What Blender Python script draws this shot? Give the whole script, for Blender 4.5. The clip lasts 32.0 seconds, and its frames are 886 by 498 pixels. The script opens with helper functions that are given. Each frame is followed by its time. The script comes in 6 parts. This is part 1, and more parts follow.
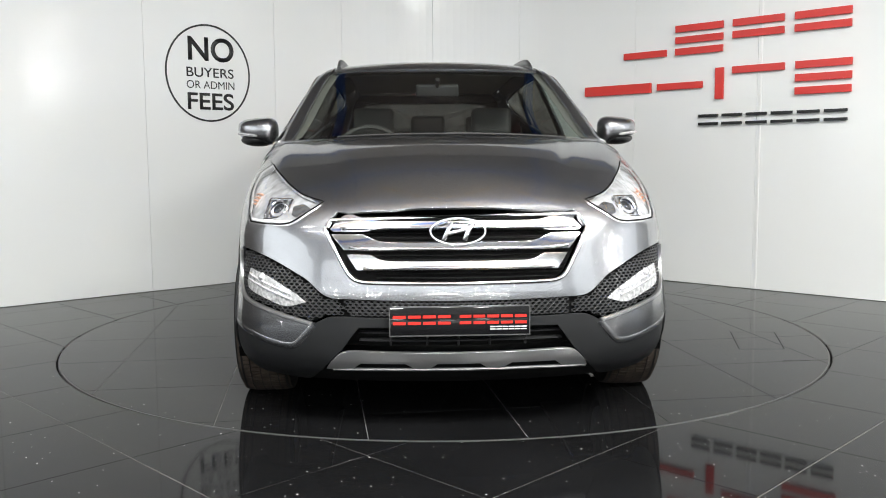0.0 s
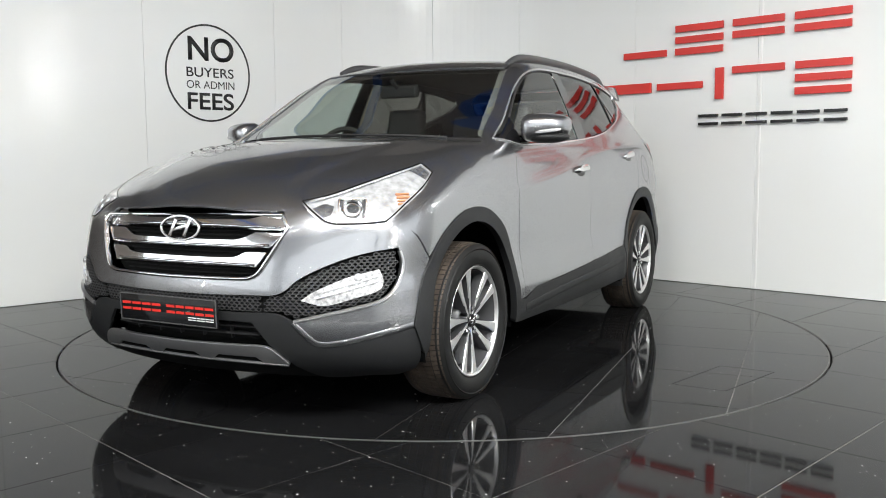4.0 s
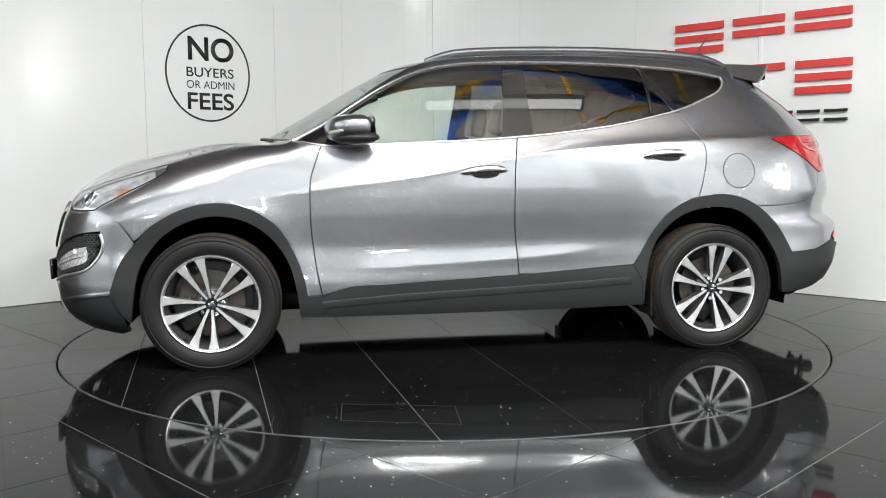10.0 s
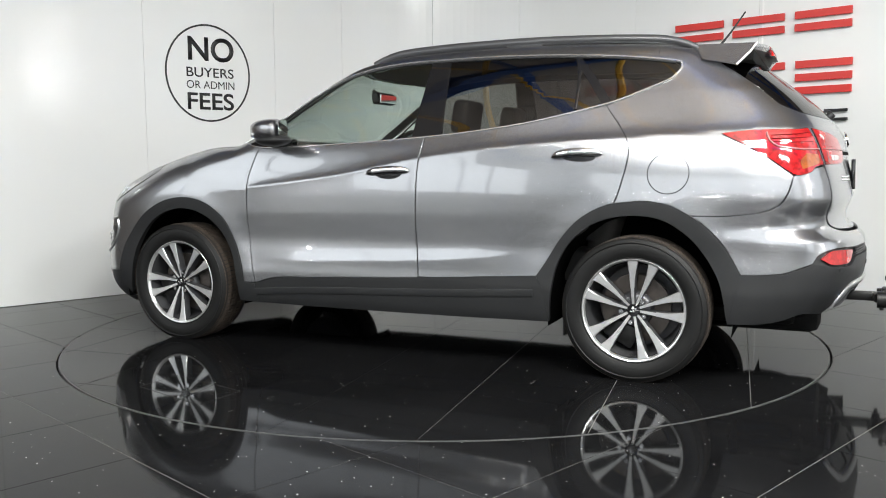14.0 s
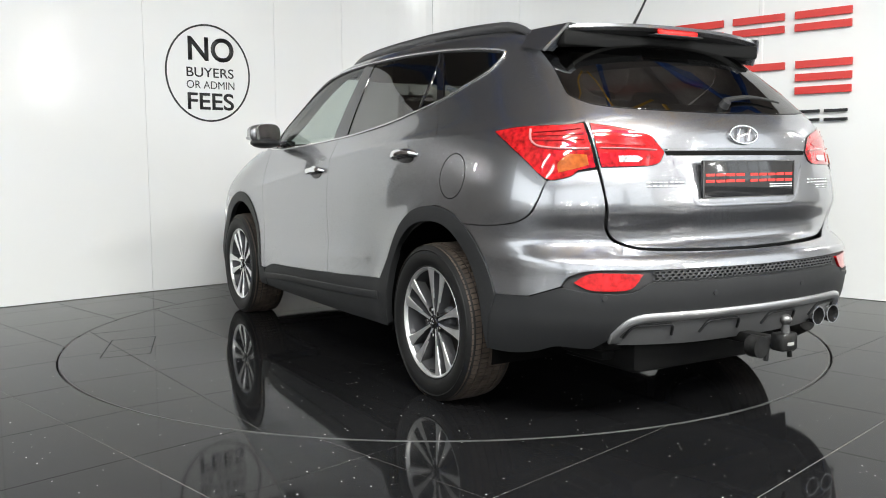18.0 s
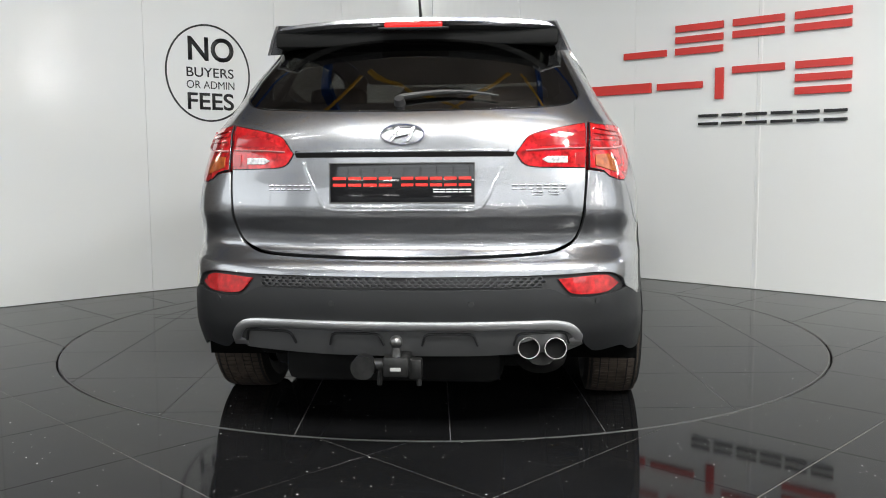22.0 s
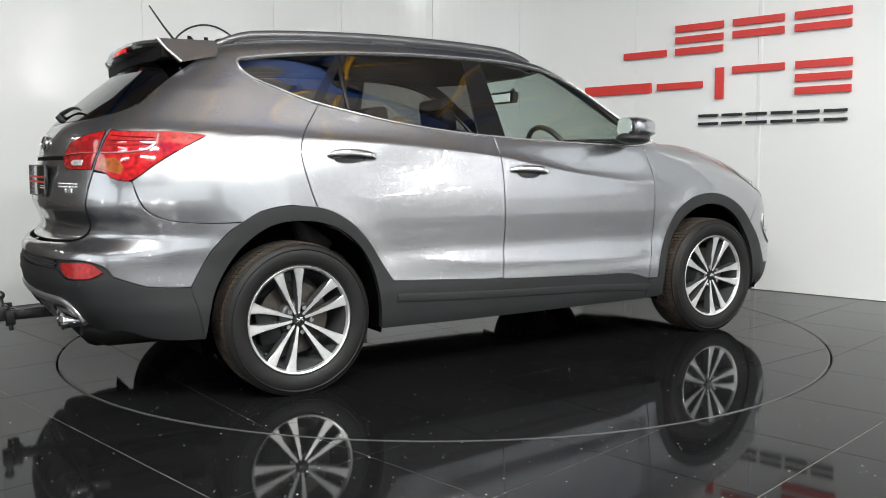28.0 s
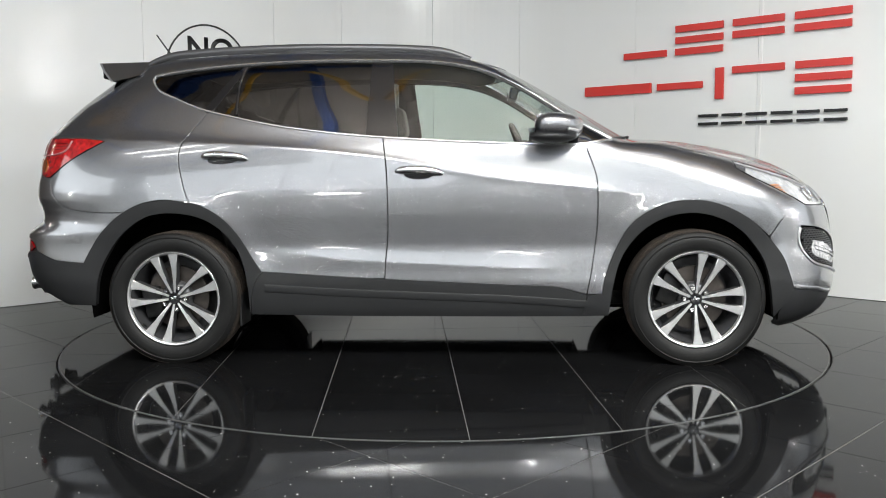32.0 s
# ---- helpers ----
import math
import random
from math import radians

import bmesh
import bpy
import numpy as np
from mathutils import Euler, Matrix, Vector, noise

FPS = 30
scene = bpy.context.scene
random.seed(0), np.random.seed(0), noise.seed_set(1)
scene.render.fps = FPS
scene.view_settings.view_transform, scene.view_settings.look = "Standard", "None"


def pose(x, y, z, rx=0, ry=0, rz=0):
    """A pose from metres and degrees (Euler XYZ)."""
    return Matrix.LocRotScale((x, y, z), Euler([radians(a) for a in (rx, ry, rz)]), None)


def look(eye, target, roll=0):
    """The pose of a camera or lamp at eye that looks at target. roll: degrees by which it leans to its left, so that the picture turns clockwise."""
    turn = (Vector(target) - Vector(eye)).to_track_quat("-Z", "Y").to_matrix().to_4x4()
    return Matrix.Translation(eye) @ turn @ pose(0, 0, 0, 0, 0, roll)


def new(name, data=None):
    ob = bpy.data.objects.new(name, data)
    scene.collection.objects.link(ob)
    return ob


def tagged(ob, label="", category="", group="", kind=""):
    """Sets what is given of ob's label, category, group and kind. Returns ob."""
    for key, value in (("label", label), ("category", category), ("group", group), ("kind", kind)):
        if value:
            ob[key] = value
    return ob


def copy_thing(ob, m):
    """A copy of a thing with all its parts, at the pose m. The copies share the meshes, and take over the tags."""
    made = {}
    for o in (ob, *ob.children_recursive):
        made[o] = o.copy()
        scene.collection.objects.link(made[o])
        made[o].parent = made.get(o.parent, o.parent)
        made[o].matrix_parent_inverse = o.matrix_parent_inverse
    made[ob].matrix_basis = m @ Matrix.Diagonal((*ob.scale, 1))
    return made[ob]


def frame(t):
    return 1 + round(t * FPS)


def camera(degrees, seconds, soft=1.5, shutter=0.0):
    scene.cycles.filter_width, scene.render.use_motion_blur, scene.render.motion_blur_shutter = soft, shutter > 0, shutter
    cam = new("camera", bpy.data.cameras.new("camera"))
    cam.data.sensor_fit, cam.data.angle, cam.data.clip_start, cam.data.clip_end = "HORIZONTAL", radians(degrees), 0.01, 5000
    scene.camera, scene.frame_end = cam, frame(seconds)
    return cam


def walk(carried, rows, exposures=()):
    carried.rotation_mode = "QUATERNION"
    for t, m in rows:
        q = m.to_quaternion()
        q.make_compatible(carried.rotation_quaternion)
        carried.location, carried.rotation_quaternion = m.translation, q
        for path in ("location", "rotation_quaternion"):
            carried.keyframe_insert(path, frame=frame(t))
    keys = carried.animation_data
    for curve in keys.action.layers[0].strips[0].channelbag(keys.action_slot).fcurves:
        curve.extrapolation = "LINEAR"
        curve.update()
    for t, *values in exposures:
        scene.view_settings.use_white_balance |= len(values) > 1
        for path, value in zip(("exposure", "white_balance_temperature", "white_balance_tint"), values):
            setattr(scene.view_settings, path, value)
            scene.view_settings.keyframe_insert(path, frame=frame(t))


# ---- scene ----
from mathutils.geometry import delaunay_2d_cdt

# ---------------------------------------------------------------- camera: it stands still in front of the turntable
EYE = Vector((0.0, -5.429, 1.048))
AIM = EYE + Vector((-0.000428, math.cos(radians(5.731)), -math.sin(radians(5.731)))) * 5
cam = camera(53.69, 32.0, soft=1.0)
STAND = look(EYE, AIM, -0.382)
walk(cam, [(0.0, STAND), (32.0, STAND)], exposures=[(t, ev, 6500, 10) for t, ev in ((0.0, 0.05), (3.0, 0.0), (6.0, 0.05), (12.0, 0.0), (14.0, 0.0), (16.8, 0.3), (18.0, 0.18), (20.0, -0.1), (22.0, -0.18), (25.0, -0.18), (29.0, -0.08), (32.0, -0.15))])

# ---------------------------------------------------------------- light: hall lamps and grey daylight from added, unseen windows
world = bpy.data.worlds.new("hall_world")
scene.world = world
world.use_nodes = True
world.node_tree.nodes["Background"].inputs[0].default_value = (0.75, 0.8, 0.85, 1)
world.node_tree.nodes["Background"].inputs[1].default_value = 1.2


def area_lamp(name, eye, target, sx, sy, watts, colour=(0.985, 1.0, 0.955)):
    data = bpy.data.lights.new(name, "AREA")
    data.shape, data.size, data.size_y, data.energy, data.color = "RECTANGLE", sx, sy, watts, colour
    ob = new(name, data)
    ob.matrix_world = look(eye, target)
    return ob


# ---------------------------------------------------------------- materials
MATS = {}


def mat(name, colour, rough=0.5, metal=0.0, vary=0.06, scale=6.0, bump=0.0, bump_scale=200.0, coat=0.0, emit=0.0, spec=0.5):
    """A principled material with large stains, fine grain and an optional fine relief."""
    if name in MATS:
        return MATS[name]
    m = bpy.data.materials.new(name)
    m.use_nodes = True
    nt = m.node_tree
    b = nt.nodes["Principled BSDF"]
    b.inputs["Roughness"].default_value = rough
    b.inputs["Metallic"].default_value = metal
    b.inputs["Specular IOR Level"].default_value = spec
    b.inputs["Coat Weight"].default_value = coat
    b.inputs["Coat Roughness"].default_value = 0.03
    tc = nt.nodes.new("ShaderNodeTexCoord")
    n1 = nt.nodes.new("ShaderNodeTexNoise")
    n1.inputs["Scale"].default_value = scale
    n1.inputs["Detail"].default_value = 5
    nt.links.new(tc.outputs["Object"], n1.inputs["Vector"])
    ramp = nt.nodes.new("ShaderNodeMapRange")
    ramp.inputs[1].default_value, ramp.inputs[2].default_value = 0.3, 0.7
    ramp.inputs[3].default_value, ramp.inputs[4].default_value = 1 - vary, 1 + vary
    nt.links.new(n1.outputs["Fac"], ramp.inputs[0])
    mul = nt.nodes.new("ShaderNodeVectorMath")
    mul.operation = "SCALE"
    mul.inputs[0].default_value = colour[:3]
    nt.links.new(ramp.outputs[0], mul.inputs["Scale"])
    nt.links.new(mul.outputs[0], b.inputs["Base Color"])
    if bump:
        n2 = nt.nodes.new("ShaderNodeTexNoise")
        n2.inputs["Scale"].default_value = bump_scale
        nt.links.new(tc.outputs["Object"], n2.inputs["Vector"])
        bp = nt.nodes.new("ShaderNodeBump")
        bp.inputs["Strength"].default_value = bump
        bp.inputs["Distance"].default_value = 0.001
        nt.links.new(n2.outputs["Fac"], bp.inputs["Height"])
        nt.links.new(bp.outputs[0], b.inputs["Normal"])
    if emit:
        b.inputs["Emission Color"].default_value = (*colour[:3], 1)
        b.inputs["Emission Strength"].default_value = emit
    MATS[name] = m
    return m


def paint_mat():
    """Silver-grey metallic car paint under clear lacquer, with fine flakes."""
    m = mat("car_paint", (0.30, 0.305, 0.322), rough=0.27, metal=0.95, vary=0.015, scale=2.0, coat=1.0)
    nt = m.node_tree
    b = nt.nodes["Principled BSDF"]
    b.inputs["Coat IOR"].default_value = 1.85
    tc = nt.nodes.new("ShaderNodeTexCoord")
    v = nt.nodes.new("ShaderNodeTexVoronoi")
    v.inputs["Scale"].default_value = 1600
    nt.links.new(tc.outputs["Object"], v.inputs["Vector"])
    r = nt.nodes.new("ShaderNodeMapRange")
    r.inputs[3].default_value, r.inputs[4].default_value = 0.25, 0.31
    nt.links.new(v.outputs["Color"], r.inputs[0])
    nt.links.new(r.outputs[0], b.inputs["Roughness"])
    return m


def tile_mat(name):
    """Polished black stone tile with pale mirror flecks and faint dust."""
    m = mat(name, (0.007, 0.007, 0.0075), rough=0.045, vary=0.25, scale=1.5, spec=0.098)
    nt = m.node_tree
    b = nt.nodes["Principled BSDF"]
    tc = nt.nodes.new("ShaderNodeTexCoord")
    oi = nt.nodes.new("ShaderNodeObjectInfo")
    v = nt.nodes.new("ShaderNodeTexVoronoi")
    v.inputs["Scale"].default_value = 30
    nt.links.new(tc.outputs["Object"], v.inputs["Vector"])
    # flecks of uneven size: only some cells carry one
    sep = nt.nodes.new("ShaderNodeSeparateColor")
    nt.links.new(v.outputs["Color"], sep.inputs[0])
    size = nt.nodes.new("ShaderNodeMapRange")
    size.inputs[1].default_value, size.inputs[2].default_value = 0.35, 1.0
    size.inputs[3].default_value, size.inputs[4].default_value = 0.0, 0.105
    nt.links.new(sep.outputs[0], size.inputs[0])
    lt = nt.nodes.new("ShaderNodeMath")
    lt.operation = "LESS_THAN"
    nt.links.new(v.outputs["Distance"], lt.inputs[0])
    nt.links.new(size.outputs[0], lt.inputs[1])
    mix = nt.nodes.new("ShaderNodeMix")
    mix.data_type = "RGBA"
    mix.inputs[7].default_value = (0.62, 0.62, 0.6, 1)
    old = b.inputs["Base Color"].links[0].from_socket
    nt.links.new(lt.outputs[0], mix.inputs[0])
    nt.links.new(old, mix.inputs[6])
    nt.links.new(mix.outputs[2], b.inputs["Base Color"])
    dust = nt.nodes.new("ShaderNodeTexNoise")
    dust.inputs["Scale"].default_value = 1.3
    dust.inputs["Detail"].default_value = 6
    nt.links.new(tc.outputs["Object"], dust.inputs["Vector"])
    add = nt.nodes.new("ShaderNodeMath")
    add.operation = "MULTIPLY_ADD"
    add.inputs[1].default_value, add.inputs[2].default_value = 0.05, 0.02
    nt.links.new(dust.outputs["Fac"], add.inputs[0])
    add2 = nt.nodes.new("ShaderNodeMath")
    add2.operation = "MULTIPLY_ADD"
    add2.inputs[1].default_value = 0.012
    nt.links.new(oi.outputs["Random"], add2.inputs[0])
    nt.links.new(add.outputs[0], add2.inputs[2])
    nt.links.new(add2.outputs[0], b.inputs["Roughness"])
    return m


def glass_mat(name, tint, gloss=0.07):
    """A thin pane: tinted clear with a Fresnel mirror on it."""
    m = bpy.data.materials.new(name)
    m.use_nodes = True
    nt = m.node_tree
    nt.nodes.remove(nt.nodes["Principled BSDF"])
    out = nt.nodes["Material Output"]
    tr = nt.nodes.new("ShaderNodeBsdfTransparent")
    tr.inputs[0].default_value = (*tint, 1)
    gl = nt.nodes.new("ShaderNodeBsdfGlossy")
    gl.inputs["Roughness"].default_value = 0.01
    lw = nt.nodes.new("ShaderNodeLayerWeight")
    lw.inputs["Blend"].default_value = 0.5
    pw = nt.nodes.new("ShaderNodeMath")
    pw.operation, pw.inputs[1].default_value = "POWER", 4.5
    nt.links.new(lw.outputs["Facing"], pw.inputs[0])
    fr = nt.nodes.new("ShaderNodeMath")
    fr.operation = "MULTIPLY_ADD"
    fr.inputs[1].default_value, fr.inputs[2].default_value = 0.85, gloss
    nt.links.new(pw.outputs[0], fr.inputs[0])
    mx = nt.nodes.new("ShaderNodeMixShader")
    nt.links.new(fr.outputs[0], mx.inputs[0])
    nt.links.new(tr.outputs[0], mx.inputs[1])
    nt.links.new(gl.outputs[0], mx.inputs[2])
    nt.links.new(mx.outputs[0], out.inputs[0])
    MATS[name] = m
    return m


PAINT = paint_mat()
CLAD = mat("grey_plastic_cladding", (0.017, 0.0175, 0.0185), rough=0.5, vary=0.08, bump=0.35, bump_scale=900, spec=0.3)
BLACK = mat("black_plastic", (0.016, 0.016, 0.017), rough=0.5, vary=0.1)
GLOSSBLACK = mat("gloss_black_trim", (0.008, 0.008, 0.009), rough=0.08, vary=0.05, coat=0.5)
CHROME = mat("chrome", (0.9, 0.9, 0.91), rough=0.1, metal=1.0, vary=0.02)
DARKEXHAUST = mat("dull_exhaust_steel", (0.014, 0.013, 0.012), rough=0.6, metal=0.3, vary=0.3, scale=14)
# darker copy of BLACK: the shade of recesses and undersides put into the colour
DEEPBLACK = mat("shaded_black_plastic", (0.005, 0.005, 0.005), rough=0.7, vary=0.1, spec=0.15)
TRIM = mat("bright_window_trim", (0.82, 0.82, 0.83), rough=0.2, metal=0.85, vary=0.03)
SATIN = mat("satin_silver", (0.58, 0.58, 0.59), rough=0.28, metal=0.9, vary=0.03)
ALLOY = mat("machined_alloy", (0.82, 0.82, 0.82), rough=0.3, metal=0.85, vary=0.05, scale=30)
ALLOYDARK = mat("grey_alloy_barrel", (0.09, 0.09, 0.095), rough=0.4, metal=0.6, vary=0.1)
RUBBER = mat("tyre_rubber", (0.007, 0.007, 0.007), rough=0.55, vary=0.15, scale=12, bump=0.3, bump_scale=300, spec=0.3)
TREAD = mat("dusty_tread", (0.05, 0.037, 0.028), rough=0.8, vary=0.35, scale=18, bump=0.5, bump_scale=250)
STEEL = mat("brake_steel", (0.10, 0.088, 0.08), rough=0.4, metal=0.9, vary=0.2, scale=25)
# unlit red lenses: weak glow and mottle put lens shading into the colour
REDLENS = mat("red_lens", (0.34, 0.008, 0.010), rough=0.06, vary=0.55, scale=46, coat=1.0, emit=0.02)
REDDEEP = mat("deep_red_lens", (0.28, 0.006, 0.008), rough=0.1, vary=0.15, scale=30, coat=1.0, emit=0.01)
# brake strip emits a red of its own
BRAKE = mat("glowing_brake_strip", (0.8, 0.012, 0.01), rough=0.2, vary=0.4, scale=60, emit=0.45)
AMBER = mat("amber_lens", (0.29, 0.07, 0.012), rough=0.1, vary=0.3, scale=40, coat=1.0)
CLEARPLASTIC = mat("clear_ribbed_plastic", (0.42, 0.42, 0.43), rough=0.12, vary=0.45, scale=70, coat=1.0)
LAMPSILVER = mat("lamp_reflector", (0.82, 0.82, 0.84), rough=0.14, metal=0.6, vary=0.3, scale=34)
SEAT = mat("dark_seat_leather", (0.04, 0.039, 0.038), rough=0.5, vary=0.15, bump=0.4, bump_scale=220)
HEADLINER = mat("beige_headliner", (0.42, 0.4, 0.36), rough=0.9, vary=0.05)
GLASS_CLEAR = glass_mat("clear_green_glass", (0.80, 0.88, 0.84), 0.09)
GLASS_DARK = glass_mat("privacy_glass", (0.22, 0.21, 0.20), 0.12)
GLASS_WIND = glass_mat("windscreen_glass", (0.80, 0.87, 0.83), 0.26)
GLASS_REAR = glass_mat("dark_rear_glass", (0.10, 0.095, 0.09), 0.12)
GLASS_LENS = glass_mat("lamp_cover", (0.95, 0.96, 0.97), 0.05)
MIRROR = mat("mirror_glass", (0.9, 0.9, 0.92), rough=0.01, metal=1.0, vary=0.0)
WALLWHITE = mat("glossy_white_panel", (0.80, 0.81, 0.80), rough=0.13, vary=0.012, scale=0.8, spec=0.27, bump=0.02, bump_scale=3)
JOINT = mat("pale_joint_bead", (0.86, 0.86, 0.85), rough=0.3, vary=0.04)
REDSIGN = mat("red_sign_enamel", (0.62, 0.028, 0.02), rough=0.32, vary=0.03)
BLACKSIGN = mat("black_sign_enamel", (0.012, 0.012, 0.013), rough=0.4, vary=0.05)
TILE = tile_mat("black_polished_tile")
GROUT = mat("pale_grout", (0.20, 0.195, 0.19), rough=0.8, vary=0.2, scale=9)
GAPBLACK = mat("dark_rim_gap", (0.004, 0.004, 0.004), rough=0.8, spec=0.08)
DARKWALL = mat("grey_hall_wall", (0.24, 0.21, 0.19), rough=0.7, vary=0.1, scale=0.8)
HALLWALL = mat("hall_wall_paint", (0.72, 0.72, 0.71), rough=0.7, vary=0.04, scale=1.0)
# unseen lower south wall, toned down so the lower doors mirror less light
LOWWALL = mat("dimmed_lower_wall", (0.34, 0.34, 0.335), rough=0.7, vary=0.06, scale=1.0)
ROOFGREY = mat("dull_roof_sheet", (0.31, 0.272, 0.25), rough=0.8, vary=0.25, scale=0.9)
BLUESTEEL = mat("blue_painted_steel", (0.015, 0.075, 0.32), rough=0.45, vary=0.08)
YELLOWSTEEL = mat("yellow_painted_steel", (0.78, 0.42, 0.04), rough=0.45, vary=0.08)
WHITEBAR = mat("white_lettering_bar", (0.75, 0.75, 0.75), rough=0.4, vary=0.03)


# ---------------------------------------------------------------- mesh helpers
def mesh_object(name, verts, faces, material, parent=None, smooth=False, normals=None, label="", mats=None, face_mats=None):
    me = bpy.data.meshes.new(name)
    me.from_pydata([tuple(map(float, v)) for v in verts], [], [tuple(int(i) for i in f) for f in faces])
    for m in (mats or [material]):
        me.materials.append(m)
    if face_mats is not None:
        me.polygons.foreach_set("material_index", list(face_mats))
    if smooth or normals is not None:
        me.polygons.foreach_set("use_smooth", [True] * len(me.polygons))
    if normals is not None:
        me.normals_split_custom_set_from_vertices([tuple(map(float, n)) for n in normals])
    me.update()
    ob = new(name, me)
    if parent:
        ob.parent = parent
    if label:
        tagged(ob, label)
    return ob


def part(name, bm, material, parent, label="", smooth=True):
    """Links a bmesh as one mesh object under a thing or a part."""
    me = bpy.data.meshes.new(name)
    bmesh.ops.recalc_face_normals(bm, faces=bm.faces)
    bm.to_mesh(me)
    bm.free()
    me.materials.append(material)
    if smooth:
        me.polygons.foreach_set("use_smooth", [True] * len(me.polygons))
        me.set_sharp_from_angle(angle=radians(38))
    ob = new(name, me)
    if parent:
        ob.parent = parent
    if label:
        tagged(ob, label)
    return ob


def thing(name, label, category, group="", kind="", m=None):
    ob = new(name)
    tagged(ob, label, category, group, kind)
    if m is not None:
        ob.matrix_world = m
    return ob


def box(bm, x0, x1, y0, y1, z0, z1, bevel=0.0, m=None):
    r = bmesh.ops.create_cube(bm, size=1.0)
    vs = r["verts"]
    for v in vs:
        v.co = Vector(((v.co.x + .5) * (x1 - x0) + x0, (v.co.y + .5) * (y1 - y0) + y0, (v.co.z + .5) * (z1 - z0) + z0))
    if bevel:
        es = list({e for v in vs for e in v.link_edges})
        r = bmesh.ops.bevel(bm, geom=es, offset=bevel, segments=2, affect="EDGES", profile=0.5)
        vs = list({v for f in r["faces"] for v in f.verts} | {v for v in vs if v.is_valid})
    if m is not None:
        bmesh.ops.transform(bm, matrix=m, verts=vs)
    return vs


def cyl(bm, r0, r1, depth, m, seg=24, caps=True):
    return bmesh.ops.create_cone(bm, cap_ends=caps, segments=seg, radius1=r0, radius2=r1, depth=depth, matrix=m)["verts"]


def revolve(bm, profile, seg=48, m=None):
    """Turns (r, h) pairs round the y axis."""
    rings = []
    for r, h in profile:
        rings.append([bm.verts.new((r * math.cos(a), h, r * math.sin(a))) for a in [2 * math.pi * i / seg for i in range(seg)]])
    for a, b in zip(rings, rings[1:]):
        for i in range(seg):
            bm.faces.new((a[i], a[(i + 1) % seg], b[(i + 1) % seg], b[i]))
    if m is not None:
        bmesh.ops.transform(bm, matrix=m, verts=[v for r in rings for v in r])


def tube(bm, pts, radius, seg=8, flat=1.0, up=Vector((0, 0, 1)), caps=True):
    """A tube along a line of points; flat squeezes it along up."""
    pts = [Vector(p) for p in pts]
    rings = []
    for i, p in enumerate(pts):
        d = (pts[min(i + 1, len(pts) - 1)] - pts[max(i - 1, 0)]).normalized()
        side = d.cross(up).normalized() if abs(d.dot(up)) < 0.98 else d.cross(Vector((1, 0, 0))).normalized()
        u = side.cross(d).normalized()
        rad = radius[i] if isinstance(radius, (list, tuple)) else radius
        rings.append([bm.verts.new(p + side * rad * math.cos(a) + u * rad * flat * math.sin(a)) for a in [2 * math.pi * k / seg for k in range(seg)]])
    for a, b in zip(rings, rings[1:]):
        for k in range(seg):
            bm.faces.new((a[k], a[(k + 1) % seg], b[(k + 1) % seg], b[k]))
    if caps:
        bm.faces.new(rings[0][::-1])
        bm.faces.new(rings[-1])


def inside(p, poly):
    """Which of the points lie within the polygon (even-odd rule)."""
    p, poly = np.asarray(p, float), np.asarray(poly, float)
    a, b = poly, np.roll(poly, -1, 0)
    hit = np.zeros(len(p), bool)
    for (x0, y0), (x1, y1) in zip(a, b):
        if y0 == y1:
            continue
        c = (y0 > p[:, 1]) != (y1 > p[:, 1])
        hit ^= c & (p[:, 0] < (x1 - x0) * (p[:, 1] - y0) / (y1 - y0) + x0)
    return hit


def fill(outline, holes=(), step=0.04, grid=True):
    """Triangulates a flat outline with holes; returns points, triangles and the loops' index lists."""
    loops = [np.asarray(outline)] + [np.asarray(h) for h in holes]
    pts, edges, idx = [], [], []
    for lp in loops:
        n0 = len(pts)
        pts += [tuple(q) for q in lp]
        ids = list(range(n0, n0 + len(lp)))
        edges += list(zip(ids, ids[1:] + ids[:1]))
        idx.append(ids)
    if grid:
        lo, hi = loops[0].min(0), loops[0].max(0)
        st = step if isinstance(step, tuple) else (step, step)
        gx, gy = np.meshgrid(np.arange(lo[0] + st[0] / 2, hi[0], st[0]), np.arange(lo[1] + st[1] / 2, hi[1], st[1]))
        gp = np.stack([gx.ravel(), gy.ravel()], 1)
        keep = inside(gp, loops[0])
        for h in loops[1:]:
            keep &= ~inside(gp, h)
        gp = gp[keep]
        # keep clear of the edges
        allp = np.array(pts)
        if len(gp):
            sc = np.array([1 / st[0], 1 / st[1]])
            d = np.min(np.sum(((gp[:, None, :] - allp[None]) * sc) ** 2, -1), 1)
            gp = gp[d > 0.16]
        pts += [tuple(q) for q in gp]
    r = delaunay_2d_cdt([Vector(p) for p in pts], edges, [], 0, 1e-7)
    V = np.array([tuple(v) for v in r[0]])
    T = np.array([f for f in r[2] if len(f) == 3])
    cen = V[T].mean(1)
    keep = inside(cen, loops[0])
    for h in loops[1:]:
        keep &= ~inside(cen, h)
    T = T[keep]
    a, b, c = V[T[:, 0]], V[T[:, 1]], V[T[:, 2]]
    area = (b[:, 0] - a[:, 0]) * (c[:, 1] - a[:, 1]) - (b[:, 1] - a[:, 1]) * (c[:, 0] - a[:, 0])
    T[area < 0] = T[area < 0][:, ::-1]
    T = T[np.abs(area) > 1e-10]
    # boundary edges of the kept triangles
    from collections import Counter
    cnt = Counter()
    for t in T:
        for i, j in ((0, 1), (1, 2), (2, 0)):
            cnt[(t[i], t[j])] += 1
    border = [e for e in cnt if (e[1], e[0]) not in cnt]
    return V, T, border


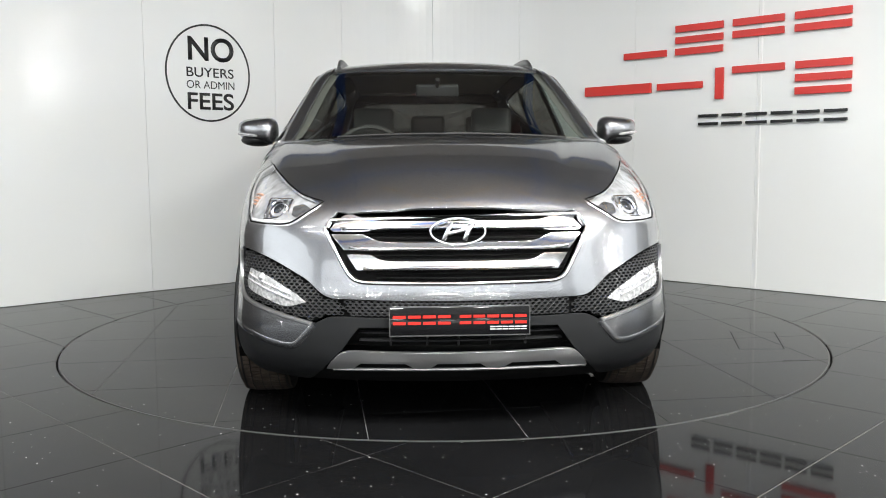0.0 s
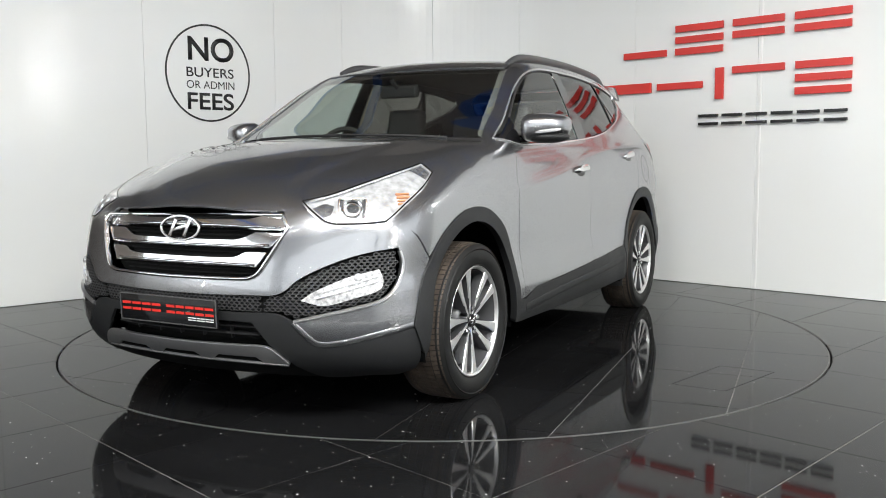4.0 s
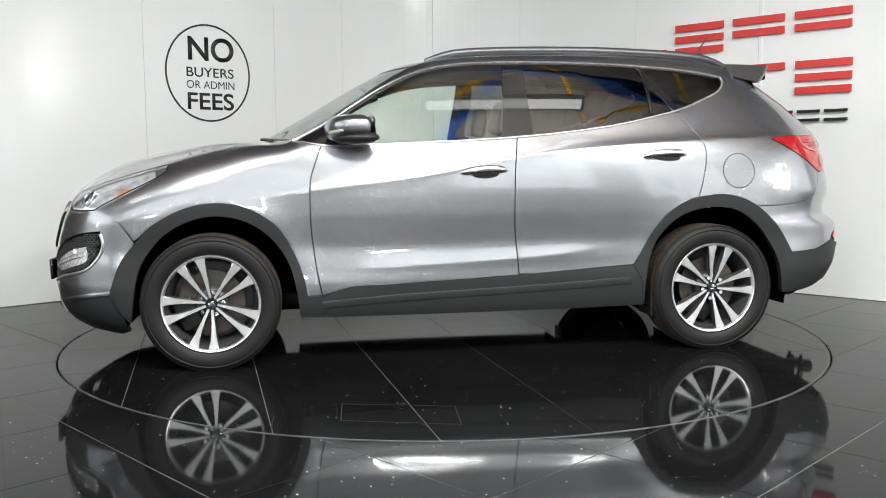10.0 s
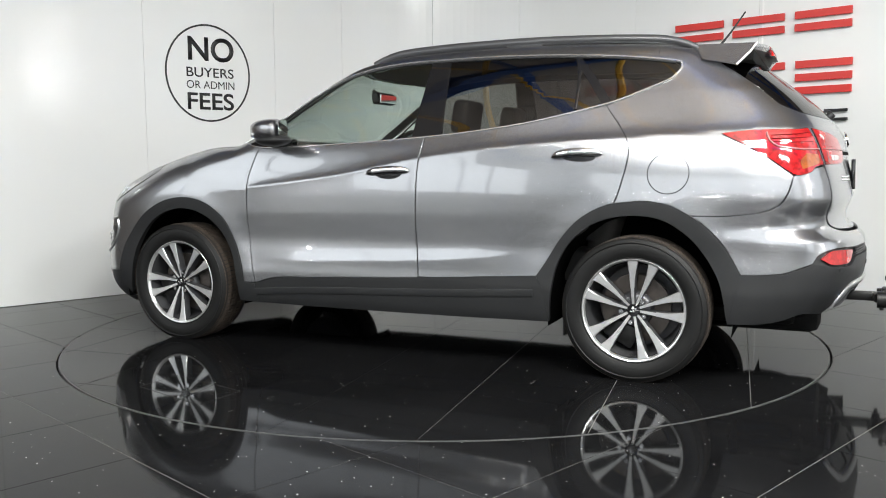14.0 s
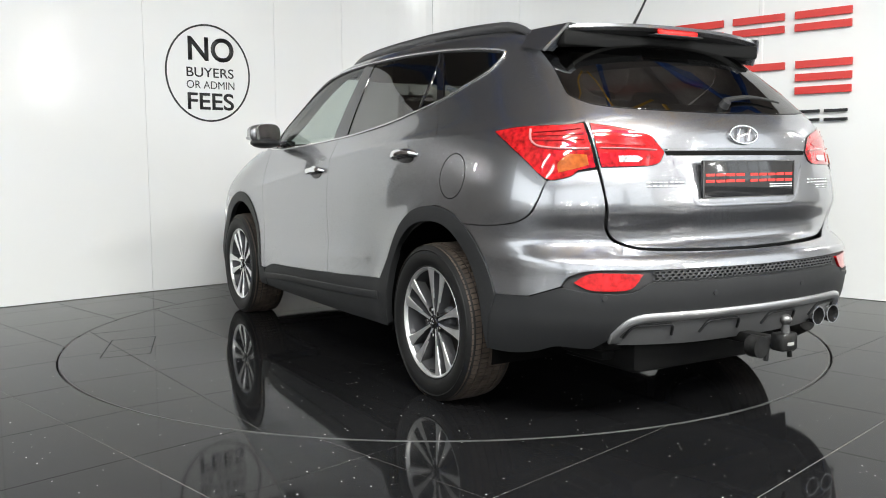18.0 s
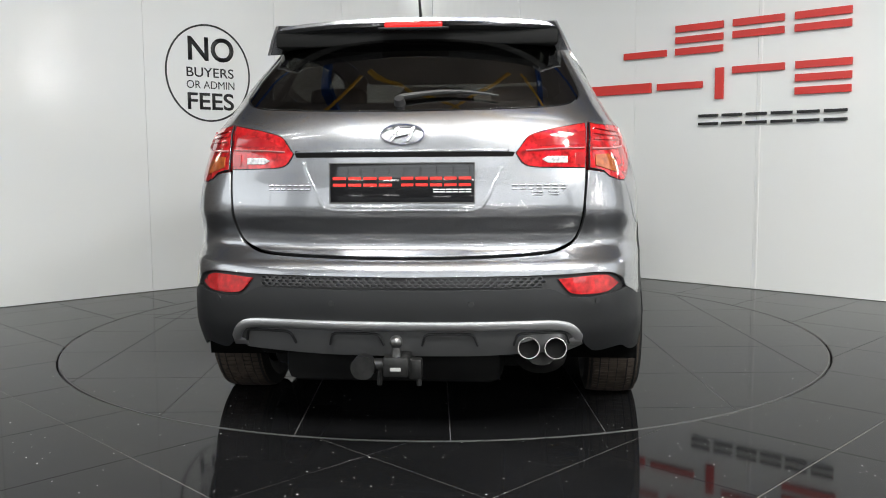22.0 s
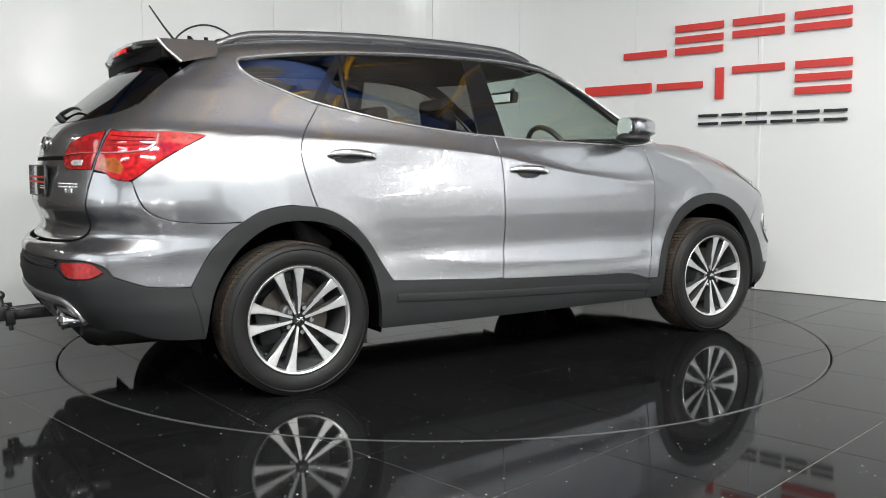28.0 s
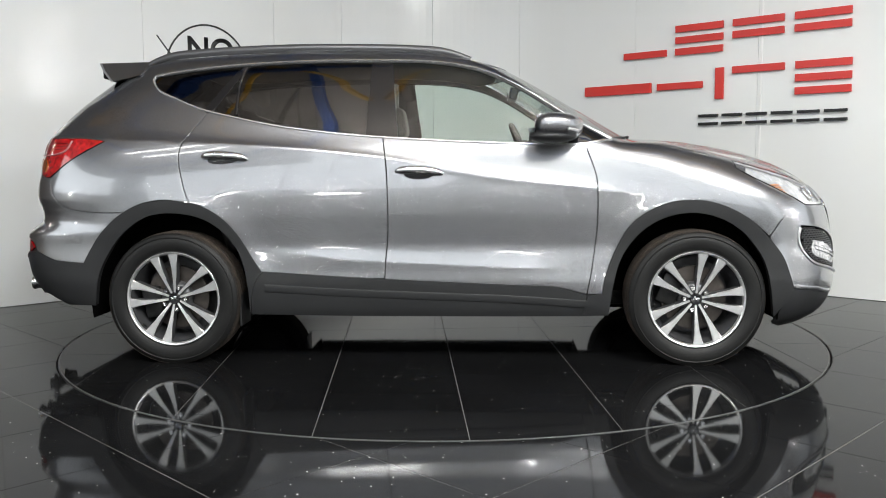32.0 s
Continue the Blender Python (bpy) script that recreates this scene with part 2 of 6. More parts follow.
def slab(name, outline, z0, z1, material, parent=None, holes=(), label="", bevel=0.0):
    """A flat plate with straight sides between z0 and z1."""
    V, T, border = fill(outline, holes, grid=False)
    n = len(V)
    verts = [(x, y, z1) for x, y in V] + [(x, y, z0) for x, y in V]
    faces = [tuple(t) for t in T] + [tuple(i + n for i in t[::-1]) for t in T] + [(b, a, a + n, b + n) for a, b in border]
    return mesh_object(name, verts, faces, material, parent, label=label)


# ---------------------------------------------------------------- the curved white display wall
LEFT_M, LEFT_B, RIGHT_M, RIGHT_B = 0.895, 3.818, -0.925, 3.908
WALL_TOP = 3.05


def wall_frame(side):
    m, b = (LEFT_M, LEFT_B) if side < 0 else (RIGHT_M, RIGHT_B)
    d = Vector((1, m, 0)).normalized()
    return Vector((0, b, 0)), d, Vector((d.y, -d.x, 0)) if side < 0 else Vector((d.y, -d.x, 0))


def wall_matrix(side, s, z, off=0.0):
    """A frame on the wall: x along it, y up, z out of it towards the turntable."""
    o, d, n = wall_frame(side)
    p = o + d * s + n * off + Vector((0, 0, z))
    return Matrix(((d.x, 0, n.x, p.x), (d.y, 0, n.y, p.y), (d.z, 1, n.z, p.z), (0, 0, 0, 1)))


def wall_path():
    """Plan of the wall: two straight wings joined by a round corner."""
    pts = []
    a, b, c = Vector((-1.1, LEFT_M * -1.1 + LEFT_B)), Vector((0.049, 3.862)), Vector((1.1, RIGHT_M * 1.1 + RIGHT_B))
    for s in np.arange(-4.7, -1.12, 0.1):
        o, d, _ = wall_frame(-1)
        q = o + d * s
        if q.x < -1.12:
            pts.append((q.x, q.y))
    for t in np.linspace(0, 1, 25):
        q = a * (1 - t) ** 2 + b * 2 * t * (1 - t) + c * t * t
        pts.append((q.x, q.y))
    for s in np.arange(1.1, 6.4, 0.1):
        o, d, _ = wall_frame(1)
        q = o + d * s
        if q.x > 1.12:
            pts.append((q.x, q.y))
    return np.array(pts)


def strip_wall(name, path, z0, z1, thick, material, parent=None):
    """A wall piece of even thickness along a plan line."""
    path = np.asarray(path)
    d = np.gradient(path, axis=0)
    d /= np.linalg.norm(d, axis=1)[:, None]
    n = np.stack([d[:, 1], -d[:, 0]], 1)
    back = path - n * thick
    verts = [(x, y, z) for z in (z0, z1) for x, y in path] + [(x, y, z) for z in (z0, z1) for x, y in back]
    k = len(path)
    faces = []
    for i in range(k - 1):
        faces.append((i, i + 1, k + i + 1, k + i))
        faces.append((2 * k + i + 1, 2 * k + i, 3 * k + i, 3 * k + i + 1))
        faces.append((k + i, k + i + 1, 3 * k + i + 1, 3 * k + i))
    for i in (0, k - 1):
        q = (i, k + i, 3 * k + i, 2 * k + i)
        faces.append(q if i == 0 else q[::-1])
    return mesh_object(name, verts, faces, material, parent, smooth=False)


def build_wall():
    wall = thing("wall_display", "tall glossy white panelled wall curving round the turntable", "wall", kind="structure")
    path = wall_path()
    seg = np.r_[0, np.cumsum(np.linalg.norm(np.diff(path, axis=0), axis=1))]
    # arc length of the seams, measured along the plan line
    def where(side, s):
        o, d, _ = wall_frame(side)
        q = o + d * s
        return seg[np.argmin(np.hypot(path[:, 0] - q.x, path[:, 1] - q.y))]
    cuts = [seg[0], where(-1, -4.37), where(-1, -3.2), where(-1, -2.03), where(1, 1.1), where(1, 2.27), where(1, 3.43), where(1, 4.6), seg[-1]]
    mid = (cuts[3] + cuts[4]) / 2
    cuts = cuts[:4] + [mid - 0.55, mid + 0.4] + cuts[4:]
    for a, b in zip(cuts, cuts[1:]):
        ss = np.linspace(a + 0.0012, b - 0.0012, max(3, int((b - a) / 0.06)))
        pp = np.stack([np.interp(ss, seg, path[:, 0]), np.interp(ss, seg, path[:, 1])], 1)
        strip_wall("panel", pp, 0.004, WALL_TOP, 0.03, WALLWHITE, wall)
    bp = np.asarray(path)
    strip_wall("backing", bp + np.array([0, 0.036]), 0.0, WALL_TOP - 0.02, 0.08, HALLWALL, wall)
    # bead over one joint, and a shallow access cover beside another
    bm = bmesh.new()
    box(bm, -0.006, 0.006, 0.01, WALL_TOP - 0.01, -0.001, 0.004, m=wall_matrix(1, 3.43, 0))
    part("joint_bead", bm, JOINT, wall, "pale vertical joint bead")
    bm = bmesh.new()
    box(bm, 1.80, 2.235, 0.155, 0.78, 0.0005, 0.012, 0.003, wall_matrix(1, 0, 0))
    part("access_cover", bm, WALLWHITE, wall, "low white access cover")
    return wall


def text_part(name, text, x0, x1, y0, y1, m, material, parent, weight=0.0):
    """Lettering fitted into a box on the wall."""
    cu = bpy.data.curves.new(name, "FONT")
    cu.body, cu.extrude, cu.offset = text, 0.0, weight
    tmp = bpy.data.objects.new(name, cu)
    scene.collection.objects.link(tmp)
    me = bpy.data.meshes.new_from_object(tmp.evaluated_get(bpy.context.evaluated_depsgraph_get()))
    bpy.data.objects.remove(tmp)
    bm = bmesh.new()
    bm.from_mesh(me)
    xs, ys = [v.co.x for v in bm.verts], [v.co.y for v in bm.verts]
    for v in bm.verts:
        v.co.x = x0 + (v.co.x - min(xs)) / (max(xs) - min(xs)) * (x1 - x0)
        v.co.y = y0 + (v.co.y - min(ys)) / (max(ys) - min(ys)) * (y1 - y0)
    r = bmesh.ops.extrude_face_region(bm, geom=bm.faces[:])
    for v in [g for g in r["geom"] if isinstance(g, bmesh.types.BMVert)]:
        v.co.z += 0.002
    bmesh.ops.transform(bm, matrix=m, verts=bm.verts)
    return part(name, bm, material, parent, smooth=False)


def build_round_sign():
    sign = thing("round_wall_sign", "round black line sign with lettering on the white wall", "sign")
    m = wall_matrix(-1, 0, 0, 0.001)
    bm = bmesh.new()
    k, rings = 96, []
    cx, cz, rx, rz = -2.64, 1.797, 0.387, 0.405
    for w, h in ((1, 0), (1, 0.003), (0.962, 0.003), (0.962, 0)):
        rings.append([bm.verts.new((cx + rx * w * math.cos(a), cz + rz * w * math.sin(a), h)) for a in [2 * math.pi * i / k for i in range(k)]])
    for a, b in zip(rings, rings[1:]):
        for i in range(k):
            bm.faces.new((a[i], a[(i + 1) % k], b[(i + 1) % k], b[i]))
    bmesh.ops.transform(bm, matrix=m, verts=bm.verts)
    part("ring", bm, BLACKSIGN, sign, "thin black ring", smooth=False)
    for text, x0, x1, y0, y1, w in (("NO", -2.822, -2.404, 1.896, 2.096, 0.020), ("BUYERS", -2.840, -2.41, 1.763, 1.842, 0.005),
                                    ("OR ADMIN", -2.842, -2.405, 1.668, 1.732, -0.004), ("FEES", -2.838, -2.415, 1.492, 1.634, 0.016)):
        text_part("lettering", text, x0, x1, y0, y1, m, BLACKSIGN, sign, w)


def build_bar_sign():
    sign = thing("red_bar_sign", "large red and black raised bars of a showroom sign", "sign")
    m = wall_matrix(1, 0, 0, 0.012)

    def bar(x0, x1, z0, z1, material, slant=0.0):
        bm = bmesh.new()
        vs = box(bm, x0, x1, z0, z1, 0.0, 0.02, 0.002)
        bmesh.ops.transform(bm, matrix=m, verts=bm.verts)
        part("sign_bar", bm, material, sign, smooth=False)
    t = 0.056
    z0, z1 = 1.918, 2.162
    zm = (z0 + z1) / 2
    bar(2.20, 2.612, z0, z0 + t, REDSIGN)
    for z in (z0, zm - t / 2, z1 - t):
        bar(2.694, 3.115, z, z + t, REDSIGN)
    for a, b in ((3.195, 3.61), (3.69, 4.106)):
        bar(a, b, z1 - t, z1, REDSIGN)
        bar(a, b, zm - t / 2, zm + t / 2, REDSIGN)
    z0, z1 = 1.538, 1.79
    zm = (z0 + z1) / 2
    bar(1.80, 2.472, zm - t * 0.75, zm + t * 0.75, REDSIGN)
    bar(2.53, 2.945, zm - t / 2, zm + t / 2, REDSIGN)
    bar(3.056, 3.128, z0, z1, REDSIGN)
    bar(3.20, 3.622, z1 - t, z1, REDSIGN)
    for z in (z0, zm - t / 2, z1 - t):
        bar(3.705, 4.12, z, z + t, REDSIGN)
    z0, z1 = 1.33, 1.418
    xs = np.linspace(2.905, 4.121, 7)
    for a, b in zip(xs, xs[1:]):
        bar(a + 0.012, b - 0.022, z1 - 0.022, z1, BLACKSIGN)
        bar(a + 0.012, b - 0.022, z0, z0 + 0.022, BLACKSIGN)


# ---------------------------------------------------------------- floor and turntable
DISC_R = 2.23


def square_tile(cx, cy, ang, size=0.5975, deep=None):
    c, s, h, k = math.cos(ang), math.sin(ang), size / 2, (deep or size) / 2
    return [(cx + u * c - v * s, cy + u * s + v * c) for u, v in ((-h, -k), (h, -k), (h, k), (-h, k))]


def clip_convex(poly, line_pts):
    """Sutherland-Hodgman clip of a polygon to a convex counter-clockwise one."""
    out = [tuple(p) for p in poly]
    n = len(line_pts)
    for i in range(n):
        ax, ay = line_pts[i]
        bx, by = line_pts[(i + 1) % n]
        src, out = out, []
        for j in range(len(src)):
            p, q = src[j - 1], src[j]
            sp = (bx - ax) * (p[1] - ay) - (by - ay) * (p[0] - ax)
            sq = (bx - ax) * (q[1] - ay) - (by - ay) * (q[0] - ax)
            if (sp >= 0) != (sq >= 0):
                t = sp / (sp - sq)
                out.append((p[0] + (q[0] - p[0]) * t, p[1] + (q[1] - p[1]) * t))
            if sq >= 0:
                out.append(q)
        if len(out) < 3:
            return []
    clean = [p for i, p in enumerate(out) if math.dist(p, out[i - 1]) > 1e-4]
    return clean if len(clean) > 2 else []


def circle(r, n=160):
    return [(r * math.cos(2 * math.pi * i / n), r * math.sin(2 * math.pi * i / n)) for i in range(n)]


def build_turntable():
    """Returns the disc, with its tile grid turned against the car's axis."""
    disc = thing("turntable", "round rotating platform laid with polished black tiles", "turntable")
    slab("platform", circle(DISC_R - 0.006), -0.06, -0.0022, GROUT, disc, label="pale grouted bed of the platform")
    ang = radians(5.5)
    ring = circle(DISC_R - 0.0125)
    for i in range(-5, 5):
        for j in range(-5, 5):
            u, v = (i + 0.5) * 0.602, (j + 0.5) * 0.602
            cx, cy = u * math.cos(ang) - v * math.sin(ang), u * math.sin(ang) + v * math.cos(ang)
            if math.hypot(cx, cy) > DISC_R + 0.45:
                continue
            poly = clip_convex(square_tile(cx, cy, ang, 0.5985), ring)
            if poly:
                slab("tile", poly, -0.012, 0.0, TILE, disc)
    slab("rim", circle(DISC_R - 0.006), -0.03, -0.0004, mat("steel_rim", (0.16, 0.16, 0.16), 0.45, 0.6), disc, [circle(DISC_R - 0.012)], "thin steel edge of the platform")
    # cut hatch in the tiles: thin dark saw cuts
    for k, (a, b) in enumerate((((0.256, 1.737), (0.278, 1.998)), ((0.278, 1.998), (0.75, 1.851)), ((0.75, 1.851), (0.731, 1.604)), ((0.731, 1.604), (0.256, 1.737)), ((1.02, 1.725), (1.028, 1.915)))):
        a, b = Vector(a), Vector(b)
        d = (b - a).normalized() * 0.0022
        n = Vector((-d.y, d.x))
        slab("saw_cut", [tuple(a + n), tuple(a - n), tuple(b - n), tuple(b + n)][::-1], -0.004, 0.0003, mat("dirty_saw_cut", (0.022, 0.022, 0.021), 0.85, spec=0.1), disc)
    return disc


def build_floor():
    floor = thing("floor", "polished black stone tile floor with pale joints", "floor", kind="structure")
    hall = [(-9, -13), (9, -13), (9, 6), (-9, 6)]
    near = [(-5.6, -4.2), (5.6, -4.2), (5.6, 4.1), (-5.6, 4.1)]
    slab("subfloor", hall, -0.2, -0.012, TILE, floor, [circle(DISC_R + 0.006)])
    slab("grout_bed", near, -0.010, -0.0016, GROUT, floor, [circle(DISC_R + 0.006)])
    slab("pit", circle(DISC_R + 0.05), -0.26, -0.21, GAPBLACK, floor)
    slab("pit_edge", circle(DISC_R + 0.0063), -0.2, -0.014, GAPBLACK, floor, [circle(DISC_R - 0.0055)])
    hole = circle(DISC_R + 0.0065, 240)
    r2 = math.sqrt(0.5)
    path = wall_path()
    for i in range(-16, 17):
        for j in range(-16, 17):
            u, v = -2.482 + (i + 0.5) * 0.602, 1.485 + (j + 0.5) * 0.590
            cx, cy = (u + v) * r2, (u - v) * r2
            if not (-5.2 < cx < 5.2 and -3.8 < cy < 3.7):
                continue
            if cy > np.interp(cx, path[:, 0], path[:, 1]) + 0.3:
                continue
            sq = square_tile(cx, cy, radians(45), 0.598, 0.586)
            dist = math.hypot(cx, cy)
            if dist < DISC_R - 0.44:
                continue
            if dist < DISC_R + 0.44:
                V, T, border = fill_minus(sq, hole)
                if not len(T):
                    continue
                n = len(V)
                verts = [(x, y, 0.0) for x, y in V] + [(x, y, -0.009) for x, y in V]
                faces = [tuple(t) for t in T] + [(b, a, a + n, b + n) for a, b in border]
                mesh_object("tile", verts, faces, TILE, floor)
            else:
                slab("tile", sq, -0.009, 0.0, TILE, floor)


def fill_minus(sq, hole):
    """A square tile less the round opening of the turntable."""
    q = np.asarray(hole)
    near = q[inside(q, sq)]
    sqd = []
    for i in range(4):
        a, b = np.array(sq[i]), np.array(sq[(i + 1) % 4])
        for t in np.linspace(0, 1, 60, endpoint=False):
            sqd.append(a + (b - a) * t)
    pts = [tuple(p) for p in sqd] + [tuple(p) for p in near]
    n = len(sqd)
    edges = [(i, (i + 1) % n) for i in range(n)]
    r = delaunay_2d_cdt([Vector(p) for p in pts], edges, [], 0, 1e-7)
    V = np.array([tuple(v) for v in r[0]])
    T = np.array([f for f in r[2] if len(f) == 3])
    cen = V[T].mean(1)
    keep = inside(cen, sq) & (np.hypot(cen[:, 0], cen[:, 1]) > DISC_R + 0.004)
    T = T[keep]
    if not len(T):
        return V, T, []
    a, b, c = V[T[:, 0]], V[T[:, 1]], V[T[:, 2]]
    area = (b[:, 0] - a[:, 0]) * (c[:, 1] - a[:, 1]) - (b[:, 1] - a[:, 1]) * (c[:, 0] - a[:, 0])
    T[area < 0] = T[area < 0][:, ::-1]
    T = T[np.abs(area) > 1e-9]
    have = {(t[i], t[(i + 1) % 3]) for t in T for i in range(3)}
    return V, T, [e for e in have if (e[1], e[0]) not in have]


# ---------------------------------------------------------------- the unseen hall behind the camera, for reflections; its windows are added
def build_hall():
    def wall_box(name, x0, x1, y0, y1, z0, z1, material, label):
        bm = bmesh.new()
        box(bm, x0, x1, y0, y1, z0, z1)
        ob = part(name, bm, material, None, smooth=False)
        return tagged(ob, label, "wall", kind="structure")
    south = thing("wall_south", "unseen pale wall closing the hall, with an added window band", "wall", kind="structure")
    for x0, x1, z0, z1 in ((-9, -8.4, 0, 6.2), (8.4, 9.2, 0, 6.2), (-8.4, 8.4, 0, 2.2), (-8.4, 8.4, 5.4, 6.2)):
        bm = bmesh.new()
        box(bm, x0, x1, -13.2, -13, z0, z1)
        part("wall_piece", bm, HALLWALL if z0 > 1 else LOWWALL, south, smooth=False)
    # added window band: a bright field for tailgate and doors to mirror
    win = thing("window_3", "added unseen window band that brightens reflections in the car's flanks", "window", kind="structure")
    for i in range(15):
        bm = bmesh.new()
        box(bm, -8.4 + 1.195 * i, -8.33 + 1.195 * i, -13.14, -13.08, 2.2, 5.4, 0.006)
        part("mullion", bm, JOINT, win)
    for z in (2.2, 3.3, 4.3, 5.34):
        bm = bmesh.new()
        box(bm, -8.4, 8.4, -13.135, -13.085, z, z + 0.06, 0.006)
        part("transom", bm, JOINT, win)
    # fill lamp in the invented opening
    area_lamp("window_daylight", (0, -13.17, 3.8), (0, 0, 3.8), 16.6, 3.1, 228, (0.95, 1.0, 1.0))
    west = thing("wall_west", "unseen side wall of the hall with an added window band", "wall", kind="structure")
    for y0, y1, z0, z1 in ((-13, -12, 0, 6.2), (-2.2, 6, 0, 6.2), (-12, -2.2, 0, 1.7), (-12, -2.2, 5.0, 6.2)):
        bm = bmesh.new()
        box(bm, -9.2, -9, y0, y1, z0, z1)
        # dark piece past the band keeps the reflection in the doors dim
        part("wall_piece", bm, DARKWALL if y0 > -4 else HALLWALL, west, smooth=False)
    # side windows added so the rear quarter panel mirrors something bright
    win = thing("window_4", "added unseen side windows that brighten the rear quarter's reflection", "window", kind="structure")
    for i in range(9):
        bm = bmesh.new()
        box(bm, -9.14, -9.08, -12 + 1.22 * i, -11.93 + 1.22 * i, 1.7, 5.0, 0.006)
        part("mullion", bm, JOINT, win)
    for z in (1.7, 3.3, 4.94):
        bm = bmesh.new()
        box(bm, -9.135, -9.085, -12, -2.2, z, z + 0.06, 0.006)
        part("transom", bm, JOINT, win)
    # lamp behind the added side windows, a fill for the paint
    area_lamp("window_daylight", (-9.17, -7.1, 3.35), (0, -7.1, 3.35), 9.7, 3.2, 170, (0.95, 1.0, 1.0))
    east = thing("wall_east", "unseen pale side wall of the hall with added tall windows", "wall", kind="structure")
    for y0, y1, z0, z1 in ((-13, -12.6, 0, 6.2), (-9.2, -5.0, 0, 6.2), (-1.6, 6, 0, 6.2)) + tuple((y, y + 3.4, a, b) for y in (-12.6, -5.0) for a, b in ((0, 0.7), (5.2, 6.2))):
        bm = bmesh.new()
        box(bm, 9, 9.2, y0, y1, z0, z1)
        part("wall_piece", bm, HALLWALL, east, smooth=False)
    # two tall windows added to light up the tail's and right flank's reflections
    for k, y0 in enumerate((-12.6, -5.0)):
        win = thing("window_%d" % (k + 1), "added unseen tall window that brightens reflections in tail and flank", "window", kind="structure")
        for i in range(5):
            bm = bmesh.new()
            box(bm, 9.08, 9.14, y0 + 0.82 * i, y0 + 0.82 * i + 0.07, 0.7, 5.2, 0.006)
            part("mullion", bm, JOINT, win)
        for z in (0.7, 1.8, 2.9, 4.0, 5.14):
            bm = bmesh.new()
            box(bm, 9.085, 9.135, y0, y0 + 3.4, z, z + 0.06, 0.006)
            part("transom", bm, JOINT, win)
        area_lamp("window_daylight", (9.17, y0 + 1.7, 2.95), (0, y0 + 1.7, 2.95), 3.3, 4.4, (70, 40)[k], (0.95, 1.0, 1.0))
    wall_box("wall_north", -9, 9, 6, 6.2, 0, 6.2, DARKWALL, "plain grey end wall of the hall")
    bm = bmesh.new()
    box(bm, -9.2, 9.2, -13.2, 6.2, 6.2, 6.3)
    tagged(part("ceiling", bm, ROOFGREY, None, smooth=False), "dull grey sheet roof of the hall", "ceiling", kind="structure")
    for y in (-10.5, -6.5, -2.5, 1.5):
        beam = thing("roof_beam", "blue painted steel roof beam under the hall roof", "beam", "roof beams", m=pose(0, y, 5.7))
        bm = bmesh.new()
        box(bm, -9, 9, -0.09, 0.09, 0.14, 0.17)
        box(bm, -9, 9, -0.09, 0.09, -0.17, -0.14)
        box(bm, -9, 9, -0.012, 0.012, -0.14, 0.14)
        part("girder", bm, BLUESTEEL, beam, smooth=False)
        for k in range(-3, 4):
            for s in (1, -1):
                if y != -2.5:
                    continue
                bm = bmesh.new()
                tube(bm, [(k * 2.4 - 1.1 * s, -1.4, 0.05), (k * 2.4 + 1.1 * s, 1.9, 0.05 + 0.1 * s)], 0.05, 6)
                part("brace", bm, YELLOWSTEEL, beam, "yellow painted steel brace")
    for s in (1, -1):
        beam = thing("roof_brace", "blue painted steel brace rising to the hall roof", "beam", "roof braces", m=pose(0, 5.8, 3.5))
        bm = bmesh.new()
        tube(bm, [(0.15 * s, 0, 0), (4.6 * s, 0, 2.65)], 0.13, 4)
        part("brace_bar", bm, BLUESTEEL, beam, smooth=False)
    for x in (-6.0, -2.0, 2.0, 6.0):
        beam = thing("roof_purlin", "blue painted steel purlin under the hall roof", "beam", "roof purlins", m=pose(x, 0, 5.98))
        bm = bmesh.new()
        box(bm, -0.08, 0.08, -13, 6, -0.09, 0.1, 0.01)
        part("purlin", bm, BLUESTEEL, beam, smooth=False)
    for x, y, turn in PANELS:
        fix = thing("panel_light", "flat white panel light hung under the roof", "lamp", "panel lights", m=pose(x, y, LAMP_Z, 0, 0, turn))
        bm = bmesh.new()
        box(bm, -0.9, 0.9, -0.22, 0.22, 0.03, 0.08, 0.01)
        part("housing", bm, JOINT, fix)
        for sx in (-0.55, 0.55):
            bm = bmesh.new()
            tube(bm, [(sx, 0, 0.08), (sx, 0, 6.2 - LAMP_Z)], 0.006, 5)
            part("hanger", bm, STEEL, fix)
        area_lamp("panel_lamp", (x, y, LAMP_Z + 0.02), (x, y, 0), 1.7, 0.30, 6).matrix_world = pose(x, y, LAMP_Z + 0.02, 0, 0, turn)
        # added upward fill, stronger than the panel itself, to brighten the roof
        area_lamp("panel_ceiling_fill", (x, y, LAMP_Z + 0.09), (x, y, 9), 1.7, 0.30, 55)
    for x, y, share in LAMPS:
        fix = thing("strip_light", "long white fluorescent strip light hung under the roof", "lamp", "strip lights", m=pose(x, y, LAMP_Z))
        bm = bmesh.new()
        box(bm, -0.80, 0.80, -0.13, 0.13, 0.03, 0.10, 0.01)
        part("housing", bm, JOINT, fix)
        for sx in (-0.6, 0.6):
            bm = bmesh.new()
            tube(bm, [(sx, 0, 0.1), (sx, 0, 6.2 - LAMP_Z)], 0.006, 5)
            part("hanger", bm, STEEL, fix)
        area_lamp("strip_lamp", (x, y, LAMP_Z + 0.02), (x, y, 0), 1.5, 0.2, LAMP_W * share)
        # added upward fill: lifts roof and beams mirrored in the windscreen
        area_lamp("strip_ceiling_fill", (x, y, LAMP_Z + 0.11), (x, y, 9), 1.5, 0.2, LAMP_W * share * 0.55)


LAMP_Z, LAMP_W = 4.6, 168
PANELS = [(1.8, -2.9, 15)]
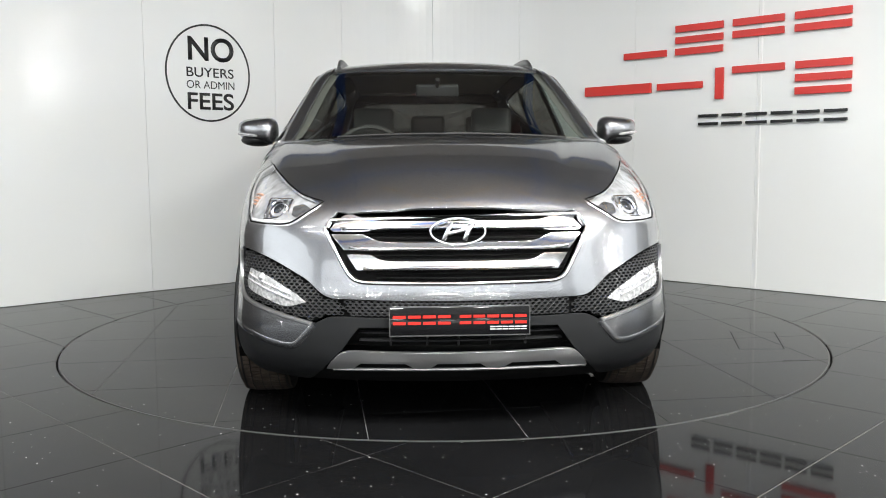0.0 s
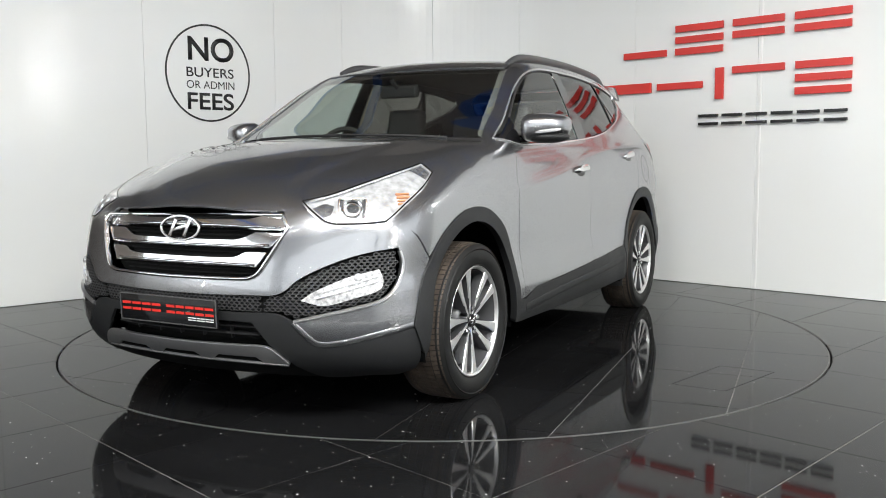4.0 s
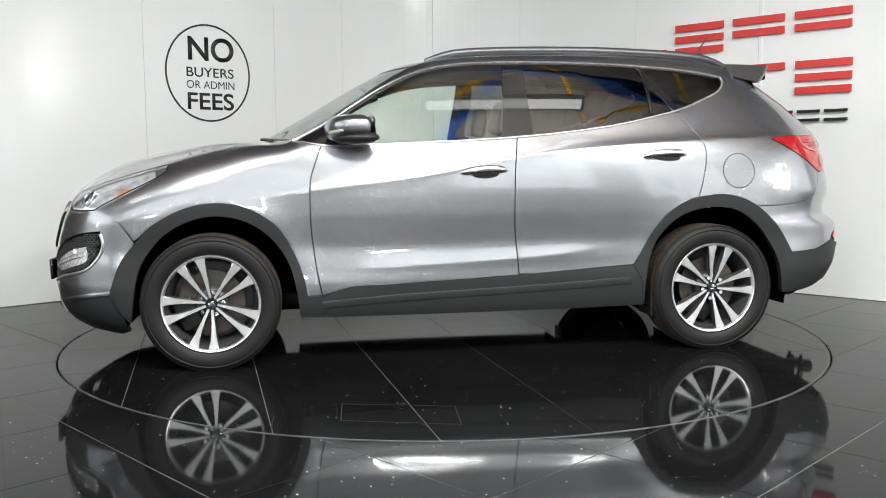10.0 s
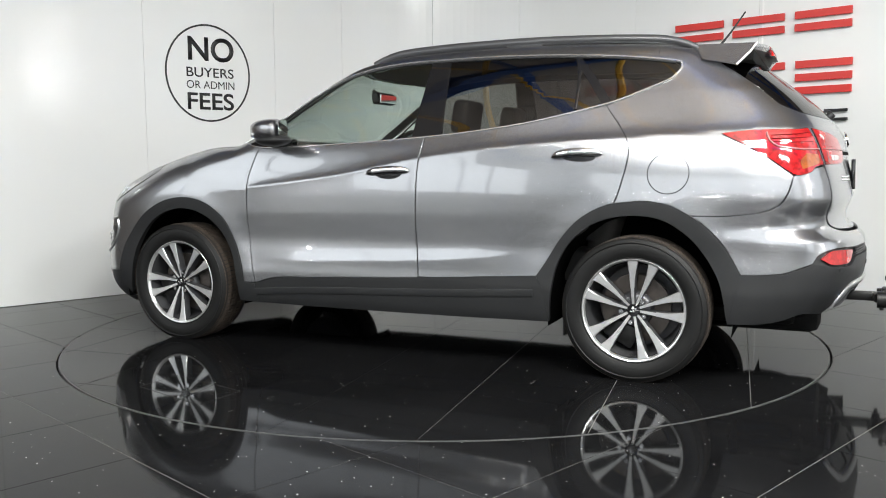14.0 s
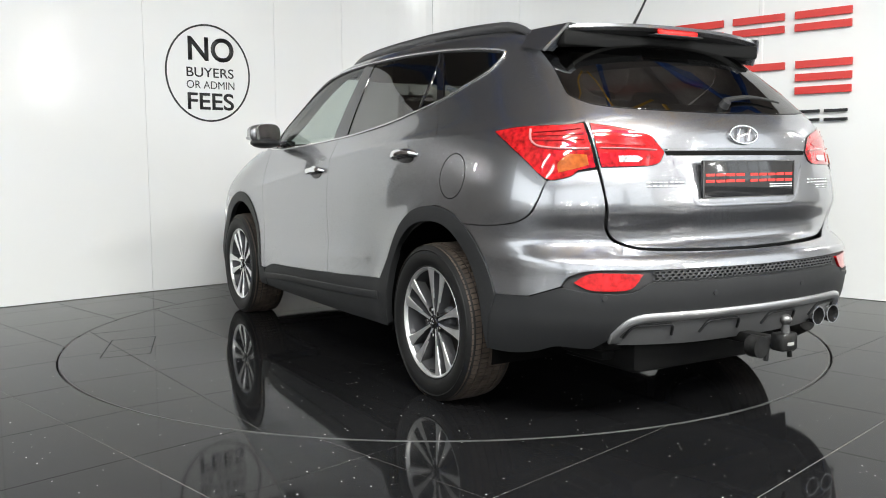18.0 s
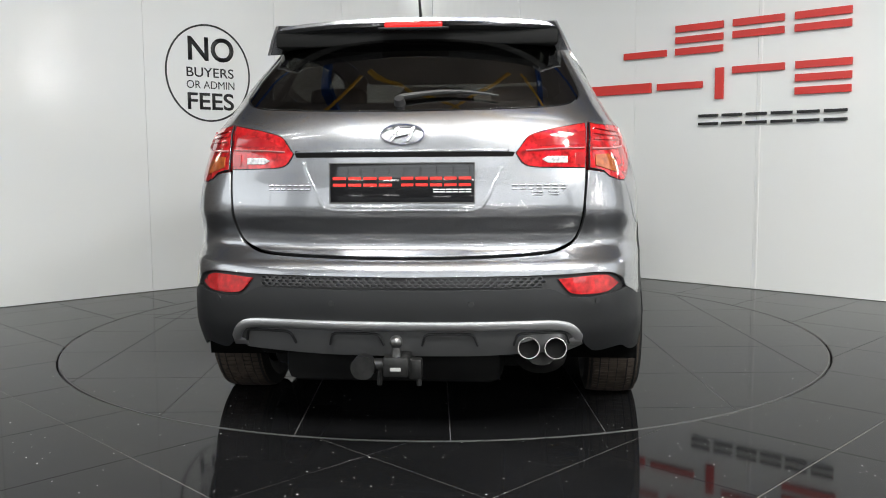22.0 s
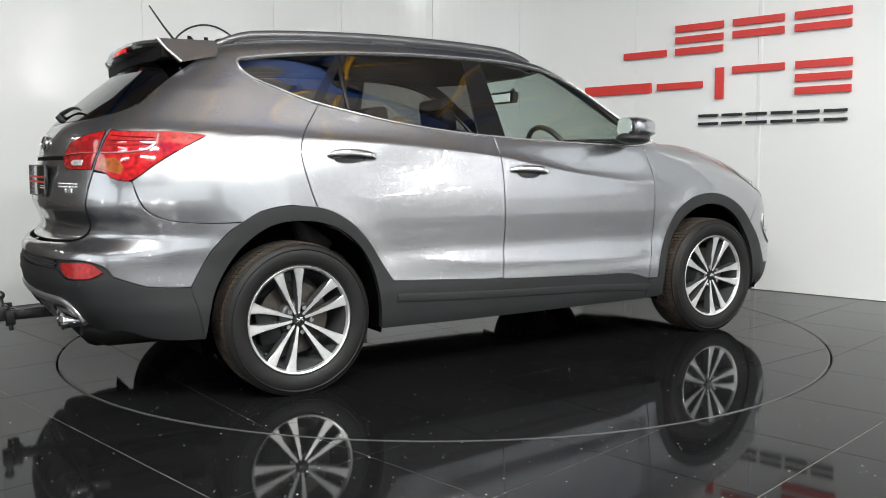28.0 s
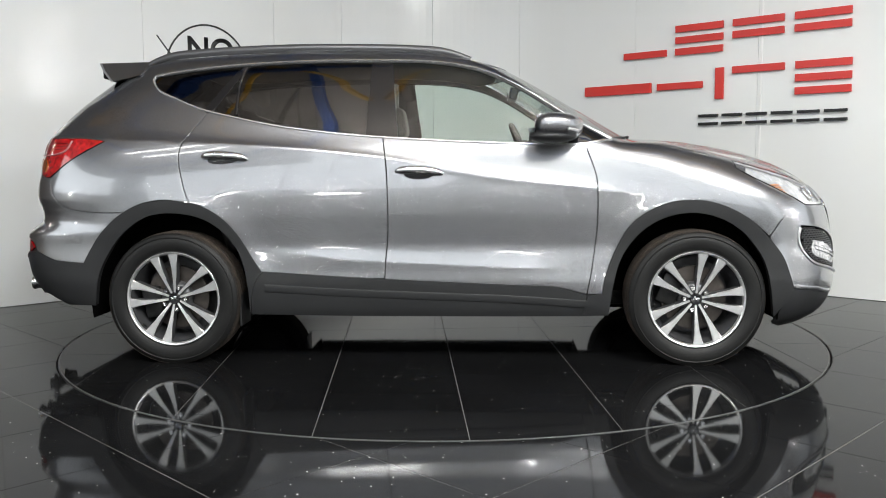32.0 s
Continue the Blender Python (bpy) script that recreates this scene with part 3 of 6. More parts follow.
LAMPS = [(x, y, s) for x, s in ((-4.4, 0.10), (-1.5, 0.85), (1.5, 1.5), (4.4, 1.6)) for y in (-6.4, -5.3)]
GLOW = mat("white_tube_glow", (1.0, 1.0, 0.98), 0.4, vary=0.0, emit=90.0)


def wall_lamp(x, y, z, heading, tilt, length, wide=0.07):
    """A lit tube on a bracket on the hall's side wall, mirrored in the glossy panels."""
    lamp = thing("wall_lamp", "lit white tube lamp on the hall wall", "lamp", "wall lamps", m=pose(x, y, z, 0, 0, heading))
    bm = bmesh.new()
    box(bm, -0.06, 0.0, -wide * 0.7, wide * 0.7, -length / 2 - 0.04, length / 2 + 0.04, 0.008, pose(0, 0, 0, tilt))
    part("backplate", bm, JOINT, lamp)
    bm = bmesh.new()
    box(bm, 0.0, 0.05, -wide / 2, wide / 2, -length / 2, length / 2, 0.012, pose(0, 0, 0, tilt))
    part("tube", bm, GLOW, lamp, "glowing white tube")


for y, z, tilt, length, wide in ((-5.66, 2.80, 0, 0.62, 0.20), (-5.7, 2.30, 90, 0.3, 0.07), (-6.22, 3.40, 70, 0.45, 0.08), (-5.55, 4.0, 25, 0.5, 0.09), (-6.5, 1.66, 82, 0.5, 0.08), (-5.36, 1.8, 80, 0.4, 0.07),
                                 (0.7, 3.75, 0, 0.7, 0.09), (1.65, 3.7, 8, 0.6, 0.08), (2.3, 3.3, 40, 0.3, 0.08)):
    wall_lamp(8.94, y, z, 180, tilt, length, wide)
for y, z, tilt, length in ((-5.9, 1.62, 10, 0.45), (1.8, 3.7, 0, 0.6)):
    wall_lamp(-8.94, y, z, 0, tilt, length)
for x, z in ((-6.2, 1.9), (-3.4, 1.7), (0.4, 1.9), (3.0, 1.8)):
    wall_lamp(x, -12.94, z, 90, 86, 1.1)
build_wall()
build_round_sign()
build_bar_sign()
build_floor()
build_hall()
TURNTABLE = build_turntable()


# ---------------------------------------------------------------- the car's form: smooth profile curves and one implicit hull
class Curve:
    """A smooth monotone curve through (x, value) pairs, tabulated."""

    def __init__(self, text, soft=0):
        k = np.array([tuple(map(float, p.split(","))) for p in text.split()])
        x, y = k[:, 0], k[:, 1]
        h, d = np.diff(x), np.diff(y) / np.diff(x)
        m = np.zeros(len(x))
        for i in range(1, len(x) - 1):
            if d[i - 1] * d[i] > 0:
                w1, w2 = 2 * h[i] + h[i - 1], h[i] + 2 * h[i - 1]
                m[i] = (w1 + w2) / (w1 / d[i - 1] + w2 / d[i])
        m[0], m[-1] = d[0], d[-1]
        self.x = np.linspace(x[0], x[-1], 1500)
        i = np.clip(np.searchsorted(x, self.x, side="right") - 1, 0, len(x) - 2)
        t = (self.x - x[i]) / h[i]
        self.y = (1 + 2 * t) * (1 - t) ** 2 * y[i] + t * (1 - t) ** 2 * h[i] * m[i] + t * t * (3 - 2 * t) * y[i + 1] + t * t * (t - 1) * h[i] * m[i + 1]
        if soft:
            n = max(1, int(soft / (self.x[1] - self.x[0])))
            ker = np.hanning(2 * n + 3)
            ker /= ker.sum()
            pad = len(ker) // 2
            ext = np.r_[2 * self.y[0] - self.y[pad:0:-1], self.y, 2 * self.y[-1] - self.y[-2:-pad - 2:-1]]
            self.y = np.convolve(ext, ker, "valid")
        self.lo, self.hi = (self.y[1] - self.y[0]) / (self.x[1] - self.x[0]), (self.y[-1] - self.y[-2]) / (self.x[1] - self.x[0])

    def __call__(self, v):
        r = np.interp(v, self.x, self.y)
        r = np.where(v < self.x[0], self.y[0] + (v - self.x[0]) * self.lo, r)
        return np.where(v > self.x[-1], self.y[-1] + (v - self.x[-1]) * self.hi, r)


HALF = Curve("0.15,0.83 0.20,0.885 0.25,0.910 0.30,0.922 0.36,0.926 0.42,0.927 0.49,0.920 0.53,0.917 0.62,0.911 0.70,0.914 0.78,0.917 0.86,0.916 0.94,0.911 1.0,0.904 1.06,0.894 1.12,0.880 1.18,0.857 1.30,0.808 1.45,0.738 1.55,0.688 1.62,0.645 1.72,0.57", 0.018)
NOSE = Curve("0.14,2.0 0.19,2.10 0.25,2.18 0.33,2.222 0.42,2.238 0.52,2.242 0.62,2.228 0.75,2.195 0.85,2.165 0.90,2.14 0.94,2.10 1.0,2.04 1.1,1.98 1.8,1.95", 0.02)
TAIL = Curve("0.2,-2.12 0.30,-2.24 0.38,-2.30 0.46,-2.342 0.56,-2.36 0.66,-2.352 0.695,-2.325 0.715,-2.285 0.735,-2.262 0.77,-2.260 0.87,-2.290 0.93,-2.284 1.02,-2.266 1.10,-2.252 1.15,-2.240 1.20,-2.215 1.28,-2.145 1.40,-2.01 1.50,-1.885 1.58,-1.785 1.70,-1.63", 0.018)
NOSE_PLAN = Curve("0,0 0.15,0.006 0.3,0.022 0.45,0.05 0.56,0.082 0.66,0.13 0.75,0.195 0.82,0.275 0.86,0.36 0.885,0.47 0.897,0.62 0.904,0.85 0.908,1.2 0.910,1.7", 0.02)
TAIL_PLAN = Curve("0,0 0.2,0.006 0.4,0.03 0.55,0.065 0.66,0.108 0.75,0.170 0.81,0.245 0.85,0.335 0.878,0.46 0.895,0.64 0.904,0.88 0.908,1.2 0.910,1.7", 0.02)
SPINE = Curve("-2.0,1.555 -1.75,1.602 -1.6,1.622 -1.3,1.645 -1.0,1.660 -0.65,1.668 -0.3,1.664 0,1.652 0.2,1.630 0.34,1.598 0.48,1.535 0.7,1.410 0.9,1.292 1.06,1.200 1.13,1.170 1.22,1.162 1.4,1.142 1.6,1.112 1.8,1.064 1.95,1.010 2.05,0.958 2.12,0.908 2.2,0.82", 0.07)
CROWN = Curve("0.6,0.03 0.9,0.018 1.15,0.020 1.35,0.045 1.6,0.090 1.85,0.115 2.2,0.11", 0.08)
CREASE = Curve("-2.0,1.19 -1.6,1.17 -0.9,1.132 -0.3,1.075 0.28,0.972 0.85,0.905 1.1,0.878 1.6,0.86", 0.1)
SILL_LINE = Curve("-1.6,0.66 -0.9,0.595 -0.24,0.535 0.8,0.495 1.6,0.48", 0.1)
NARROW = Curve("-2.4,1.0 -2.0,0.9 -1.75,0.72 -1.4,0.42 -1.0,0.16 -0.5,0.02 0,0 0.6,0.0 1.2,0.0 2.3,0.0", 0.1)
NARROW_Z = Curve("0.5,0.0 0.9,0.0 1.1,0.022 1.2,0.05 1.35,0.10 1.55,0.15 1.7,0.17", 0.05)


def smax(a, b, k):
    h = np.maximum(k - np.abs(a - b), 0) / k
    return np.maximum(a, b) + h * h * k * 0.25


def hull(p, grow=0.0):
    """Below zero inside the car's outer skin."""
    x, y, z = p[:, 0], np.abs(p[:, 1]), p[:, 2]
    w = HALF(z) * (1 - NARROW(x) * NARROW_Z(z))
    # flared arches and a rising shoulder crease
    for wx in (1.335, -1.355):
        r = np.hypot(x - wx, z - 0.36)
        w = w + 0.006 * np.exp(-((r - 0.465) / 0.075) ** 2)
    along = np.clip((1.10 - x) / 0.35, 0, 1)
    for line, high, over, under, blunt in ((CREASE, 0.011, 0.040, 4.0, 0.006), (CREASE, 0.004, 0.020, 0.032, 0.003), (SILL_LINE, 0.009, 0.050, 0.16, 0.007)):
        d = z - line(x)
        d = (np.sqrt(d * d + blunt ** 2) - blunt) / np.where(d > 0, over, under)
        w = w + high * np.exp(-d) * (along if line is CREASE else np.clip((0.98 - np.abs(x + 0.04)) / 0.5, 0, 1) ** 2)
    # the plan's rounded ends: one surface, read lengthways near the middle and sideways near the flanks
    s = y / w * 0.91
    tight = 1 - 0.30 * np.clip((z - 1.12) / 0.25, 0, 1)
    ahead, behind = NOSE(z) - x, (x - TAIL(z)) / tight
    reach = np.interp(ahead, NOSE_PLAN.y, NOSE_PLAN.x) * np.interp(behind, TAIL_PLAN.y, TAIL_PLAN.x) / 0.91
    side = y - w * reach / 0.91
    ends = np.where(x > 0, (NOSE_PLAN(s) - ahead) * 0.8, (TAIL_PLAN(s) - behind) * tight * 0.7)
    turn = np.clip((s - 0.45) / 0.22, 0, 1)
    turn = turn * turn * (3 - 2 * turn)
    f = ends * (1 - turn) + side * turn
    blend = np.clip((1.25 - x) / 0.5, 0, 1)
    crown = CROWN(x) * (1 - blend) + 0.078 * blend
    # raised middle of the bonnet between two creases that run in to the grille
    edge = np.clip((y - 0.60 + 0.22 * (x - 1.15) + 0.035) / 0.07, 0, 1)
    lift = 0.011 * (1 - edge * edge * (3 - 2 * edge)) * np.clip((x - 1.15) / 0.2, 0, 1) * np.clip((2.12 - x) / 0.25, 0, 1)
    top = (z - lift - SPINE(x + 0.22 * y * y) + crown * y * y) * 0.85
    return smax(f, top, 0.055 + 0.10 * np.clip((x - 0.95) / 0.35, 0, 1) * np.clip((2.0 - x) / 0.2, 0, 1)) - grow


def gradient(p):
    e = 0.004
    g = np.stack([hull(p + np.eye(3)[i] * e) - hull(p - np.eye(3)[i] * e) for i in range(3)], 1)
    return g / np.maximum(np.linalg.norm(g, axis=1)[:, None], 1e-9)


def cast(o, d, reach=3.0, n=150):
    """Where rays from outside first meet the hull."""
    o, d = np.asarray(o, float), np.asarray(d, float)
    lo, hi, done = np.zeros(len(o)), np.full(len(o), reach), np.zeros(len(o), bool)
    best, bestt = np.full(len(o), 1e9), np.zeros(len(o))
    prev = 0.0
    for t in np.linspace(0, reach, n):
        v = hull(o + d * t)
        new_in = (v < 0) & ~done
        hi[new_in], lo[new_in] = t, prev
        done |= new_in
        near = (v < best) & ~done
        best[near], bestt[near] = v[near], t
        prev = t
    for _ in range(24):
        mid = (lo + hi) / 2
        ins = hull(o + d * mid[:, None]) < 0
        hi, lo = np.where(ins, mid, hi), np.where(ins, lo, mid)
    t = np.where(done, hi, bestt)
    return o + d * t[:, None]


def rays(kind, a, b):
    a, b = np.asarray(a, float), np.asarray(b, float)
    one, zero = np.ones_like(a), np.zeros_like(a)
    if kind == "L":
        return np.stack([a, one * 1.5, b], 1), np.stack([zero, -one, zero], 1)
    if kind == "F":
        return np.stack([one * 3.2, a, b], 1), np.stack([-one, zero, zero], 1)
    if kind == "B":
        return np.stack([-one * 3.2, a, b], 1), np.stack([one, zero, zero], 1)
    if kind == "T":
        return np.stack([a, b, one * 2.2], 1), np.stack([zero, zero, -one], 1)
    if kind == "CF":
        c, s = np.cos(a), np.sin(a)
        return np.stack([1.2 + 1.9 * c, 1.9 * s, b], 1), np.stack([-c, -s, zero], 1)
    if kind == "CB":
        c, s = np.cos(a), np.sin(a)
        return np.stack([-1.2 - 1.9 * c, 1.9 * s, b], 1), np.stack([c, -s, zero], 1)
    c, s = np.cos(b), np.sin(b)  # "X": round the long axis at 1.0 m height
    return np.stack([a, 1.9 * c, 1.0 + 1.9 * s], 1), np.stack([zero, -c, -s], 1)


def flat(kind, p):
    """The flat coordinates of hull points under a projection."""
    x, y, z = p[:, 0], p[:, 1], p[:, 2]
    return {"L": lambda: np.stack([x, z], 1), "F": lambda: np.stack([y, z], 1), "B": lambda: np.stack([y, z], 1), "T": lambda: np.stack([x, y], 1),
            "CF": lambda: np.stack([np.arctan2(y, x - 1.2), z], 1), "CB": lambda: np.stack([np.arctan2(y, -1.2 - x), z], 1),
            "X": lambda: np.stack([x, np.arctan2(z - 1.0, y)], 1)}[kind]()


def trace(text, kind):
    """'L:x,z x,z F:y,z ...' to flat points of a projection, with a flag for corners (a trailing !)."""
    pts, flags, mode = [], [], None
    for tok in text.split():
        if ":" in tok:
            mode, tok = tok.split(":")
        flags.append(tok.endswith("!"))
        a, b = map(float, tok.rstrip("!").split(","))
        if mode == "F":  # the front corners reach out to the wide wings
            a += math.copysign(0.015 * min(1, max(0, (abs(a) - 0.5) / 0.33)) ** 1.5, a)
        if mode == kind:
            pts.append((a, b))
        else:
            o, d = rays(mode, [a], [b])
            pts.append(tuple(flat(kind, cast(o, d))[0]))
    return np.array(pts), flags


def round_off(pts, flags, closed, step):
    """A centripetal Catmull-Rom line through the points, with kinks at the flagged corners, evenly divided."""
    pts = np.asarray(pts, float)
    n = len(pts)
    out = []
    for i in range(n if closed else n - 1):
        p1, p2 = pts[i], pts[(i + 1) % n]
        p0 = pts[i - 1] if (i > 0 or closed) else 2 * p1 - p2
        p3 = pts[(i + 2) % n] if (i + 2 < n or closed) else 2 * p2 - p1
        if flags[i]:
            p0 = 2 * p1 - p2
        if flags[(i + 1) % n]:
            p3 = 2 * p2 - p1
        L = np.linalg.norm(p2 - p1)
        m1 = (p2 - p0) * min(1.0, 2 * L / max(np.linalg.norm(p2 - p0), 1e-9)) * 0.5
        m2 = (p3 - p1) * min(1.0, 2 * L / max(np.linalg.norm(p3 - p1), 1e-9)) * 0.5
        for t in np.linspace(0, 1, max(2, int(math.ceil(L / step)) + 1))[:-1]:
            out.append((2 * t ** 3 - 3 * t * t + 1) * p1 + (t ** 3 - 2 * t * t + t) * m1 + (3 * t * t - 2 * t ** 3) * p2 + (t ** 3 - t * t) * m2)
    if not closed:
        out.append(pts[-1])
    return np.array(out)


OFF_X, OFF_Y = -0.014, -0.050
CAR = thing("car", "silver-grey metallic five-door sport utility car parked on the turntable", "car")


def twin(name, verts, faces, material, parent, normals, label, both, mirror_parent=None, tags=True):
    """Links the left piece and, when wanted, its mirror on the right."""
    obs = [mesh_object(name, verts, faces, material, parent, normals=normals, label=label)]
    if both:
        v = np.array(verts) * [1, -1, 1]
        nn = None if normals is None else np.array(normals) * [1, -1, 1]
        obs.append(mesh_object(name, v, [f[::-1] for f in faces], material, mirror_parent or parent, normals=nn, label=label))
    return obs


def panel(name, kind, text, material, parent=None, offset=0.0, thick=0.014, step=0.03, both=True, holes=(), label="", sym=False, shift=None, fold=0.003, mirror_parent=None, edge=None):
    """A body panel: an outline on the hull, filled, curved with it, and folded inwards at its edge."""
    parent = parent or CAR
    est = (step[0] if isinstance(step, tuple) else step) * 0.55 if edge is None else edge
    pts, flags = trace(text, kind)
    line = round_off(pts, flags, not sym, est)
    if sym:  # left half from the middle line to the middle line
        m = line * ([1, -1] if kind == "T" else [-1, 1])
        line = np.vstack([line, m[::-1][1:-1] if abs(line[0][1 if kind == "T" else 0]) < 1e-4 and abs(line[-1][1 if kind == "T" else 0]) < 1e-4 else m[::-1]])
    area = np.sum(line[:, 0] * np.roll(line[:, 1], -1) - line[:, 1] * np.roll(line[:, 0], -1))
    if area < 0:
        line = line[::-1]
    cut = []
    for h in holes:
        hp, hf = trace(h, kind)
        hl = round_off(hp, hf, True, est)
        cut.append(hl)
        if sym:
            cut.append(hl * ([1, -1] if kind == "T" else [-1, 1]))
    V, T, border = fill(line, cut, step)
    o, d = rays(kind, V[:, 0], V[:, 1])
    P = cast(o, d)
    N = gradient(P)
    P = P + N * offset
    if shift is not None:
        P = P + np.asarray(shift)
    # faces look outwards
    a, b, c = P[T[:, 0]], P[T[:, 1]], P[T[:, 2]]
    if np.sum(np.cross(b - a, c - a) * N[T[:, 0]]) < 0:
        T = T[:, ::-1]
        border = [(j, i) for i, j in border]
    n = len(P)
    ring = sorted({i for e in border for i in e})
    at = {v: k for k, v in enumerate(ring)}
    out_dir = np.zeros((len(ring), 3))
    for i, j in border:
        e = P[j] - P[i]
        for q in (i, j):
            r = np.cross(e, N[q])
            out_dir[at[q]] += r / max(np.linalg.norm(r), 1e-9)
    out_dir /= np.maximum(np.linalg.norm(out_dir, axis=1)[:, None], 1e-9)
    R = P[ring]
    NR = N[ring]
    # soft fold: edge ring a little lower, then the depth
    edge1 = R + out_dir * fold * 0.3 - NR * fold * 0.5
    edge2 = R + out_dir * fold * 0.3 - NR * thick
    k = len(ring)
    verts = np.vstack([P, edge1, edge1, edge2])
    soft = NR * 0.6 + out_dir * 0.8
    soft /= np.linalg.norm(soft, axis=1)[:, None]
    normals = np.vstack([N, soft, out_dir, out_dir])
    faces = [tuple(t) for t in T]
    for i, j in border:
        a, b = at[i], at[j]
        faces.append((j, i, n + a, n + b))
        faces.append((n + k + b, n + k + a, n + 2 * k + a, n + 2 * k + b))
    return twin(name, verts, faces, material, parent, normals, label, both, mirror_parent)


def bead(name, kind, text, material, width=0.012, high=0.006, parent=None, both=True, closed=False, label="", step=0.02, sym=False, offset=0.0, rounded=False):
    """A raised strip along a line on the hull."""
    pts, flags = trace(text, kind)
    line = round_off(pts, flags, closed, step)
    if sym:
        line = np.vstack([line, (line * [-1, 1])[::-1][1:]])
    o, d = rays(kind, line[:, 0], line[:, 1])
    P = cast(o, d)
    N = gradient(P)
    P = P + N * offset
    n = len(P)
    D = np.roll(P, -1, 0) - np.roll(P, 1, 0)
    if not closed:
        D[0], D[-1] = P[1] - P[0], P[-1] - P[-2]
    D /= np.linalg.norm(D, axis=1)[:, None]
    S = np.cross(D, N)
    prof = [(-0.5, -0.8), (-0.5, 0.45), (-0.28, 1.0), (0.28, 1.0), (0.5, 0.45), (0.5, -0.8)]
    if rounded:
        prof = [(-0.5, -0.8)] + [(-0.5 * math.cos(q), math.sin(q)) for q in np.linspace(0.0, math.pi, 11)] + [(0.5, -0.8)]
    verts = np.vstack([P + S * (a * width) + N * (b * high) for a, b in prof])
    k = len(prof)
    faces = []
    for i in range(n if closed else n - 1):
        j = (i + 1) % n
        for q in range(k - 1):
            faces.append((q * n + i, (q + 1) * n + i, (q + 1) * n + j, q * n + j))
    if not closed:
        faces.append(tuple(q * n for q in range(k))[::-1])
        faces.append(tuple(q * n + n - 1 for q in range(k)))
    bm = bmesh.new()
    vs = [bm.verts.new(v) for v in verts]
    for f in faces:
        bm.faces.new([vs[i] for i in f])
    obs = [part(name, bm, material, parent or CAR, label)]
    if both:
        bm = bmesh.new()
        vs = [bm.verts.new((v[0], -v[1], v[2])) for v in verts]
        for f in faces:
            bm.faces.new([vs[i] for i in f[::-1]])
        obs.append(part(name, bm, material, parent or CAR, label))
    return obs


def at_hull(kind, a, b, off=0.0):
    o, d = rays(kind, [a], [b])
    p = cast(o, d)
    n = gradient(p)
    return Vector(p[0] + n[0] * off), Vector(n[0])


# shared seam lines of the left side (x forward, z up)
ARCH_F = "1.84,0.405 1.788,0.549 1.712,0.650 1.605,0.754 1.457,0.826 1.31,0.848 1.165,0.823 1.022,0.734 0.937,0.60 0.882,0.45 0.869,0.375!"
ARCH_F_IN = "1.745,0.25! 1.695,0.518 1.59,0.672 1.459,0.755 1.313,0.783 1.168,0.752 1.053,0.675 0.968,0.556 0.927,0.421 0.905,0.262!"
ARCH_R = "-0.877,0.487! -0.921,0.553 -0.995,0.672 -1.083,0.767 -1.202,0.834 -1.351,0.857 -1.502,0.841 -1.624,0.78 -1.733,0.68 -1.797,0.585 -1.829,0.525!"
ARCH_R_IN = "-0.94,0.262! -0.948,0.402 -0.981,0.552 -1.055,0.671 -1.173,0.756 -1.323,0.789 -1.473,0.773 -1.596,0.697 -1.674,0.606 -1.739,0.484 -1.775,0.302!"
SEAM_A = "0.787,1.128! 0.838,0.982 0.847,0.92 0.846,0.718 0.822,0.51 0.796,0.372!"
SEAM_B = "-0.246,1.172! -0.224,1.004 -0.218,0.709 -0.232,0.529 -0.236,0.455!"
SEAM_C = "-1.18,1.308! -1.29,1.159 -1.31,1.07 -1.275,0.908 -1.239,0.812!"


def back_to_front(text):
    return " ".join(reversed(text.split()))


def nudge(text, dx, dz=0.0):
    r = []
    for tok in text.split():
        a, b = tok.rstrip("!").split(",")
        r.append("%.4f,%.4f%s" % (float(a) + dx, float(b) + dz, "!" if tok.endswith("!") else ""))
    return " ".join(r)


G = 0.0038
# ---- painted panels
panel("front_fender", "X", "T:0.925,0.786! 1.144,0.8045 1.35,0.8025 1.50,0.7865 1.552,0.769! L:1.555,1.000! 1.658,0.94 1.779,0.88 1.90,0.818! 1.79,0.762 1.712,0.665! 1.605,0.754 1.457,0.826 1.31,0.848 1.165,0.823 1.022,0.734 0.937,0.60 0.882,0.45 0.869,0.372! " + nudge(back_to_front(SEAM_A), G) + " 0.80,1.134!", PAINT, step=0.02, label="silver-grey front fender")
F_DOOR = panel("front_door", "L", "L:" + nudge(SEAM_A, -G) + " 0.646,0.409 0.439,0.418 0.022,0.436 -0.234,0.449! " + nudge(back_to_front(SEAM_B), G).replace("-0.2338,0.4550!", "-0.2335,0.46") + " 0.104,1.150 0.45,1.135 0.70,1.128", PAINT, step=(0.03, 0.011), label="silver-grey front door")
R_DOOR = panel("rear_door", "L", "L:" + nudge(SEAM_B, -G) + " -0.307,0.453 -0.607,0.471 " + ARCH_R[:ARCH_R.index("-1.351")] + " -1.236,0.845! " + nudge(back_to_front(SEAM_C), G).replace("-1.2368,0.8120!", "-1.2365,0.855!") + " -0.975,1.265 -0.765,1.226 -0.495,1.192", PAINT, step=(0.03, 0.011), label="silver-grey rear door")
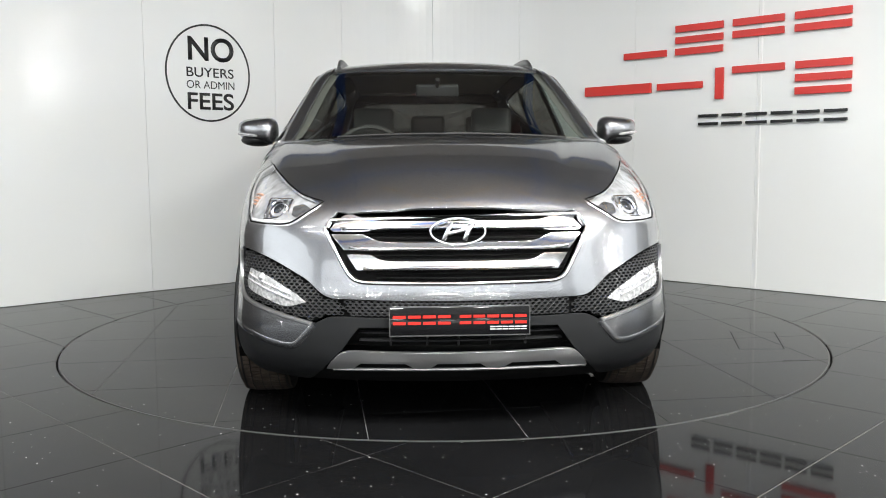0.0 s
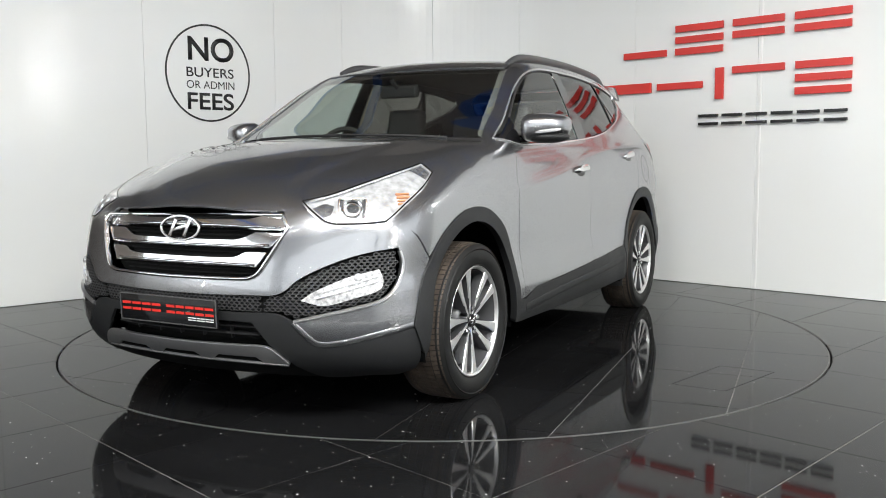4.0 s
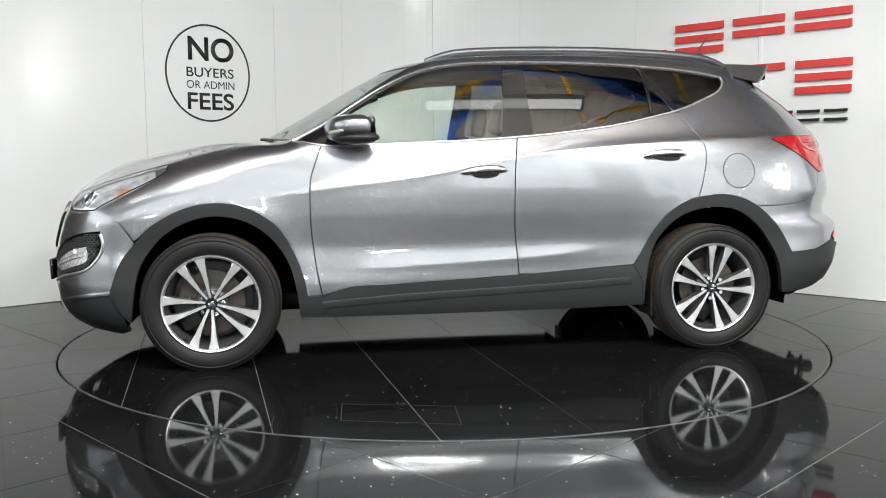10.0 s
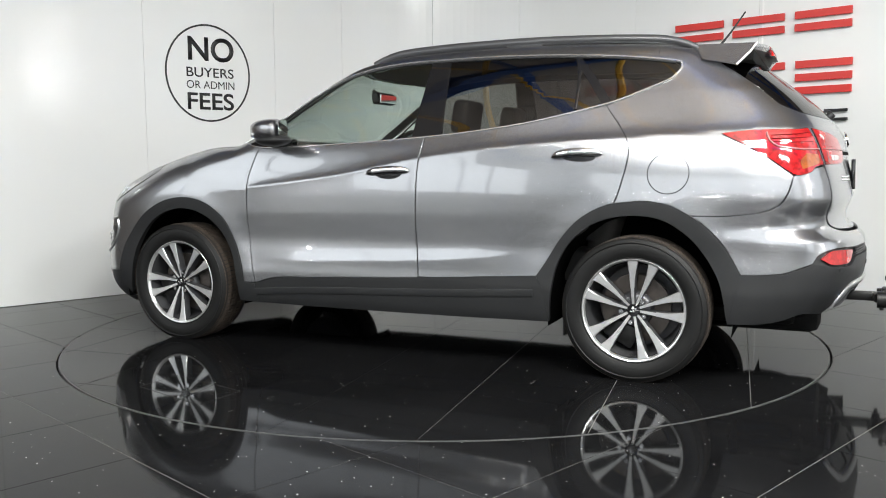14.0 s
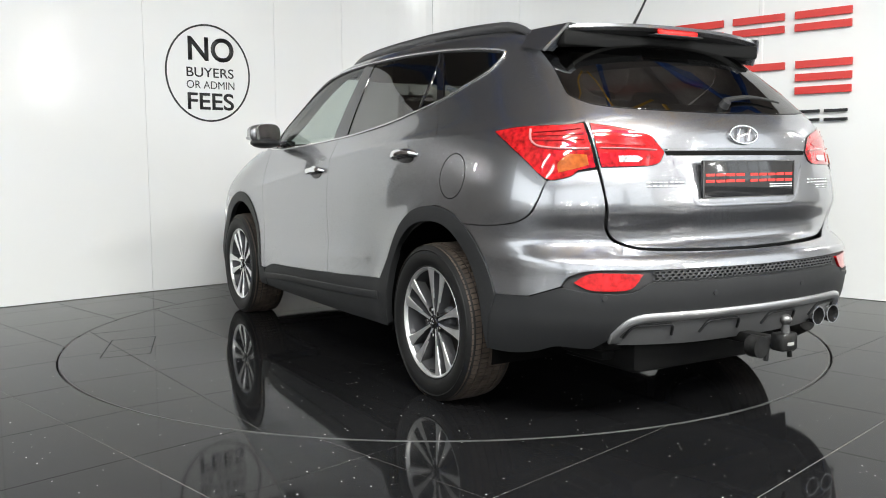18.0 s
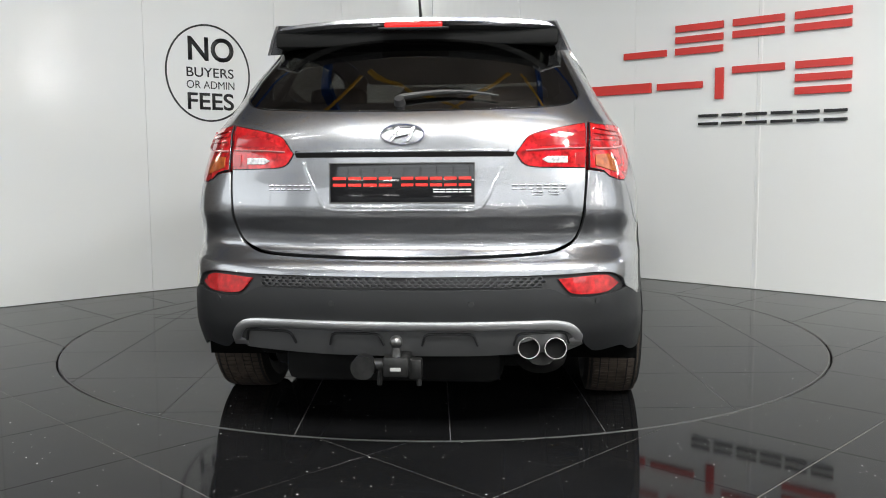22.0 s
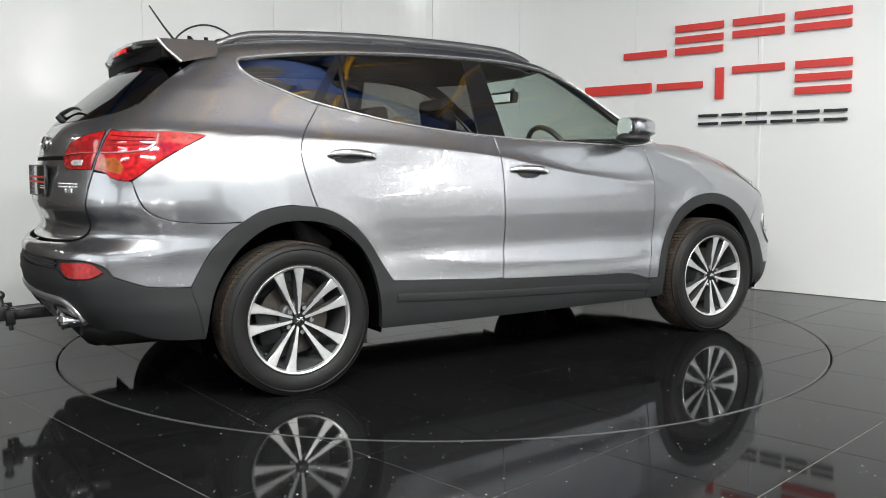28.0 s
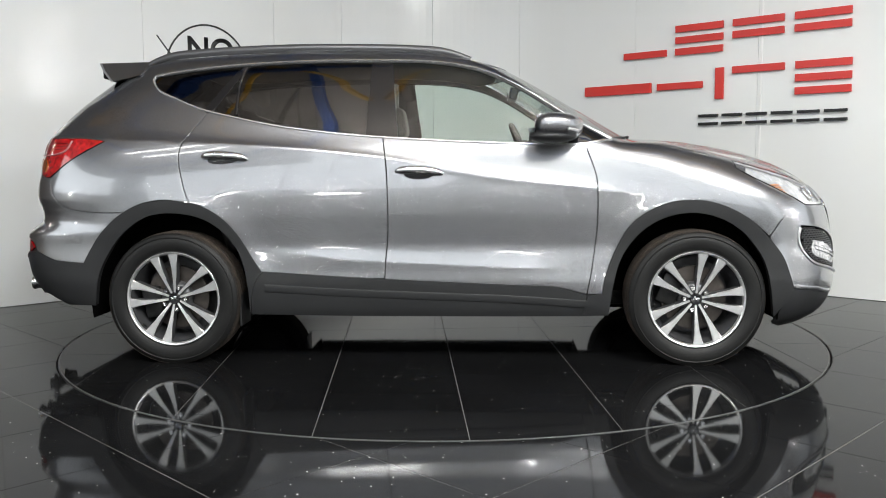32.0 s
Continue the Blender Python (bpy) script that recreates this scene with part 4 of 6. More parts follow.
panel("quarter_panel", "X", "L:" + nudge(SEAM_C, -G).replace("-1.2412,0.8120!", "-1.2412,0.848!") + " -1.351,0.859 -1.502,0.843 -1.60,0.795! -1.75,0.795 -1.90,0.812 -1.975,0.845 -2.01,0.90! -2.03,0.972! -1.93,1.045 -1.84,1.098 -1.722,1.160! -1.85,1.178 -2.04,1.183! B:0.668,1.195! 0.662,1.262 0.650,1.312! 0.612,1.42 0.578,1.53 0.552,1.585! T:-1.645,0.548! -1.4,0.572! L:-1.4,1.536! -1.485,1.524 -1.515,1.495 -1.472,1.43 -1.365,1.383 -1.25,1.335", PAINT, step=0.022, label="silver-grey rear quarter panel")
panel("side_frame", "X", "L:0.94,1.154! 0.759,1.246 0.62,1.336 0.467,1.432 0.313,1.507 0.16,1.551 -0.023,1.575 -0.267,1.585 -0.635,1.586 -0.943,1.576 -1.252,1.554 -1.396,1.536! T:-1.396,0.574! -1.0,0.585 -0.5,0.592 0,0.596 0.27,0.606 0.5,0.659 0.7,0.708 0.95,0.768!", PAINT, step=0.028, label="silver-grey windscreen pillar and roof side rail")
panel("roof", "T", "T:0.415,0! 0.40,0.2 0.35,0.4 0.28,0.588! 0,0.588 -0.5,0.586 -1.0,0.579 -1.4,0.568 -1.62,0.53! -1.63,0.3 -1.64,0!", PAINT, both=False, sym=True, step=0.04, label="silver-grey roof")
panel("bonnet", "T", "T:1.135,0! 1.12,0.25 1.075,0.5 0.99,0.70 0.935,0.782! 1.144,0.801 1.35,0.799 1.50,0.783 1.545,0.765! 1.70,0.72 1.85,0.66 1.97,0.588 2.06,0.508! 2.098,0.42 2.125,0.25 2.137,0!", PAINT, both=False, sym=True, step=0.03, label="silver-grey bonnet")
# ---- front bumper and its inserts
panel("front_bumper", "CF", "F:0,0.533! 0.20,0.535 0.40,0.539 0.475,0.542 0.515,0.560 0.575,0.612 0.69,0.672 0.775,0.702 0.836,0.714! 0.843,0.66 0.840,0.585 0.815,0.522 0.72,0.488 0.62,0.462 0.545,0.444! 0.585,0.395 0.625,0.355 0.70,0.358 0.80,0.384! L:1.838,0.408! 1.785,0.549 1.716,0.655! 1.79,0.755 1.858,0.805 1.905,0.813! F:0.80,0.810 0.732,0.802 0.638,0.805 0.568,0.847 0.505,0.888! 0.442,0.876! 0.505,0.795! 0.413,0.629 0.385,0.606 0.345,0.596 0,0.592!", PAINT, both=False, sym=True, step=0.028, label="silver-grey front bumper")


def lower_front():
    panel("bumper_cladding", "CF", "F:0,0.466! 0.325,0.467 0.48,0.468 0.545,0.440! 0.585,0.391 0.625,0.351 0.70,0.354 0.80,0.380! L:1.838,0.402! 1.80,0.33 1.765,0.25 1.752,0.205! 1.80,0.182! F:0.72,0.195 0.58,0.193 0.52,0.25! 0.44,0.345! 0.375,0.432! 0.2,0.434 0,0.434!", CLAD, both=False, sym=True, step=0.03, offset=-0.002, label="dark grey plastic lower front bumper")
    # intake, chin and grille backing carry their shade in DEEPBLACK
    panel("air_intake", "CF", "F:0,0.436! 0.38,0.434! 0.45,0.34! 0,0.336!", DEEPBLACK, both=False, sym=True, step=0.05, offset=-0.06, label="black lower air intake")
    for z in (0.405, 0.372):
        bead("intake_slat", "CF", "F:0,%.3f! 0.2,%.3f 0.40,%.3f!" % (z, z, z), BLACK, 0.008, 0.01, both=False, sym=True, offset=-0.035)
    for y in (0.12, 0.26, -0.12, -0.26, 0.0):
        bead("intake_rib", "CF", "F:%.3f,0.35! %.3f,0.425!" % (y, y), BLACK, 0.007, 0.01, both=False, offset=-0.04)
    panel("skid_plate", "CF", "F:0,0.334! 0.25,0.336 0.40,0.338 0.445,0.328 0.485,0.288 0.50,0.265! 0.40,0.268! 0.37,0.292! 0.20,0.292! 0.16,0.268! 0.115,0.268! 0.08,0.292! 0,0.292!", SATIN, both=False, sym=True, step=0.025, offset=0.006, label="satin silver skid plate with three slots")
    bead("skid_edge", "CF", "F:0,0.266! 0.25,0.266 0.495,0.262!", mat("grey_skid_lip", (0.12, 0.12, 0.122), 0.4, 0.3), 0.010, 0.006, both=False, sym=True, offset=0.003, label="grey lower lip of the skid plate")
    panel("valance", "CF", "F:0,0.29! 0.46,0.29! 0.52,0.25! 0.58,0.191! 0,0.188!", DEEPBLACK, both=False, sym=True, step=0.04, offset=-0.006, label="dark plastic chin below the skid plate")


lower_front()


def honeycomb(name, kind, text, parent, label, cell=0.0145, sym=False, both=True, offset=-0.006, wide=1.5):
    """A lattice of flattened hexagons laid on the hull within an outline."""
    pts, flags = trace(text, kind)
    line = round_off(pts, flags, not sym, 0.015)
    if sym:
        line = np.vstack([line, (line * [-1, 1])[::-1][1:-1]])
    lo, hi = line.min(0), line.max(0)
    verts, faces = [], []
    rows = int((hi[1] - lo[1]) / (cell * 0.86)) + 2
    cols = int((hi[0] - lo[0]) / (cell * wide)) + 2
    uv = []
    for r in range(rows):
        for c in range(cols):
            cx, cz = lo[0] + (c + 0.5 * (r % 2)) * cell * wide, lo[1] + r * cell * 0.80
            hexa = [(cx + cell * wide * 0.575 * math.sin(k * math.pi / 3) * q, cz + cell * 0.54 * math.cos(k * math.pi / 3) * q) for q in (1.0, 0.68) for k in range(6)]
            if inside(np.array(hexa), line).sum() >= 11:
                n = len(uv)
                uv += hexa + hexa[6:]
                for k in range(6):
                    j = (k + 1) % 6
                    faces.append((n + k, n + j, n + 6 + j, n + 6 + k))
                    faces.append((n + 6 + k, n + 6 + j, n + 12 + j, n + 12 + k))
    uv = np.array(uv)
    o, d = rays(kind, uv[:, 0], uv[:, 1])
    P = cast(o, d)
    N = gradient(P)
    depth = np.tile(np.r_[np.zeros(6), np.zeros(6), np.full(6, 0.012)], len(uv) // 18)
    P = P + N * (offset - depth)[:, None]
    twin(name, P, faces, mat("dark_grey_mesh", (0.035, 0.035, 0.037), 0.4, vary=0.05), parent or CAR, None, label, both)


POCKET = "F:0.43,0.478! 0.50,0.474 0.545,0.449! 0.62,0.465 0.72,0.491 0.812,0.525 0.836,0.585 0.839,0.66 0.832,0.708! 0.775,0.698 0.69,0.668 0.575,0.608 0.515,0.556 0.475,0.537 0.43,0.535!"
# recess backings take the shaded black, so the mesh stands out
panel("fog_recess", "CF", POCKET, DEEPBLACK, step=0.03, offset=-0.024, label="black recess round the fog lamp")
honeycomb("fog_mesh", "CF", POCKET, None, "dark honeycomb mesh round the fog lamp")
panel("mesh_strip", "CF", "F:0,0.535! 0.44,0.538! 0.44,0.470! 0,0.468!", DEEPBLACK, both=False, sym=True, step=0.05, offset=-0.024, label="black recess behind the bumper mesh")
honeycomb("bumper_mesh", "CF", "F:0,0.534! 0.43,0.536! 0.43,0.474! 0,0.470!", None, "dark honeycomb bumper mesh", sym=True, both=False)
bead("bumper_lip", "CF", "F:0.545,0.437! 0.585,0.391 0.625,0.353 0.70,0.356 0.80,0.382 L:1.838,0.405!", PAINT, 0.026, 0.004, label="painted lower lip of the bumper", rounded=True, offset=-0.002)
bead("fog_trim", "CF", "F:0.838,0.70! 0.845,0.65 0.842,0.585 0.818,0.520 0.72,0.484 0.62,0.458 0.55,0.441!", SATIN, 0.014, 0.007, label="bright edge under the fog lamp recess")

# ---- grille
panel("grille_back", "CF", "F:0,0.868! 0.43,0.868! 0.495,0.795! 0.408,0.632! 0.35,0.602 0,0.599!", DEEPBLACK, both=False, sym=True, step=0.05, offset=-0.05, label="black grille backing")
bead("grille_frame", "CF", "F:0,0.596! 0.345,0.600 0.385,0.609 0.411,0.632 0.458,0.715 0.499,0.795! 0.462,0.842!", CHROME, 0.016, 0.010, both=False, sym=True, offset=0.002, label="chrome grille surround", rounded=True)
for shape, low in (("F:0,0.828! 0.10,0.828 0.30,0.830 0.36,0.842 0.405,0.857! 0.44,0.845 0.482,0.800! 0.47,0.792! 0.36,0.792 0.30,0.799 0,0.801!", "F:0,0.804! 0.20,0.804 0.31,0.801 0.46,0.799!"),
                   ("F:0,0.747! 0.25,0.748 0.30,0.753 0.36,0.779! 0.478,0.779! 0.43,0.724! 0.36,0.722 0.30,0.721 0,0.722!", "F:0,0.725! 0.20,0.725 0.30,0.724 0.36,0.726 0.425,0.730!"),
                   ("F:0,0.678! 0.25,0.679 0.29,0.684 0.33,0.703! 0.418,0.703! 0.38,0.648! 0.30,0.650 0,0.652!", "F:0,0.656! 0.20,0.656 0.30,0.654 0.376,0.654!")):
    panel("grille_bar", "CF", shape, CHROME, both=False, sym=True, step=0.03, edge=0.01, offset=-0.010, thick=0.03, fold=0.008, label="broad chrome grille bar")
    bead("bar_edge", "CF", low, CHROME, 0.012, 0.007, both=False, sym=True, offset=-0.008, rounded=True, label="chrome lower edge of a grille bar")
for z in np.arange(0.62, 0.86, 0.017):
    hw = np.interp(z, [0.6, 0.64, 0.795, 0.87], [0.33, 0.40, 0.475, 0.42])
    bead("grille_slat", "CF", "F:0,%.3f! 0.2,%.3f %.3f,%.3f!" % (z, z, hw, z), DEEPBLACK, 0.004, 0.006, both=False, sym=True, offset=-0.036, step=0.06)


def oval_badge(name, centre, normal, rx, rz, roll=0.0):
    """An oval chrome ring with one slanted stroke on a dark ground."""
    n = normal.normalized()
    up = (Vector((0, 0, 1)) - n * n.z).normalized()
    side = up.cross(n)
    m = Matrix(((side.x, up.x, n.x, centre.x), (side.y, up.y, n.y, centre.y), (side.z, up.z, n.z, centre.z), (0, 0, 0, 1)))
    bm = bmesh.new()
    k = 48
    rings = []
    for w, h in ((1.0, 0), (1.0, 0.004), (0.95, 0.008), (0.86, 0.008), (0.80, 0.003), (0.80, 0)):
        rings.append([bm.verts.new(m @ Vector(((rx - (1 - w) * rz) * math.cos(a), (rz - (1 - w) * rz) * math.sin(a), h))) for a in [2 * math.pi * i / k for i in range(k)]])
    for a, b in zip(rings, rings[1:]):
        for i in range(k):
            bm.faces.new((a[i], a[(i + 1) % k], b[(i + 1) % k], b[i]))
    ring = part(name, bm, CHROME, CAR, "oval chrome badge")
    for dx in (-0.36, 0.36):
        bm = bmesh.new()
        box(bm, -0.075 * rx, 0.075 * rx, -rz * 0.70, rz * 0.70, 0.001, 0.007, 0.002, m @ Matrix.Translation((dx * rx, 0, 0)) @ pose(0, 0, 0, 0, 0, -24))
        part("badge_stroke", bm, CHROME, ring)
    bm = bmesh.new()
    box(bm, -0.36 * rx, 0.36 * rx, -rz * 0.13, rz * 0.13, 0.001, 0.006, 0.002, m @ pose(0, 0, 0, 0, 0, 14))
    part("badge_stroke", bm, CHROME, ring)


p, n = at_hull("F", 0, 0.788, -0.004)
oval_badge("front_badge", p, Vector((0.97, 0, 0.12)), 0.108, 0.054)


def number_plate(name, centre, heading, pitch, w, h):
    """A black show plate with a chrome rim and rows of red and white bars."""
    plate = new(name)
    plate.parent = CAR
    plate.matrix_basis = Matrix.Translation(centre) @ pose(0, 0, 0, 0, 0, heading) @ pose(0, 0, 0, 0, pitch, 0)
    bm = bmesh.new()
    box(bm, -0.008, 0.006, -w / 2, w / 2, -h / 2, h / 2, 0.004)
    part("plate", bm, GLOSSBLACK, plate, "gloss black show plate")
    bm = bmesh.new()
    for a, b, c, d in ((-w / 2, w / 2, h / 2 - 0.004, h / 2), (-w / 2, w / 2, -h / 2, -h / 2 + 0.004), (-w / 2, -w / 2 + 0.004, -h / 2, h / 2), (w / 2 - 0.004, w / 2, -h / 2, h / 2)):
        box(bm, 0.005, 0.008, a, b, c, d)
    part("plate_rim", bm, mat("plate_rim_grey", (0.07, 0.07, 0.07), 0.4), plate, "thin grey rim")
    s = w / 0.52
    def bars(y0, y1, z0, z1, k, material, gap):
        e = np.linspace(y0, y1, k + 1)
        for a, b in zip(e, e[1:]):
            bm = bmesh.new()
            t = (z1 - z0) * 0.3
            box(bm, 0.0055, 0.0075, a + gap, b - gap, z1 - t, z1)
            box(bm, 0.0055, 0.0075, a + gap, b - gap, z0, z0 + t)
            part("plate_bar", bm, material, plate, smooth=False)
    bars(-0.25 * s, -0.03 * s, -0.012, 0.022, 4, REDSIGN, 0.004)
    bars(-0.005 * s, 0.25 * s, -0.012, 0.022, 5, REDSIGN, 0.004)
    bars(0.11 * s, 0.248 * s, -0.034, -0.021, 6, WHITEBAR, 0.002)
    return plate


p, n = at_hull("F", 0, 0.465, 0.024)
number_plate("front_plate", p, 0, 2, 0.52, 0.112)

# ---- lamps
DARKCHROME = mat("dark_chrome", (0.25, 0.25, 0.26), 0.2, 0.7, vary=0.4, scale=50)
HEADLIGHT = "F:0.508,0.897! 0.573,0.856 0.641,0.815 0.732,0.811 0.80,0.816 L:1.905,0.820 1.779,0.888 1.658,0.947 1.555,1.003! T:1.549,0.766! 1.70,0.7215 1.85,0.6615 1.97,0.5895"
for k, side in enumerate((1, -1)):
    lamp = new("headlight")
    lamp.parent = CAR
    tagged(lamp, "clear headlight with a chrome reflector")
    for nm, off, mt, lb, th in (("housing", -0.016, LAMPSILVER, "bright reflector housing", 0.01), ("cover", 0.001, GLASS_LENS, "clear lamp cover", 0.006)):
        obs = panel(nm, "CF", HEADLIGHT, mt, lamp, offset=off, thick=th, step=0.025, both=True, label=lb)
        keep = obs[k]
        bpy.data.objects.remove(obs[1 - k])
        if nm == "cover":
            keep.visible_shadow = False

    def lamp_bit(nm, bm, mt, lb=""):
        if side < 0:
            for v in bm.verts:
                v.co.y *= -1
        part(nm, bm, mt, lamp, lb)
    p, n = at_hull("F", 0.700, 0.876, -0.022)
    c = Vector(p)
    fw = (Vector(n) * 0.7 + Vector((0.95, 0.30, 0.0)).normalized() * 0.3).normalized()
    rotm = fw.to_track_quat("Y", "Z").to_matrix().to_4x4()
    bm = bmesh.new()
    revolve(bm, [(0.040, -0.05), (0.043, 0.010), (0.039, 0.014), (0.033, 0.010), (0.031, 0.0)], 32, Matrix.Translation(c) @ rotm)
    lamp_bit("projector_ring", bm, CHROME, "chrome projector ring")
    bm = bmesh.new()
    bmesh.ops.create_uvsphere(bm, u_segments=20, v_segments=12, radius=0.032, matrix=Matrix.Translation(c - fw * 0.016))
    lamp_bit("projector_lens", bm, mat("dark_lens", (0.02, 0.022, 0.025), 0.03, coat=1.0), "dark glass projector lens")
    bm = bmesh.new()
    for dy, dz, w, h in ((0, 0.046, 0.053, 0.004), (0, -0.046, 0.053, 0.004), (-0.053, 0, 0.004, 0.044), (0.053, 0, 0.004, 0.044)):
        box(bm, dy - w, dy + w, -0.02, 0.010, dz - h, dz + h, 0.002, Matrix.Translation(c) @ rotm)
    lamp_bit("bezel", bm, CHROME, "square chrome bezel")
    bm = bmesh.new()
    for dy in (-0.047, 0.047):
        box(bm, dy - 0.010, dy + 0.010, -0.02, 0.004, -0.042, 0.042, 0.002, Matrix.Translation(c) @ rotm)
    lamp_bit("bezel_shade", bm, mat("lamp_shade_grey", (0.06, 0.06, 0.065), 0.35), "dark shades beside the projector")
    for i in range(4):
        bm = bmesh.new()
        p, n = at_hull("L", 1.765 + 0.007 * i, 0.925 - 0.013 * i, -0.010)
        box(bm, -0.01, 0.002, -0.030, 0.030, -0.004, 0.004, 0.002, Matrix.Translation(p) @ Vector(n).to_track_quat("X", "Z").to_matrix().to_4x4())
        lamp_bit("indicator", bm, mat("pale_amber", (0.52, 0.22, 0.10), 0.2, coat=1.0), "pale amber corner indicator")
    for nm, text, mt, lb in (("side_reflector", "F:0.556,0.872! 0.59,0.892 0.628,0.884! 0.634,0.850! 0.61,0.842 0.585,0.852", DARKCHROME, "dark triangular inner reflector"),
                             ("rear_tip", "T:1.56,0.768! L:1.565,0.998! 1.60,0.975! T:1.62,0.750!", DARKCHROME, "dark rear tip of the lamp")):
        obs = panel(nm, "CF", text, mt, lamp, offset=-0.010, thick=0.004, step=0.02, label=lb)
        bpy.data.objects.remove(obs[1 - k])
    obs = bead("lamp_gap", "CF", HEADLIGHT, GAPBLACK, 0.006, 0.002, lamp, closed=True, offset=-0.001)
    bpy.data.objects.remove(obs[1 - k])
    obs = bead("lamp_rim", "CF", HEADLIGHT, LAMPSILVER, 0.016, 0.003, lamp, closed=True, offset=-0.006, label="bright rim inside the lamp cover")
    bpy.data.objects.remove(obs[1 - k])
for nm, text in (("running_light", "F:0.545,0.868! 0.60,0.832 0.645,0.822 0.735,0.820 0.80,0.826!"),):
    bead(nm, "CF", text, mat("white_light_band", (0.85, 0.85, 0.86), 0.2, coat=1.0), 0.014, 0.004, offset=-0.008, step=0.015, rounded=True, label="white light band along the lamp's lower edge")
FOG = "F:0.575,0.522! 0.62,0.556 0.72,0.608 0.800,0.634! 0.812,0.59 0.806,0.556 0.74,0.528 0.655,0.503"
panel("fog_lamp", "CF", FOG, CLEARPLASTIC, step=0.02, offset=-0.004, thick=0.03, label="clear ribbed fog lamp")
for dz in (0.0, 0.02):
    bead("fog_rib", "CF", "F:0.63,%.3f! 0.72,%.3f 0.80,%.3f!" % (0.53 + dz, 0.56 + dz, 0.59 + dz), LAMPSILVER, 0.006, 0.004, offset=-0.002)
for k in (1, -1):
    bm = bmesh.new()
    p, n = at_hull("F", 0.76 * k, 0.605, 0.0)
    bmesh.ops.create_uvsphere(bm, u_segments=16, v_segments=10, radius=0.02, matrix=Matrix.Translation(p - n * 0.012))
    part("fog_bulb", bm, LAMPSILVER, CAR, "round bright fog lamp bulb")

# ---- arch and sill cladding
panel("front_arch_trim", "L", "L:1.838,0.402! 1.785,0.549 1.708,0.652 1.603,0.752 1.457,0.824 1.31,0.846 1.165,0.820 1.024,0.732 0.940,0.60 0.885,0.45 0.870,0.370! 0.80,0.362! 0.79,0.32 0.778,0.258! " + back_to_front(ARCH_F_IN) + " 1.80,0.33", CLAD, offset=0.007, thick=0.035, step=0.03, label="dark grey plastic wheel arch trim")
panel("sill_trim", "L", "L:0.793,0.362! 0.646,0.405 0.439,0.414 0.022,0.432 -0.307,0.449 -0.607,0.467 -0.873,0.483! -0.92,0.40 -0.935,0.262! -0.5,0.256 0.2,0.254 0.774,0.256!", CLAD, offset=0.004, thick=0.03, step=0.035, label="dark grey plastic sill trim")
panel("rear_arch_trim", "L", "L:" + nudge(ARCH_R, 0, -0.003).replace("-0.8770,0.4840!", "-0.877,0.484!") + " -1.80,0.42 -1.777,0.302! " + back_to_front(ARCH_R_IN) + " -0.922,0.40", CLAD, offset=0.007, thick=0.035, step=0.03, label="dark grey plastic wheel arch trim")
bead("sill_edge", "L", "L:0.80,0.318! 0.4,0.345 0,0.36 -0.5,0.38 -0.86,0.40!", CLAD, 0.04, 0.003, offset=0.006, rounded=True)
# wheel housings, underbody and floor keep the view closed below
for x in (1.33, -1.36):
    for side in (1, -1):
        bm = bmesh.new()
        prof = []
        for i in range(15):
            a = math.pi * (i / 14) * 1.16 - 0.08 * math.pi
            prof.append((x + 0.445 * math.cos(a), 0.345 + 0.445 * math.sin(a)))
        rows = [[bm.verts.new((px, side * y, pz)) for px, pz in prof] for y in (0.90, 0.52)]
        for i in range(14):
            bm.faces.new((rows[0][i], rows[0][i + 1], rows[1][i + 1], rows[1][i]))
        bm.faces.new(rows[1])
        r = bmesh.ops.solidify(bm, geom=bm.faces[:], thickness=0.006)
        part("wheel_housing", bm, mat("black_felt", (0.006, 0.006, 0.006), 0.95, spec=0.05), CAR, "black plastic wheel housing")
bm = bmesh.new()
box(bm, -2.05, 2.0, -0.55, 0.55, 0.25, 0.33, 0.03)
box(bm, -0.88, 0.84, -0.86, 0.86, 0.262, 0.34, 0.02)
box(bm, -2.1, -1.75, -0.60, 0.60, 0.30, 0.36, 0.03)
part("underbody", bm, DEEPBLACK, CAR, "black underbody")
# dark block added to close the bright gap under the boot
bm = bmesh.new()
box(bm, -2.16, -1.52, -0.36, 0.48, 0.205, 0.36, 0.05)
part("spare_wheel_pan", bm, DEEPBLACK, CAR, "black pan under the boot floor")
bm = bmesh.new()
tube(bm, [(-2.20, -0.50, 0.33), (-2.10, -0.50, 0.31), (-1.75, -0.50, 0.30), (-1.60, -0.48, 0.31)], [0.05, 0.10, 0.10, 0.05], 14, flat=0.7)
part("silencer", bm, DARKEXHAUST, CAR, "dull steel exhaust silencer")
bm = bmesh.new()
tube(bm, [(1.35, -0.7, 0.34), (1.35, 0.7, 0.34)], 0.035, 10)
part("axle", bm, DEEPBLACK, CAR, "dark axle beam")
bm = bmesh.new()
tube(bm, [(-1.35, -0.7, 0.34), (-1.35, 0.7, 0.34)], 0.045, 10)
part("axle", bm, DEEPBLACK, CAR, "dark axle beam")
for side in (1, -1):
    bm = bmesh.new()
    box(bm, -1.01, -1.0, side * 0.80 - 0.09, side * 0.80 + 0.09, 0.19, 0.36, 0.002)
    part("mud_flap", bm, BLACK, CAR, "small black mud flap")

